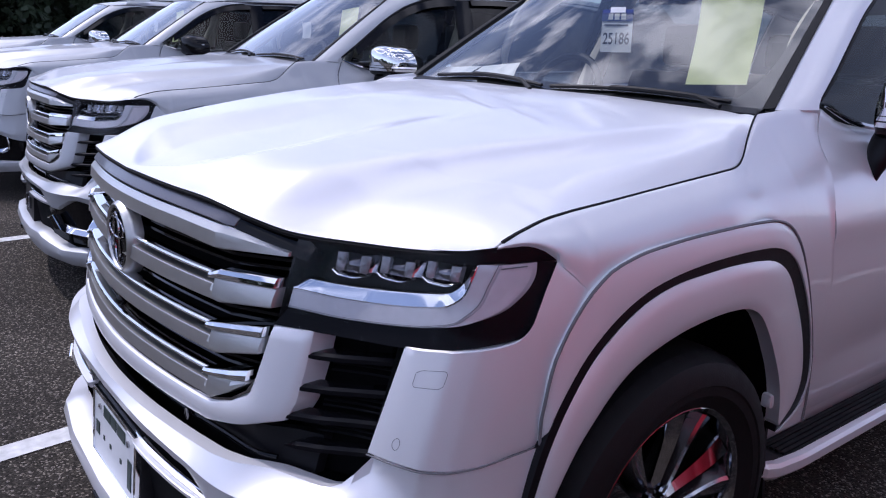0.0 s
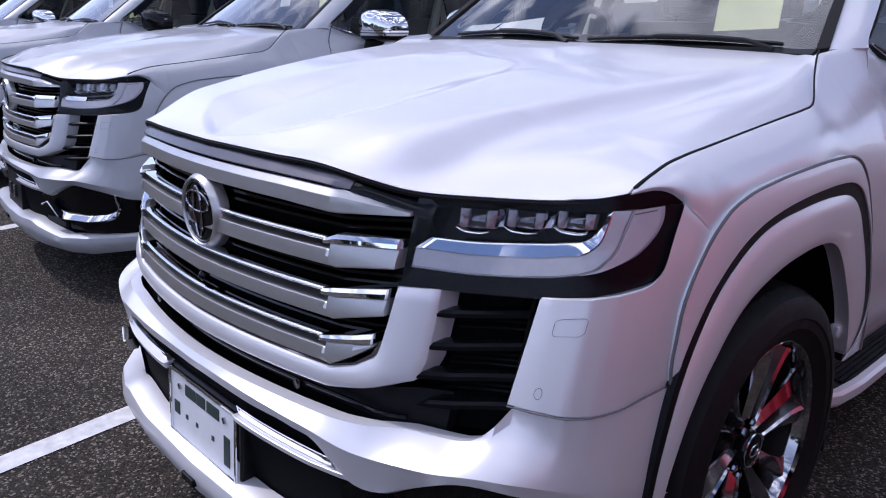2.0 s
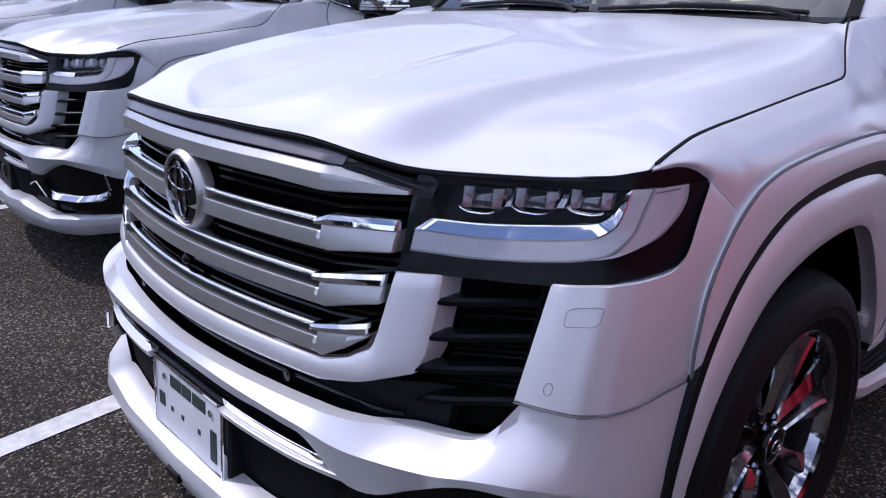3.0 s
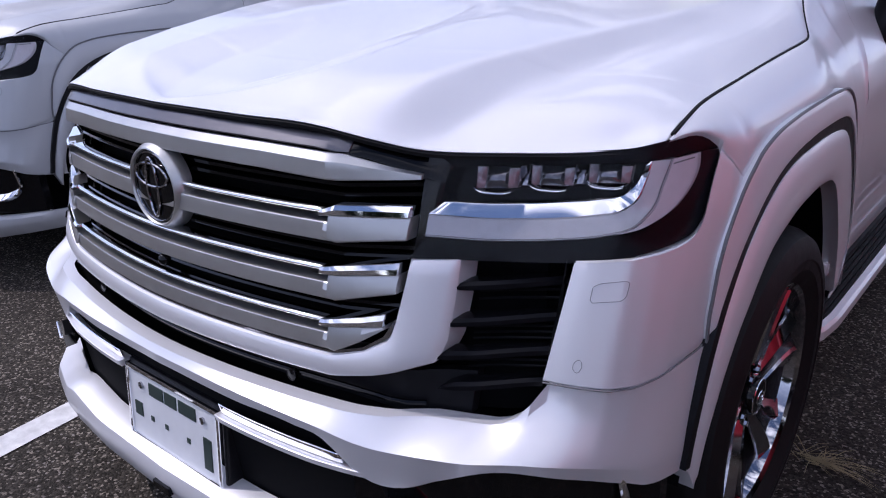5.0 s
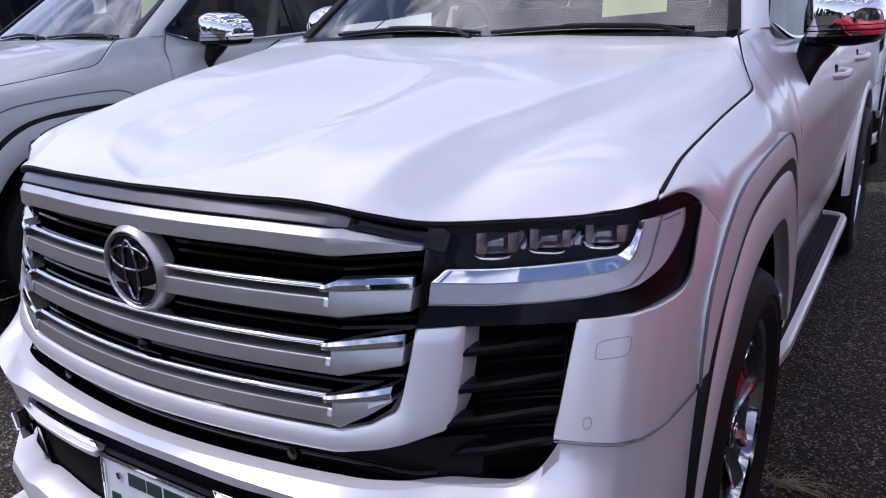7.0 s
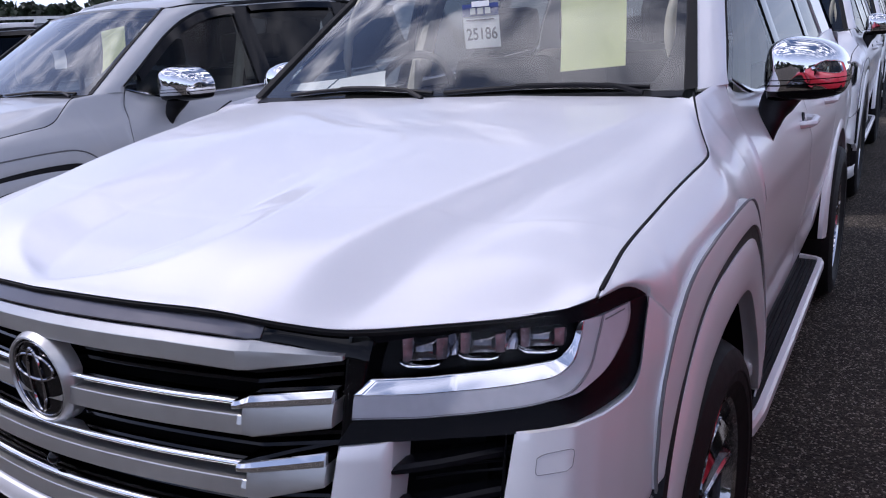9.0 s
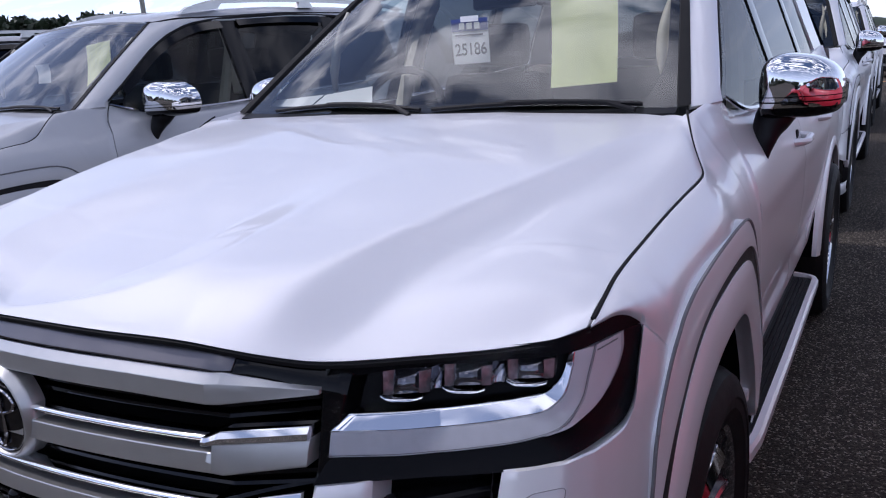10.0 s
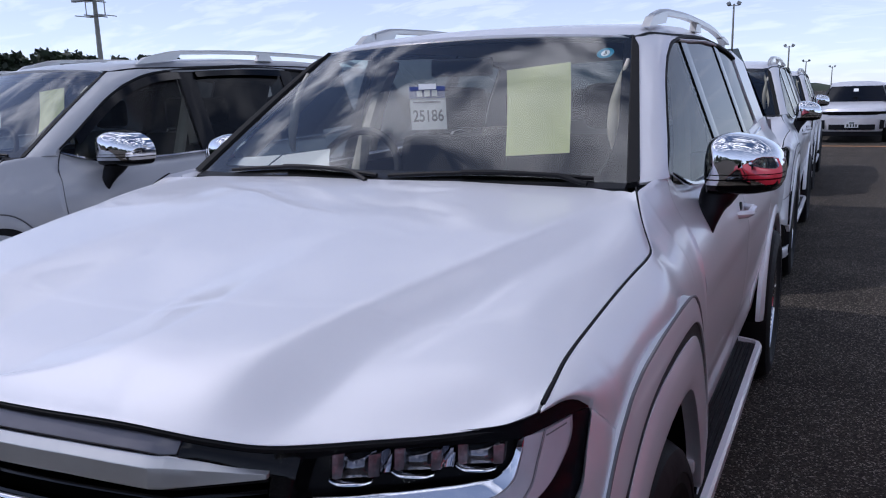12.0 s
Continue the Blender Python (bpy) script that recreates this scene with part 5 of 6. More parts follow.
    # rear pillar above the belt
    rows = []
    for y in np.linspace(3.93, 4.55, 12):
        rows.append([(cabin_x(y, z) + 0.003, y + 0.25 * max(0, 1.5 - z), z) for z in np.linspace(BELT(4.2) - 0.02, np.interp(y, [3.9, 4.55], [1.735, 1.69]), 8)])
    panel("rear_pillar", np.array(rows), paint, car, (-0.02, 0, 0), 0.0, twin=True)
    # tailgate and rear glass
    zs = [0.45, 0.6, 0.75, 0.95, 1.15, 1.34]
    yr = [4.86, 4.93, 4.94, 4.92, 4.88, 4.83]
    rows = [[(u * (0.86 - 0.10 * max(0, (z - 0.9))), y - 0.06 * abs(u) ** 3, z) for u in np.linspace(-1, 1, 21)] for z, y in zip(zs, yr)]
    panel("tailgate", np.array(rows), paint, car, (0, -0.03, 0))
    rows = [[(u * (0.80 - 0.38 * (z - 1.33)), 4.82 - 0.6 * (z - 1.34) - 0.05 * abs(u) ** 3, z) for u in np.linspace(-1, 1, 21)] for z in np.linspace(1.34, 1.77, 6)]
    panel("rear_glass", np.array(rows), TINTED, car)
    # underbody and inner walls that close the car
    block("underbody", (-0.80, 0.30, 0.28), (0.80, 4.70, 0.46), CAVITY, car, "", 0.02)
    block("engine_bay", (-0.74, 0.32, 0.46), (0.74, 1.46, 0.98), CAVITY, car, "", 0.05)
    block("tow_beam", (-0.66, 0.14, 0.30), (0.66, 0.34, 0.62), CAVITY, car, "", 0.03)
    block("door_core", (-0.82, 1.50, 0.44), (0.82, 4.6, 0.60), CAVITY, car, "", 0.02)
    for s in (1, -1):
        rows = [[(s * (flank(y, z) - 0.06), y, z) for y in (1.50, 2.5, 3.5, 4.6)] for z in (0.5, 0.8, 1.1, 1.235)]
        panel("door_lining", np.array(rows), TRIM_DARK, car)
    for s in (1, -1):
        mf = np.array([[(s * x, 1.365 + 0.0 * x, z) for x in np.linspace(0.72, 0.93, 4)] for z in np.linspace(0.20, 0.52, 5)])
        mf[:, :, 1] += np.array([0.06, 0.05, 0.03, 0.01, 0])[:, None]
        panel("mud_flap", mf, BLACK, car, (0, 0.012, 0))
        block("flap_clip", (s * 0.930, 1.312, 0.585), (s * 0.958, 1.334, 0.622), PEARL if paint is PEARL else paint, car, "", 0.008)


def build_mirror(paint, car):
    for sgn in (1, -1):
        m = tagged(new("door_mirror"), "chrome capped door mirror")
        m.parent = car
        cx, cy, cz = 0.984, 1.875, 1.315
        rim = bend([(-0.108, -0.078), (-0.114, -0.03), (-0.113, 0.03), (-0.100, 0.072), (-0.065, 0.090), (0.0, 0.088), (0.055, 0.074), (0.098, 0.045), (0.118, 0.005), (0.120, -0.035), (0.108, -0.068), (0.06, -0.082), (-0.03, -0.086), (-0.09, -0.084), (-0.108, -0.078)], 64)[:-1]
        def pod(name, z_lo, z_hi, grow, mat, label=""):
            """A slice of the rounded mirror shell between two heights."""
            verts, faces = [], []
            rings = [(1.0, 0.012), (1.0, -0.03), (0.985, -0.058), (0.95, -0.080), (0.88, -0.100), (0.77, -0.114), (0.62, -0.123), (0.44, -0.128), (0.25, -0.131), (0.06, -0.132)]
            for k, d in rings:
                for x, z in rim:
                    xx, zz = x * 0.9 * k * grow, (z - 0.004) * k * grow + 0.004
                    verts.append((sgn * (cx + xx), cy + d * grow + 0.045 * xx / 0.12 + 0.10 * max(0.0, xx) ** 2 / 0.12, cz + zz))
            n = len(rim)
            for i in range(len(rings) - 1):
                for q in range(n):
                    faces.append((i * n + q, i * n + (q + 1) % n, (i + 1) * n + (q + 1) % n, (i + 1) * n + q))
            ob = link(name, verts, faces, mat, m, label, True)
            bm = bmesh.new()
            bm.from_mesh(ob.data)
            for h, up in ((z_lo, -1), (z_hi, 1)):
                bmesh.ops.bisect_plane(bm, geom=bm.verts[:] + bm.edges[:] + bm.faces[:], plane_co=(0, 0, cz + h), plane_no=(0, 0, up), clear_outer=True)
            for fc in bm.faces:
                fc.smooth = True
            bm.to_mesh(ob.data)
            bm.free()
            return ob
        pod("mirror_cap", -0.050, 0.2, 1.0, CHROME, "chrome cap")
        pod("mirror_base", -0.2, -0.048, 0.985, GLOSS)
        for z0, z1 in ((-0.037, -0.033), (-0.022, -0.0195)):
            pod("mirror_slit", z0, z1, 1.006, GLOSS)
        gl = np.array([[(sgn * (cx + 0.9 * x * k), cy + 0.004 + 0.045 * x * k / 0.13 + 0.10 * max(0.0, 0.9 * x * k) ** 2 / 0.12, cz + z * k) for x, z in rim] for k in (0.97, 0.6, 0.2, 0.02)])
        panel("mirror_glass", gl, CHROME, m)
        ind = [[(sgn * (cx + 0.107 - 0.045 * u), cy - 0.060 - 0.030 * u + 0.055, cz + 0.014 + 0.0035 * w2 + 0.004 * u) for u in np.linspace(0, 1, 6)] for w2 in (-1, 1)]
        panel("indicator", np.array(ind), LIGHTGUIDE, m, (0, 0.02, 0), 0.001)
        st = [(sgn * 0.905, 1.775, 1.118), (sgn * 0.902, 1.785, 1.16), (sgn * 0.905, 1.805, 1.20), (sgn * 0.925, 1.83, 1.245), (sgn * 0.935, 1.84, 1.262)]
        tube("mirror_stalk", bend(st, 24), np.interp(np.linspace(0, 1, 24), [0, 0.3, 0.7, 1.0], [0.010, 0.030, 0.048, 0.052]), BLACK, m, "black mirror foot", 20)


def build_wheel(cy, car):
    for sgn in (1, -1):
        w = tagged(new("wheel"), "machined alloy wheel with black tyre")
        w.parent = car
        o = (sgn * 0.835, cy, 0.40)
        L = lambda name, prof, mat, label="", par=w, n=56: lathe(name, prof, o, mat, par, label, n, sgn)
        tyre = L("tyre", [(0.262, -0.11), (0.30, -0.128), (0.345, -0.135), (0.378, -0.125), (0.396, -0.095), (0.402, -0.05), (0.4025, 0), (0.402, 0.05), (0.397, 0.092), (0.382, 0.121), (0.36, 0.133), (0.335, 0.137), (0.331, 0.134), (0.31, 0.133), (0.305, 0.1285), (0.285, 0.120), (0.262, 0.105)], RUBBER, "black road tyre")
        # tread blocks along the shoulder
        vs, fs = [], []
        for k in range(64):
            a0, a1 = 2 * math.pi * k / 64, 2 * math.pi * (k + 0.72) / 64
            b = len(vs)
            for aa in (a0, a1):
                for r, x in ((0.3935, 0.104), (0.4005, 0.088), (0.4045, 0.055), (0.4045, 0.02)):
                    vs.append((o[0] + sgn * x, o[1] + r * 1.001 * math.cos(aa), o[2] - 0.002 + r * 1.001 * math.sin(aa)))
            for j in range(3):
                fs.append((b + j, b + j + 1, b + 5 + j, b + 4 + j))
        link("tread", vs, fs, RUBBER, tyre, "", False)["kind"] = "stuff"
        L("rim", [(0.242, -0.10), (0.248, 0.06), (0.262, 0.106), (0.273, 0.114), (0.279, 0.111), (0.277, 0.098)], SMOKE, "bright rim lip")
        L("barrel", [(0.238, 0.085), (0.232, -0.05), (0.06, -0.06), (0.001, -0.06)], WHEEL_DARK)
        L("brake_disc", [(0.19, -0.03), (0.19, -0.005), (0.10, -0.005), (0.09, 0.02), (0.001, 0.02)], SMOKE)
        # six spokes, each a pair of folded blades that widen outwards
        for k in range(6):
            base = 2 * math.pi * k / 6 + 0.22
            for tw, (a_in, a_out, lift) in enumerate(((-0.30, -0.17, 0.0), (0.30, 0.20, -0.006))):
                # shade: the facet turned away, dark wheel paint standing for its shade too
                lit, shade = [], []
                for i in range(8):
                    u = i / 7
                    r = 0.050 + 0.206 * u
                    ac = base + a_in * (1 - u) ** 2 + a_out * u
                    w0 = 0.010 + 0.031 * u ** 1.1
                    x = 0.070 + 0.026 * u + lift
                    q = lambda e, dx: (o[0] + sgn * (x + dx), o[1] + r * math.cos(ac + e / r), o[2] + r * math.sin(ac + e / r))
                    sd = 1 if tw == 0 else -1
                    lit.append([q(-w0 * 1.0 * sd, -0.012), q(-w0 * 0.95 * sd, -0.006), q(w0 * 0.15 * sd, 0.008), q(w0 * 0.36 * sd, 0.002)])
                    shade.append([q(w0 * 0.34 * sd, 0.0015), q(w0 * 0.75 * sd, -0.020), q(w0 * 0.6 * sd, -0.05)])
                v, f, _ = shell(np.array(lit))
                # every second blade takes darker metal in place of a darker reflection
                sp = link("spoke", v, f, SMOKE if tw else BLADE, w, "spoke blade in smoked chrome, darkened for its reflection" if tw else "polished spoke blade", True)
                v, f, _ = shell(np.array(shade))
                link("spoke_shade_side", v, f, WHEEL_DARK, sp, "", True)
            aa = base + (0.2 if k % 2 else -0.2)
            lathe("wheel_nut", [(0.0105, 0.05), (0.0105, 0.082), (0.008, 0.088), (0.0005, 0.089)], (o[0], o[1] + 0.066 * math.cos(aa), o[2] + 0.066 * math.sin(aa)), SMOKE, w, "", 6, sgn, False)
        L("hub", [(0.085, 0.04), (0.08, 0.062), (0.05, 0.068), (0.046, 0.062)], WHEEL_DARK)
        cap = L("hub_cap", [(0.046, 0.05), (0.046, 0.088), (0.042, 0.095), (0.02, 0.098), (0.0005, 0.099)], GLOSS, "round gloss black hub cap")
        ring = [(o[0] + sgn * 0.0955, o[1] + 0.042 * math.cos(j * math.pi / 18), o[2] + 0.042 * math.sin(j * math.pi / 18)) for j in range(36)]
        tube("cap_ring", ring, 0.0022, CHROME, cap, "", 5, True)
        ring = [(o[0] + sgn * 0.0985, o[1] + 0.021 * math.cos(j * math.pi / 12), o[2] + 0.014 * math.sin(j * math.pi / 12)) for j in range(24)]
        tube("cap_mark", ring, 0.0018, CHROME, cap, "", 5, True)


def build_interior(car):
    # dash, wheel on the car's right, seats
    rows = []
    for x in np.linspace(-0.70, 0.70, 20):
        s = 0.05 * (1 - (x / 0.7) ** 2)
        rows.append([(x, 1.45 - s, 1.27), (x, 1.56 - s, 1.288), (x, 1.74 - s * 0.5, 1.272), (x, 1.84, 1.225), (x, 1.88, 1.10), (x, 1.86, 0.80)])
    panel("dashboard", np.array(rows), TRIM_DARK, car, (0, 0, -0.02), 0, "dark dashboard")
    c = Vector((-0.455, 1.98, 1.235))
    ring = []
    for k in range(36):
        a = 2 * math.pi * k / 36
        ring.append((c.x + 0.185 * math.cos(a), c.y + 0.185 * math.sin(a) * 0.38, c.z + 0.185 * math.sin(a) * 0.92))
    st = tagged(new("steering_wheel"), "dark leather steering wheel")
    st.parent = car
    tube("steering_rim", ring, 0.016, TRIM_DARK, st, "", 8, True)
    tube("steering_spoke", [(c.x - 0.17, c.y, c.z), (c.x, c.y - 0.03, c.z - 0.01), (c.x + 0.17, c.y, c.z)], 0.022, TRIM_DARK, st, "", 8)
    tube("steering_column", [(c.x, c.y - 0.02, c.z), (c.x, 1.84, c.z - 0.08)], 0.04, TRIM_DARK, st, "", 10)
    for x in (-0.37, 0.37):
        for y in (2.35, 3.25):
            s = tagged(new("seat"), "dark grey-brown leather car seat")
            s.parent = car
            block("seat_cushion", (x - 0.25, y - 0.25, 0.62), (x + 0.25, y + 0.27, 0.80), LEATHER, s, "", 0.05)
            block("seat_back", (x - 0.25, y + 0.18, 0.72), (x + 0.25, y + 0.36, 1.36), LEATHER, s, "", 0.06, Matrix.Rotation(radians(-12), 4, "X"))
            block("headrest", (x - 0.13, y + 0.32, 1.38), (x + 0.13, y + 0.43, 1.57), LEATHER, s, "", 0.045)
    block("cabin_floor", (-0.80, 1.6, 0.47), (0.80, 4.6, 0.63), TRIM_DARK, car, "", 0.01)
    block("centre_console", (-0.14, 1.85, 0.62), (0.14, 2.9, 0.98), TRIM_DARK, car, "", 0.04)
    # headlining and pillar trims
    rows = [[(u * 0.62, y, np.interp(y, [2.1, 2.5, 3.2, 4.4], [1.715, 1.755, 1.775, 1.73]) - 0.03 * u * u) for u in np.linspace(-1, 1, 9)] for y in np.linspace(2.10, 4.45, 10)]
    panel("headlining", np.array(rows), BEIGE, car)
    block("inner_mirror", (-0.12, 1.99, 1.60), (0.12, 2.02, 1.665), GLOSS, car, "", 0.012)
    for s in (1, -1):
        tube("pillar_trim", bend([(s * 0.70, 1.60, 1.33), (s * 0.655, 1.80, 1.47), (s * 0.60, 2.08, 1.66)], 14), 0.03, BEIGE, car, "beige pillar trim", 12)
        tube("grab_handle", bend([(s * 0.62, 1.92, 1.63), (s * 0.613, 1.84, 1.54), (s * 0.608, 1.80, 1.455), (s * 0.612, 1.79, 1.39), (s * 0.618, 1.80, 1.345)], 20), np.interp(np.linspace(0, 1, 20), [0, 0.25, 0.5, 0.75, 1], [0.006, 0.012, 0.018, 0.017, 0.009]), BEIGE, car, "beige grab handle", 12)
        tube("centre_pillar_trim", [(s * 0.715, 2.37, 1.20), (s * 0.70, 2.43, 1.36), (s * 0.66, 2.53, 1.58), (s * 0.63, 2.58, 1.68)], 0.032, BEIGE, car, "beige pillar trim", 8)
        tube("pillar_trim", [(s * 0.74, 2.5, 1.30), (s * 0.70, 2.52, 1.50), (s * 0.62, 2.54, 1.70)], 0.045, BEIGE, car, "beige pillar trim", 8)


def build_plate(car, empty=False):
    pl = tagged(new("number_plate"), "black plate carrier without a plate" if empty else "white number plate in a bright frame")
    pl.parent = car
    tilt = Matrix.Translation((0, 0.028, 0.435)) @ Matrix.Rotation(radians(-4), 4, "X")
    def put(ob):
        ob.parent = pl
        ob.matrix_basis = tilt
        return ob
    put(block("plate_carrier", (-0.175, 0.004, -0.095), (0.180, 0.05, 0.098), BLACK, None, "", 0.006))
    if empty:
        for x in (-0.05, 0.06):
            put(block("carrier_hook", (x - 0.012, -0.012, -0.03), (x + 0.012, 0.006, 0.04), SMOKE, None, "", 0.004))
        return pl
    put(block("plate_sheet", (-0.165, -0.004, -0.0825), (0.165, 0.002, 0.0825), PLATE_WHITE, None, "", 0.002))
    fr = [(-0.168, -0.085), (0.168, -0.085), (0.168, 0.085), (-0.168, 0.085)]
    for (x0, z0), (x1, z1) in zip(fr, fr[1:] + fr[:1]):
        put(block("plate_frame", (min(x0, x1) - 0.005, -0.008, min(z0, z1) - 0.005), (max(x0, x1) + 0.005, 0.006, max(z0, z1) + 0.005), CHROME, None, "", 0.0025))
    # its writing, as plain bars
    bars = [(-0.085, -0.030, 0.036, 0.066), (-0.025, 0.020, 0.036, 0.066), (0.028, 0.090, 0.036, 0.066), (-0.148, -0.118, -0.030, 0.004), (0.112, 0.140, -0.062, 0.012), (-0.085, -0.073, -0.026, -0.014), (-0.030, -0.018, -0.026, -0.014), (0.052, 0.064, -0.026, -0.014)]
    for x0, x1, z0, z1 in bars:
        put(block("plate_bar", (x0, -0.0058, z0), (x1, -0.003, z1), PLATE_INK, None, "", 0.001))
    for x in (-0.115, 0.115):
        ob = lathe("plate_bolt", [(0.008, 0.0), (0.008, 0.004), (0.0005, 0.006)], (0, 0, 0), SMOKE, None, "", 12)
        ob.parent = pl
        ob.matrix_basis = tilt @ pose(x, -0.004, 0.05, 0, 0, -90)
    return pl


def build_car(name, label, paint, group, empty_plate=False):
    car = thing(name, label, "car", group)
    build_hood(paint, car)
    build_front_side(paint, car)
    build_bumper(paint, car)
    build_grille(paint, car)
    build_vent(paint, car)
    build_lamp(car)
    build_cabin(paint, car)
    build_sides(paint, car)
    build_mirror(paint, car)
    build_wheel(0.950, car)
    build_wheel(3.795, car)
    build_interior(car)
    build_plate(car, empty_plate)
    return car


# ---------------------------------------------------------------- ground
def ground_material():
    m = bpy.data.materials.new("asphalt")
    m.use_nodes = True
    nt = m.node_tree
    b = nt.nodes["Principled BSDF"]
    co = nt.nodes.new("ShaderNodeTexCoord")
    vo = nt.nodes.new("ShaderNodeTexVoronoi")
    vo.inputs["Scale"].default_value = 150.0
    vo.inputs["Randomness"].default_value = 1.0
    no = nt.nodes.new("ShaderNodeTexNoise")
    no.inputs["Scale"].default_value = 1.3
    no.inputs["Detail"].default_value = 8
    n3 = nt.nodes.new("ShaderNodeTexNoise")
    n3.inputs["Scale"].default_value = 60.0
    n3.inputs["Detail"].default_value = 4
    sep = nt.nodes.new("ShaderNodeSeparateColor")
    ramp = nt.nodes.new("ShaderNodeValToRGB")
    e = ramp.color_ramp.elements
    e[0].position, e[0].color = 0.0, (0.028, 0.025, 0.021, 1)
    e[1].position, e[1].color = 1.0, (0.32, 0.29, 0.27, 1)
    for pos, c in ((0.55, (0.066, 0.058, 0.048)), (0.86, (0.115, 0.10, 0.085)), (0.95, (0.42, 0.37, 0.31))):
        k = e.new(pos)
        k.color = (*c, 1)
    mul = nt.nodes.new("ShaderNodeMixRGB")
    mul.blend_type = "MULTIPLY"
    mul.inputs["Fac"].default_value = 0.9
    r2 = nt.nodes.new("ShaderNodeValToRGB")
    r2.color_ramp.elements[0].position, r2.color_ramp.elements[0].color = 0.3, (0.46, 0.445, 0.455, 1)
    r2.color_ramp.elements[1].position, r2.color_ramp.elements[1].color = 0.7, (0.87, 0.855, 0.84, 1)
    bump = nt.nodes.new("ShaderNodeBump")
    bump.inputs["Strength"].default_value = 0.9
    bump.inputs["Distance"].default_value = 0.004
    add = nt.nodes.new("ShaderNodeMath")
    add.operation = "SUBTRACT"
    L = nt.links.new
    for n in (vo, no, n3):
        L(co.outputs["Object"], n.inputs["Vector"])
    L(vo.outputs["Color"], sep.inputs["Color"])
    L(sep.outputs["Red"], ramp.inputs["Fac"])
    L(no.outputs["Fac"], r2.inputs["Fac"])
    L(ramp.outputs["Color"], mul.inputs["Color1"])
    L(r2.outputs["Color"], mul.inputs["Color2"])
    L(mul.outputs["Color"], b.inputs["Base Color"])
    L(n3.outputs["Fac"], add.inputs[0])
    L(vo.outputs["Distance"], add.inputs[1])
    L(add.outputs["Value"], bump.inputs["Height"])
    L(bump.outputs["Normal"], b.inputs["Normal"])
    b.inputs["Roughness"].default_value = 0.95
    b.inputs["Specular IOR Level"].default_value = 0.15
    return m


ASPHALT = ground_material()
LINE = material("worn_line_paint", (0.70, 0.69, 0.68), 0.7, 0.0, 0.0, 0.18, 25.0, 0.6, 90.0)
g = link("ground", [(-900, -900, 0), (900, -900, 0), (900, 900, 0), (-900, 900, 0)], [(0, 1, 2, 3)], ASPHALT, None, "", False)
tagged(g, "grey asphalt car park with coarse chippings", "ground", "", "structure")


def line(x, y0, y1, width, lean, mat=LINE, name="parking_line", label="white painted parking bay line"):
    ca, sa = math.cos(lean), math.sin(lean)
    n = 40
    vs = []
    for i in range(n + 1):
        y = y0 + (y1 - y0) * i / n
        for s in (-1, 1):
            w = s * (width / 2 + 0.003 * noise.noise((x + s, y * 6, 0)))
            vs.append((x + w * ca - y * sa, y * ca + w * sa, 0.004))
    fs = [(2 * i, 2 * i + 1, 2 * i + 3, 2 * i + 2) for i in range(n)]
    return tagged(link(name, vs, fs, mat, None, "", False), label, "road marking", "bay lines", "structure")


LEAN_LINE = 0.13
for x in (-0.94, -3.92, -6.9, -9.9, 2.75):
    line(x, -1.6, 5.2, 0.105, LEAN_LINE)

# ---------------------------------------------------------------- cars
WHITE_LABEL = "pearl white large off-road car with silver grille"
main = build_car("car", "pearl white large off-road car, chrome mirrors, number plate fitted", PEARL, "parked white cars")
spare = build_car("car", WHITE_LABEL + ", empty plate carrier", SILVER, "parked white cars", True)
spare.matrix_basis = pose(-3.07, 0.39, 0, 0, 0, -4.6)
for x, y, a in ((-6.25, 0.45, -5.0), (-9.5, 0.5, -5.0)):
    c = copy_thing(spare, pose(x, y, 0, 0, 0, a))
    if x > -7:
        for ob in c.children_recursive:
            if ob.name.startswith("mirror_cap"):
                ob.data = ob.data.copy()
                ob.data.materials[0] = GLOSS
for x, y in ((-0.05, 5.37), (-0.10, 11.25)):
    c = copy_thing(main, pose(x, y, 0))
    c["label"] = WHITE_LABEL + " parked nose to tail"
red = build_car("car", "bright red parked car beside the white one", RED, "", True)
red.matrix_basis = pose(3.0, -1.05, 0, 0, 0, -3)


# ---------------------------------------------------------------- papers on the glass
def on_screen(x, z, back=0.012):
    """A place just inside the windscreen."""
    lo, hi = 0.0, 1.0
    for _ in range(30):
        v = (lo + hi) / 2
        hw = 0.742 - 0.142 * v
        if screen_pt(x / hw, v, back)[2] < z:
            lo = v
        else:
            hi = v
    return screen_pt(x / (0.742 - 0.142 * v), v, back)


def sheet(name, corners, mat, label, category, curl=0.0, back=0.012, n=14):
    """A sheet between four (x, z) corners on the glass: top left, top right, bottom right, bottom left."""
    tl, tr, br, bl = [np.array(c) for c in corners]
    rows = []
    for i in range(n + 1):
        v = i / n
        row = []
        for j in range(n + 1):
            u = j / n
            q = (tl * (1 - u) + tr * u) * (1 - v) + (bl * (1 - u) + br * u) * v
            p = np.array(on_screen(q[0], q[1], back))
            p[1] += curl * (1 - v) ** 3 * (1 - u) + 0.002 * math.sin(9 * u + 4 * v)
            row.append(p)
        rows.append(row)
    v, f, fl = shell(np.array(rows), (0, 0.0008, 0))
    ob = link(name, v, f, mat, None, "", True, fl)
    return tagged(ob, label, category)


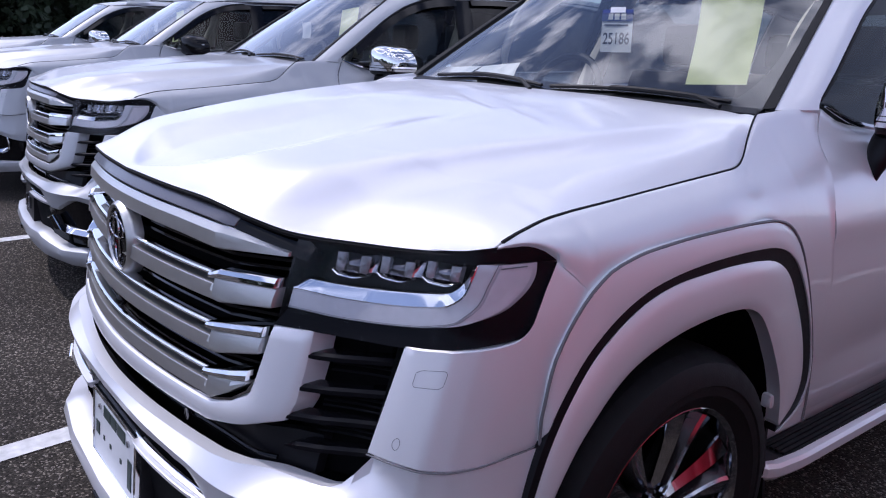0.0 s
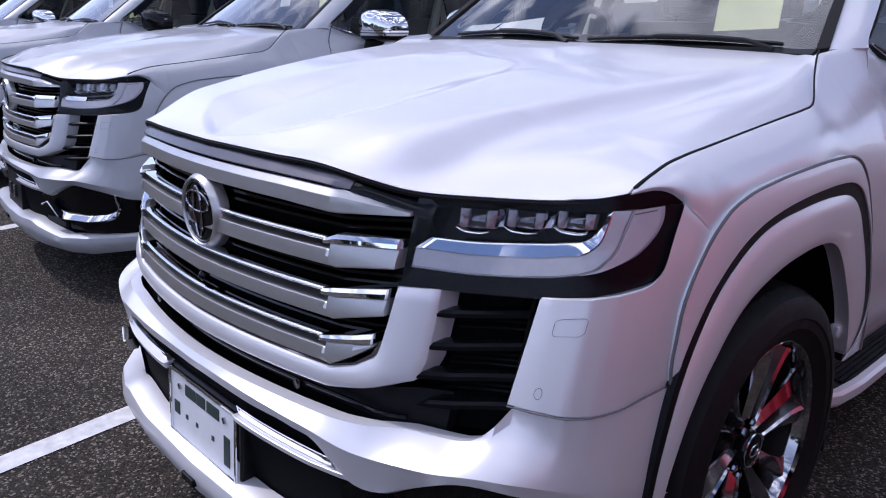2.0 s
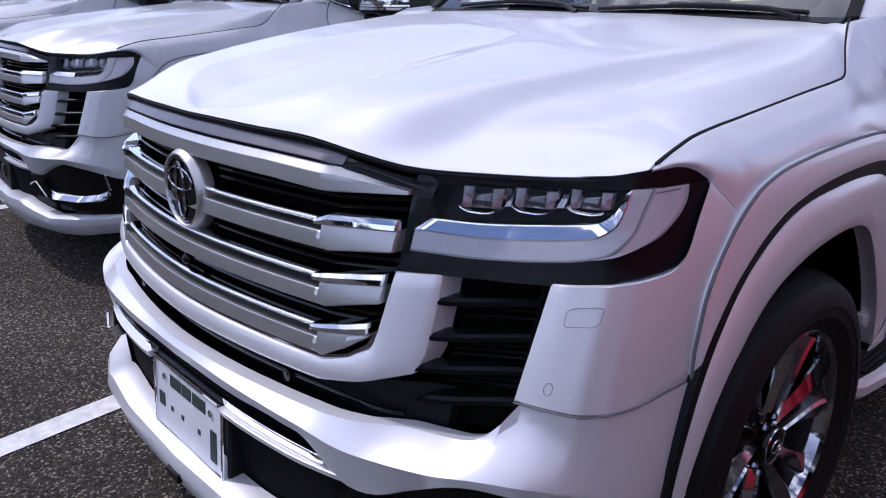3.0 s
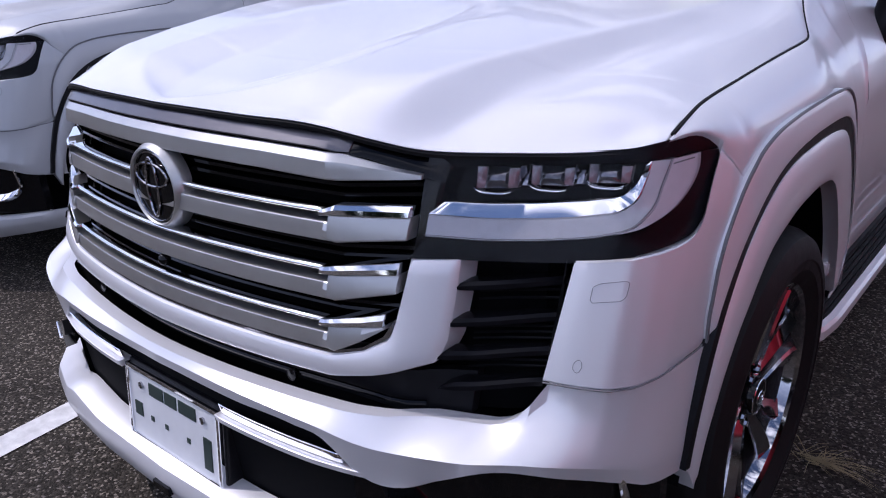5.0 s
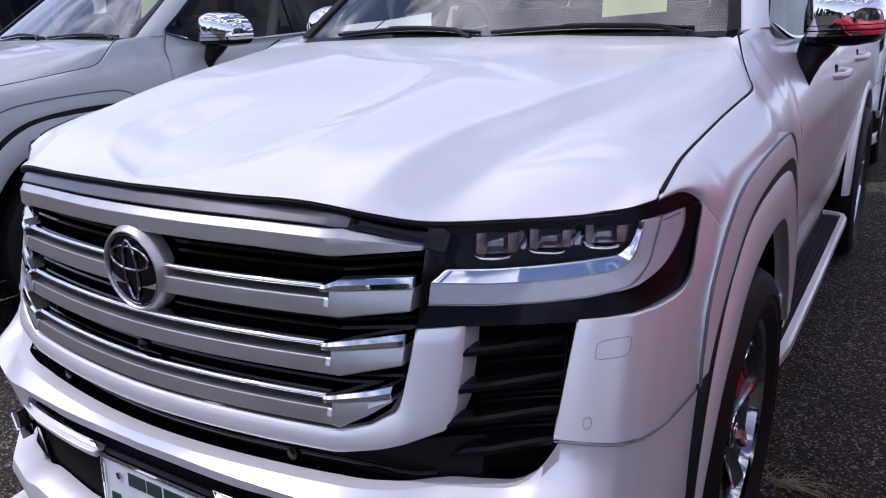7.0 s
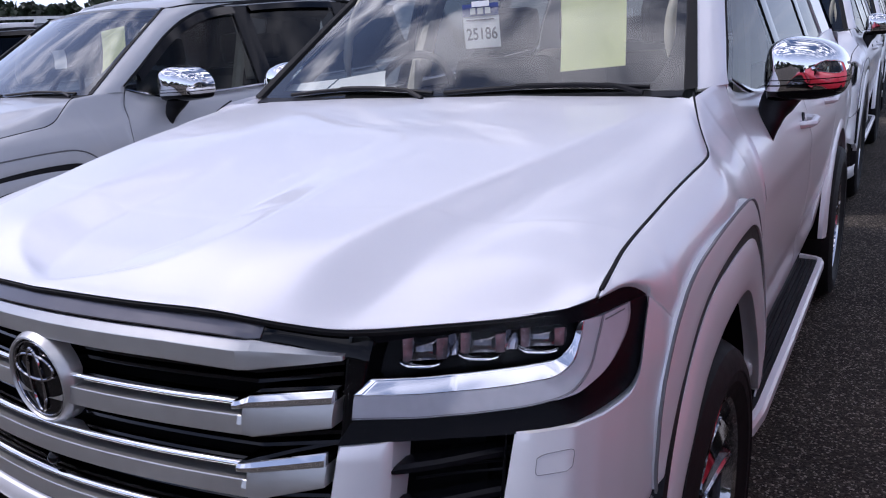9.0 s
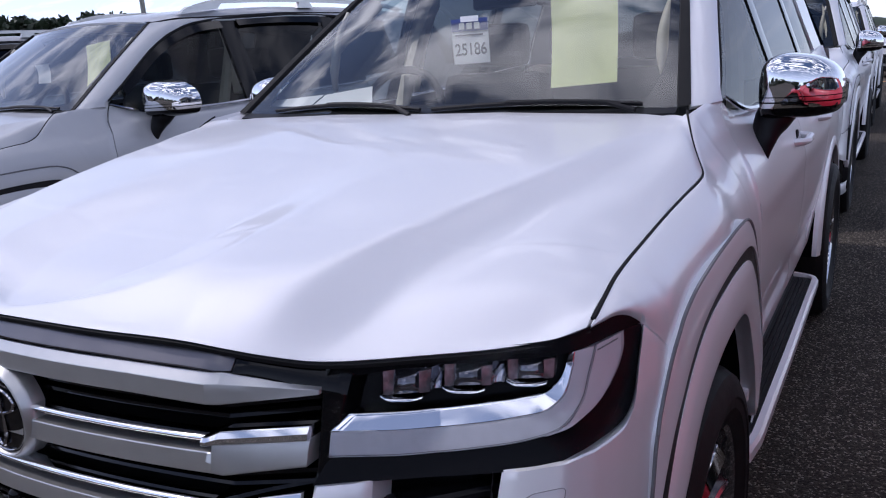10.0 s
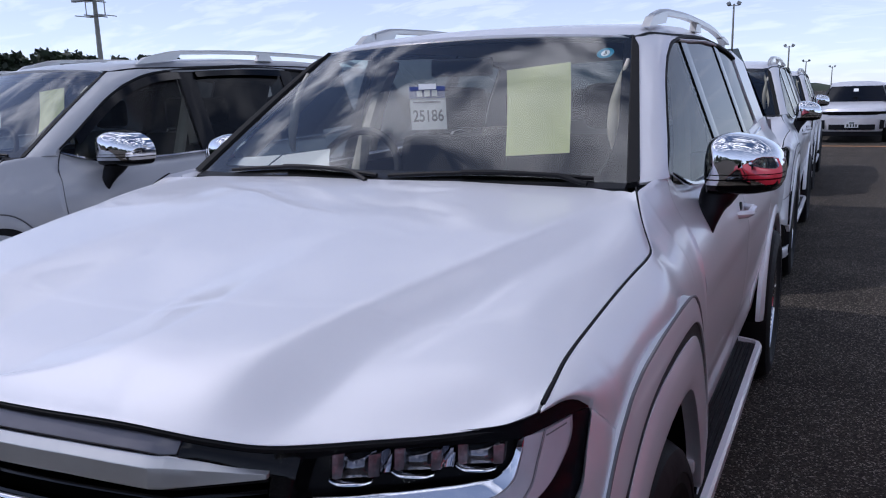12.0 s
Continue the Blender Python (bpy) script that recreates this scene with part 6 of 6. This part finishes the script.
def hung(name, corners, mat, label="", category="", bulge=0.004, n=10):
    """A sheet that hangs almost upright behind the glass, between four corners in space."""
    tl, tr, br, bl = [np.array(c, float) for c in corners]
    rows = []
    for i in range(n + 1):
        v = i / n
        row = []
        for j in range(n + 1):
            u = j / n
            p = (tl * (1 - u) + tr * u) * (1 - v) + (bl * (1 - u) + br * u) * v
            p[1] += bulge * (math.sin(math.pi * v) * 1.5 + 0.6 * math.sin(7 * u + 4 * v))
            row.append(p)
        rows.append(row)
    v, f, fl = shell(np.array(rows), (0, 0.0008, 0))
    ob = link(name, v, f, mat, None, "", True, fl)
    return tagged(ob, label, category) if label else ob


SHEET = ((0.222, 1.890, 1.612), (0.440, 1.898, 1.630), (0.461, 1.832, 1.345), (0.241, 1.830, 1.332))
hung("paper_sheet", SHEET, YELLOW_PAPER, "pale yellow paper sheet hanging behind the windscreen", "paper")
TAG = [np.array(c) for c in ((-0.066, 1.737, 1.526), (0.068, 1.737, 1.528), (0.072, 1.737, 1.426), (-0.062, 1.737, 1.423))]
tag = hung("number_tag", TAG, WHITE_PAPER, "white number tag with blue header behind the windscreen", "tag", 0.0)


def tag_part(name, x0, x1, z0, z1, mat, off=0.002):
    ob = hung(name, ((x0, 1.737 - off, z1), (x1, 1.737 - off, z1), (x1, 1.737 - off, z0), (x0, 1.737 - off, z0)), mat, "", "", 0.0, 2)
    ob.parent = tag


tag_part("tag_header", -0.066, 0.068, 1.527, 1.566, BLUE_INK)
tag_part("tape", -0.029, 0.036, 1.556, 1.574, WHITE_PAPER, 0.004)
# the header's lettering as plain bars
for k in range(3):
    x = -0.026 + 0.028 * k
    tag_part("header_bar", x - 0.010, x + 0.010, 1.533, 1.553, WHITE_PAPER, 0.004)
tag_part("tag_line", -0.052, 0.050, 1.513, 1.517, INK)


def digits(text, size):
    cu = bpy.data.curves.new("digits", "FONT")
    cu.body = text
    cu.size = size
    cu.align_x, cu.align_y = "CENTER", "CENTER"
    cu.offset = 0.0006
    ob = bpy.data.objects.new("digits", cu)
    scene.collection.objects.link(ob)
    bpy.context.view_layer.update()
    me = bpy.data.meshes.new_from_object(ob.evaluated_get(bpy.context.evaluated_depsgraph_get()))
    bpy.data.objects.remove(ob)
    me.materials.clear()
    me.materials.append(INK)
    return me


def on_tag(ob, u0, u1, v0, v1, back):
    """Lays a flat mesh over a part of the tag."""
    me = ob.data
    c = np.array([v.co for v in me.vertices])
    lo, hi = c.min(0), c.max(0)
    for v in me.vertices:
        u = u0 + (u1 - u0) * (v.co.x - lo[0]) / (hi[0] - lo[0])
        w = v1 + (v0 - v1) * (v.co.y - lo[1]) / (hi[1] - lo[1])
        q = (TAG[0] * (1 - u) + TAG[1] * u) * (1 - w) + (TAG[3] * (1 - u) + TAG[2] * u) * w
        v.co = Vector(q) + Vector((0, -back, 0))
    ob.parent = tag


num = new("tag_digits", digits("25186", 0.052))
on_tag(num, 0.07, 0.93, 0.36, 0.74, 0.0007)
def disc_on_screen(name, cx, cz, a, b, mat, back, parent=None):
    """A small oval stuck on the inside of the glass."""
    rows = [[on_screen(cx + k * a * math.cos(w), cz + k * b * math.sin(w), back) for w in np.linspace(0, 2 * math.pi, 29)] for k in (1.0, 0.5, 0.02)]
    v, f, fl = shell(np.array(rows))
    ob = link(name, v, f, mat, parent)
    return ob


sticker = tagged(disc_on_screen("inspection_sticker", 0.538, 1.655, 0.026, 0.017, STICKER_BLUE, 0.008), "small oval blue inspection sticker inside the windscreen", "sticker")
disc_on_screen("sticker_mark", 0.539, 1.655, 0.013, 0.0105, WHITE_PAPER, 0.0068, sticker)
five = new("sticker_figure", digits("5", 0.018))
for v in five.data.vertices:
    v.co = Vector(on_screen(0.539 + v.co.x, 1.655 + v.co.y, 0.0055))
five.parent = sticker
# loose papers lying against the foot of the windscreen
for corners in (((-0.70, 1.335), (-0.47, 1.350), (-0.50, 1.308), (-0.72, 1.312)), ((-0.46, 1.350), (-0.27, 1.372), (-0.22, 1.318), (-0.49, 1.312))):
    sheet("dashboard_paper", corners, WHITE_PAPER, "white printed paper lying on the dashboard", "paper", 0.0, 0.05, 8)
# sheets behind the windscreens of the silver cars
for x, y, a in ((-3.07, 0.39, -4.6), (-6.25, 0.45, -5.0)):
    m = pose(x, y, 0, 0, 0, a)
    for cs, mat, lab in ((SHEET, YELLOW_PAPER, "pale yellow paper sheet in a silver car"), (TAG, WHITE_PAPER, "white number tag in a silver car")):
        hung("paper_sheet", cs, mat, lab, "paper").matrix_basis = m


# ---------------------------------------------------------------- the far side of the car park
FAR_LABEL = "white compact off-road car with black lower grille"


def build_far_car(name, label, paint):
    """A lower, smoother off-road car with slim lamps, seen from afar."""
    car = thing(name, label, "car", "far parked cars")
    ys = [0.0, 0.05, 0.35, 0.9, 1.35]
    zs = [0.86, 0.93, 1.0, 1.06, 1.10]
    rows = [[(u * np.interp(y, [0, 0.2, 0.6, 1.35], [0.74, 0.84, 0.9, 0.9]), y + 0.16 * abs(u) ** 3 * (1 - y / 1.35), z - 0.05 * abs(u) ** 4) for u in np.linspace(-1, 1, 17)] for y, z in zip(ys, zs)]
    panel("bonnet", np.array(rows), paint, car, (0, 0.01, -0.03))
    rows = [[(u * 0.80, np.interp(z, [0.3, 0.45, 0.7, 0.86], [0.06, 0.0, -0.02, 0.0]) + 0.20 * abs(u) ** 3, z) for u in np.linspace(-1, 1, 17)] for z in (0.30, 0.36, 0.45, 0.52, 0.6, 0.7, 0.78, 0.86)]
    panel("bumper", np.array(rows), paint, car, (0, 0.03, 0))
    rows = [[(u * 0.56, -0.022 + 0.20 * abs(u * 0.70) ** 3, z) for u in np.linspace(-1, 1, 13)] for z in (0.36, 0.42, 0.50)]
    panel("lower_grille", np.array(rows), BLACK, car, (0, 0.03, 0))
    for s in (1, -1):
        q = np.array([[(s * (x + 0.03 * (z - 0.4)), -0.022 + 0.20 * (x / 0.8) ** 3, z) for x in np.linspace(0.66, 0.77, 5)] for z in (0.38, 0.50, 0.62)])
        panel("side_intake", q, BLACK, car, (0, 0.02, 0))
    rows = [[(u * 0.78, 0.03 + 0.20 * abs(u) ** 3, z) for u in np.linspace(-1, 1, 13)] for z in (0.20, 0.26, 0.31)]
    panel("skirt", np.array(rows), BLACK, car, (0, 0.03, 0))
    rows = [[(u * 0.60, -0.032 + 0.20 * abs(u * 0.75) ** 3, z) for u in np.linspace(-1, 1, 13)] for z in (0.755, 0.80, 0.845)]
    panel("upper_grille", np.array(rows), GLOSS, car, (0, 0.02, 0))
    for s in (1, -1):
        q = np.array([[(s * x, -0.02 + 0.20 * (x / 0.8) ** 3, z + 0.03 * (x - 0.6)) for x in np.linspace(0.58, 0.86, 8)] for z in (0.77, 0.84)])
        panel("headlamp", q, GLOSS, car, (0, 0.02, 0))
        sides = [[(s * np.interp(z, [0.35, 0.6, 0.9, 1.12], [0.90, 0.95, 0.95, 0.88]), y, z + 0.02 * (y > 2)) for y in np.linspace(0.18, 4.3, 24)] for z in (0.35, 0.55, 0.75, 0.95, 1.12)]
        panel("body_side", np.array(sides), paint, car, (-s * 0.03, 0, 0))
        win = [[(s * (0.87 - (z - 1.12) * 0.42), y + (z - 1.12) * (0.9 if y < 2 else -0.4), z) for y in (1.45, 2.2, 3.0, 4.0)] for z in (1.13, 1.3, 1.48)]
        panel("side_glass", np.array(win), GLOSS, car)
        for cy in (0.86, 3.55):
            w = tagged(new("wheel"), "alloy wheel with black tyre")
            w.parent = car
            lathe("tyre", [(0.24, -0.1), (0.33, -0.11), (0.36, -0.08), (0.365, 0.05), (0.34, 0.10), (0.25, 0.09)], (s * 0.85, cy, 0.36), RUBBER, w, "", 28, s)
            lathe("rim", [(0.25, 0.08), (0.22, 0.04), (0.10, 0.06), (0.001, 0.07)], (s * 0.85, cy, 0.36), SMOKE, w, "", 28, s)
            arc = [[(s * (0.953 if k else 0.90), cy + 0.42 * math.cos(a), 0.36 + 0.42 * math.sin(a)) for a in np.linspace(0, math.pi, 20)] for k in (1, 0)]
            panel("arch", np.array(arc), BLACK, car)
        block("door_mirror", (s * 0.93, 1.50, 1.12), (s * 1.08, 1.60, 1.25), paint, car, "", 0.03)
    scr = [[(u * (0.80 - 0.14 * v), 1.30 + 0.75 * v - 0.08 * (1 - u * u), 1.10 + 0.42 * v) for u in np.linspace(-1, 1, 11)] for v in np.linspace(0, 1, 6)]
    panel("windscreen", np.array(scr), GLOSS, car)
    roof = [[(u * 0.68, y, np.interp(y, [2.0, 2.6, 3.4, 4.2], [1.53, 1.66, 1.67, 1.58]) - 0.05 * abs(u) ** 3) for u in np.linspace(-1, 1, 11)] for y in np.linspace(2.0, 4.25, 12)]
    panel("roof", np.array(roof), paint, car, (0, 0, -0.03))
    tail = [[(u * np.interp(z, [0.3, 0.9, 1.55], [0.88, 0.92, 0.68]), np.interp(z, [0.3, 0.9, 1.55], [4.35, 4.4, 4.2]), z) for u in np.linspace(-1, 1, 9)] for z in np.linspace(0.3, 1.56, 8)]
    panel("tail", np.array(tail), paint, car)
    block("underbody", (-0.80, 0.2, 0.2), (0.80, 4.2, 0.5), CAVITY, car, "", 0.02)
    block("number_plate", (-0.165, -0.045, 0.42), (0.165, -0.03, 0.585), PLATE_WHITE, car, "white number plate", 0.003)
    for x0, x1, z0, z1 in ((-0.06, 0.06, 0.53, 0.56), (-0.12, -0.07, 0.44, 0.51), (-0.04, 0.0, 0.44, 0.51), (0.03, 0.07, 0.44, 0.51), (0.09, 0.13, 0.44, 0.51)):
        block("plate_bar", (x0, -0.047, z0), (x1, -0.044, z1), PLATE_INK, car, "", 0)
    block("screen_tag", (-0.05, 1.50, 1.34), (0.07, 1.505, 1.48), WHITE_PAPER, car, "white tag behind the windscreen", 0, Matrix.Rotation(radians(-55), 4, "X"))
    return car


far_car = build_far_car("car", FAR_LABEL, PEARL)
far_car.matrix_basis = pose(1.38, 23.2, 0, 0, 0, -2)
for x, y, a in ((2.95, 31.0, -3), (6.0, 31.0, -4), (-1.8, 31.0, -2), (9.4, 31.2, -4), (1.9, 44.0, 0), (4.6, 44.0, 0)):
    copy_thing(far_car, pose(x, y, 0, 0, 0, a))


# ---------------------------------------------------------------- trees, masts, grass
BARK = material("bark", (0.10, 0.075, 0.055), 0.9, 0.0, 0.0, 0.3, 14.0, 0.6, 40.0)
LEAF = material("dark_foliage", (0.022, 0.036, 0.016), 0.6, 0.0, 0.0, 0.45, 0.8)
STEEL = material("galvanised_steel", (0.30, 0.31, 0.31), 0.5, 0.7, 0.0, 0.2, 3.0)
CONCRETE = material("mast_concrete", (0.30, 0.30, 0.27), 0.8, 0.0, 0.0, 0.15, 4.0)
DRY = material("dry_grass", (0.33, 0.27, 0.15), 0.8, 0.0, 0.0, 0.3, 30.0)


def build_tree(rng, height, spread):
    t = thing("tree", "dark green broadleaf tree at the edge of the car park, some added unseen", "tree", "far trees")
    pts = [(0, 0, 0), (0.1 * rng.uniform(-1, 1), 0.1, height * 0.2), (0.3 * rng.uniform(-1, 1), 0, height * 0.5), (0.4 * rng.uniform(-1, 1), 0.2, height * 0.8)]
    v, f = tube_data(bend(pts, 8), np.linspace(0.28, 0.08, 8), 7)
    for k in range(6):
        a, z = rng.uniform(0, 6.28), height * rng.uniform(0.3, 0.65)
        r = spread * rng.uniform(0.4, 0.8)
        bv, bf = tube_data([(0, 0, z), (r * 0.5 * math.cos(a), r * 0.5 * math.sin(a), z + 0.5), (r * math.cos(a), r * math.sin(a), z + height * 0.2)], [0.09, 0.06, 0.03], 5)
        o = len(v)
        v += bv
        f += [tuple(i + o for i in q) for q in bf]
    link("trunk", v, f, BARK, t)
    vs, fs = [], []
    lobes = [(rng.uniform(-1, 1) * spread * 0.7, rng.uniform(-1, 1) * spread * 0.7, height * rng.uniform(0.12, 0.9), spread * rng.uniform(0.32, 0.55)) for _ in range(22)]
    for x, y, z, r in lobes:
        for _ in range(150):
            d = Vector((rng.gauss(0, 1), rng.gauss(0, 1), rng.gauss(0, 1))).normalized()
            c = Vector((x, y, z)) + d * r * rng.uniform(0.7, 1.08)
            s = rng.uniform(0.25, 0.6)
            a = Vector((rng.gauss(0, 1), rng.gauss(0, 1), rng.gauss(0, 1))).normalized() * s
            b = a.cross(Vector((rng.gauss(0, 1), rng.gauss(0, 1), rng.gauss(0, 1)))).normalized() * s * 0.7
            o = len(vs)
            vs += [c - a, c + b, c + a, c - b]
            fs.append((o, o + 1, o + 2, o + 3))
    link("crown", vs, fs, LEAF, t, "", False)
    return t


rng = random.Random(5)
trees = [build_tree(rng, h, s) for h, s in ((7.5, 3.2), (9.0, 3.8), (6.2, 3.0))]
spots = []
for k in range(66):
    a = radians(46 + 1.08 * k + rng.uniform(-0.6, 0.6))
    d = 100 + rng.uniform(-6, 6)
    spots.append((-d * math.sin(a), d * math.cos(a), np.interp(k, [0, 6, 16, 32, 65], [0.72, 0.9, 1.0, 1.25, 1.4])))
for k, (x, y, sc) in enumerate(spots):
    sc *= rng.uniform(0.85, 1.12)
    c = trees[k] if k < 3 else copy_thing(trees[k % 3], pose(x, y, 0, 0, 0, rng.uniform(0, 360)))
    c.matrix_basis = pose(x, y, 0, 0, 0, rng.uniform(0, 360))
    c.scale = (sc, sc, sc)


# unseen trees added behind the camera, to darken reflections on the car fronts
for k in range(26):
    a = radians(118 + 5.2 * k + rng.uniform(-1.5, 1.5))
    d = 85 + rng.uniform(-6, 8)
    c = copy_thing(trees[k % 3], pose(-d * math.sin(a), d * math.cos(a), 0, 0, 0, rng.uniform(0, 360)))
    sc = rng.uniform(1.0, 1.3)
    c.scale = (sc * 1.15, sc * 1.15, sc)


def hill(name, x0, x1, y, h, label):
    n = 160
    vs, fs = [], []
    for i in range(n + 1):
        x = x0 + (x1 - x0) * i / n
        top = h * (0.65 + 0.35 * noise.noise((x * 0.01, 3.1, 0))) + 1.6 * noise.noise((x * 0.11, 0.2, 0)) + 0.8 * noise.noise((x * 0.45, 1.2, 0))
        vs += [(x, y, -1), (x, y + 6, top * 0.6), (x, y + 14, top)]
    for i in range(n):
        for k in range(2):
            fs.append((3 * i + k, 3 * i + 3 + k, 3 * i + 4 + k, 3 * i + 1 + k))
    return tagged(link(name, vs, fs, LEAF, None, "", True), label, "hill", "", "structure")


hill("backdrop", -420, 420, 330, 4.0, "low wooded hill on the horizon")


def mast(x, y, h, top, label, lamps=6, girth=1.0):
    m = thing("floodlight_mast", label, "light mast", "masts")
    n = 14
    vs, fs = tube_data([(0, 0, 0), (0, 0, h * 0.5), (0, 0, h)], [0.19 * girth, 0.15 * girth, 0.11 * girth], 12)
    link("pole", vs, fs, CONCRETE, m)
    if lamps > 1:
        for z in (h - 0.9, h - 0.1):
            tube("crossbar", [(-top, 0, z), (top, 0, z)], 0.035, STEEL, m, "", 6)
            tube("crossbar", [(0, -top, z), (0, top, z)], 0.035, STEEL, m, "", 6)
        for a in (-top, top):
            tube("rail", [(a, 0, h - 0.9), (a, 0, h - 0.1)], 0.03, STEEL, m, "", 6)
            tube("rail", [(a, -top, h - 0.9), (a, top, h - 0.9)], 0.03, STEEL, m, "", 6)
        for k in range(lamps):
            xx = -top + 2 * top * (k + 0.5) / lamps
            block("floodlight", (xx - 0.13, -top - 0.15, h - 0.2), (xx + 0.13, -top + 0.1, h + 0.12), STEEL, m, "", 0.03)
    else:
        tube("crossbar", [(-top, 0, h - 0.1), (top, 0, h - 0.1)], 0.03, STEEL, m, "", 6)
        for a in (-top, top):
            block("floodlight", (a - 0.12, -0.16, h - 0.08), (a + 0.12, 0.12, h + 0.14), STEEL, m, "", 0.03, Matrix.Rotation(radians(25 if a > 0 else -25), 4, "Y"))
    m.matrix_basis = pose(x, y, 0)
    return m


mast(-36.1, 30.0, 7.3, 0.75, "tall concrete floodlight mast with lamp frame")
mast(-5.8, 55.0, 7.0, 0.32, "slim light mast above the parked cars", 1, 0.5)
mast(-3.6, 75.0, 5.1, 0.32, "slim light mast above the parked cars", 1, 0.5)
mast(-3.3, 100.0, 4.5, 0.32, "slim light mast above the parked cars", 1, 0.5)
mast(-0.9, 120.0, 4.2, 0.32, "slim light mast above the parked cars", 1, 0.5)

ORANGE = material("orange_line_paint", (0.55, 0.25, 0.08), 0.7, 0.0, 0.0, 0.15, 10.0)
cr = link("aisle_line", [(-30, 21.9, 0.004), (30, 21.9, 0.004), (30, 22.1, 0.004), (-30, 22.1, 0.004)], [(0, 1, 2, 3)], ORANGE, None, "", False)
tagged(cr, "orange painted line across the car park aisle", "road marking", "", "structure")

# a tuft of dry grass in a crack of the asphalt
vs, fs = [], []
for k in range(70):
    a = rng.gauss(0.15, 0.75)
    ln = rng.uniform(0.04, 0.22)
    p0 = Vector((0.985 + rng.gauss(0, 0.02), 1.385 + rng.gauss(0, 0.012), 0.006))
    d = Vector((math.cos(a), math.sin(a) * 0.5 - 0.1, rng.uniform(0.02, 0.22)))
    w = Vector((-d.y, d.x, 0)).normalized() * 0.0011
    o = len(vs)
    mid = p0 + d * ln * 0.55 + Vector((0, 0, 0.006))
    end = p0 + d * ln + Vector((0, 0, -0.012 * ln / 0.2))
    end.z = max(end.z, 0.006)
    vs += [p0 - w, p0 + w, mid + w, mid - w, end]
    fs += [(o, o + 1, o + 2, o + 3), (o + 3, o + 2, o + 4)]
tagged(link("dry_grass", vs, fs, DRY, None, "", False), "dry straw-coloured grass tuft on the asphalt", "grass", "", "stuff")
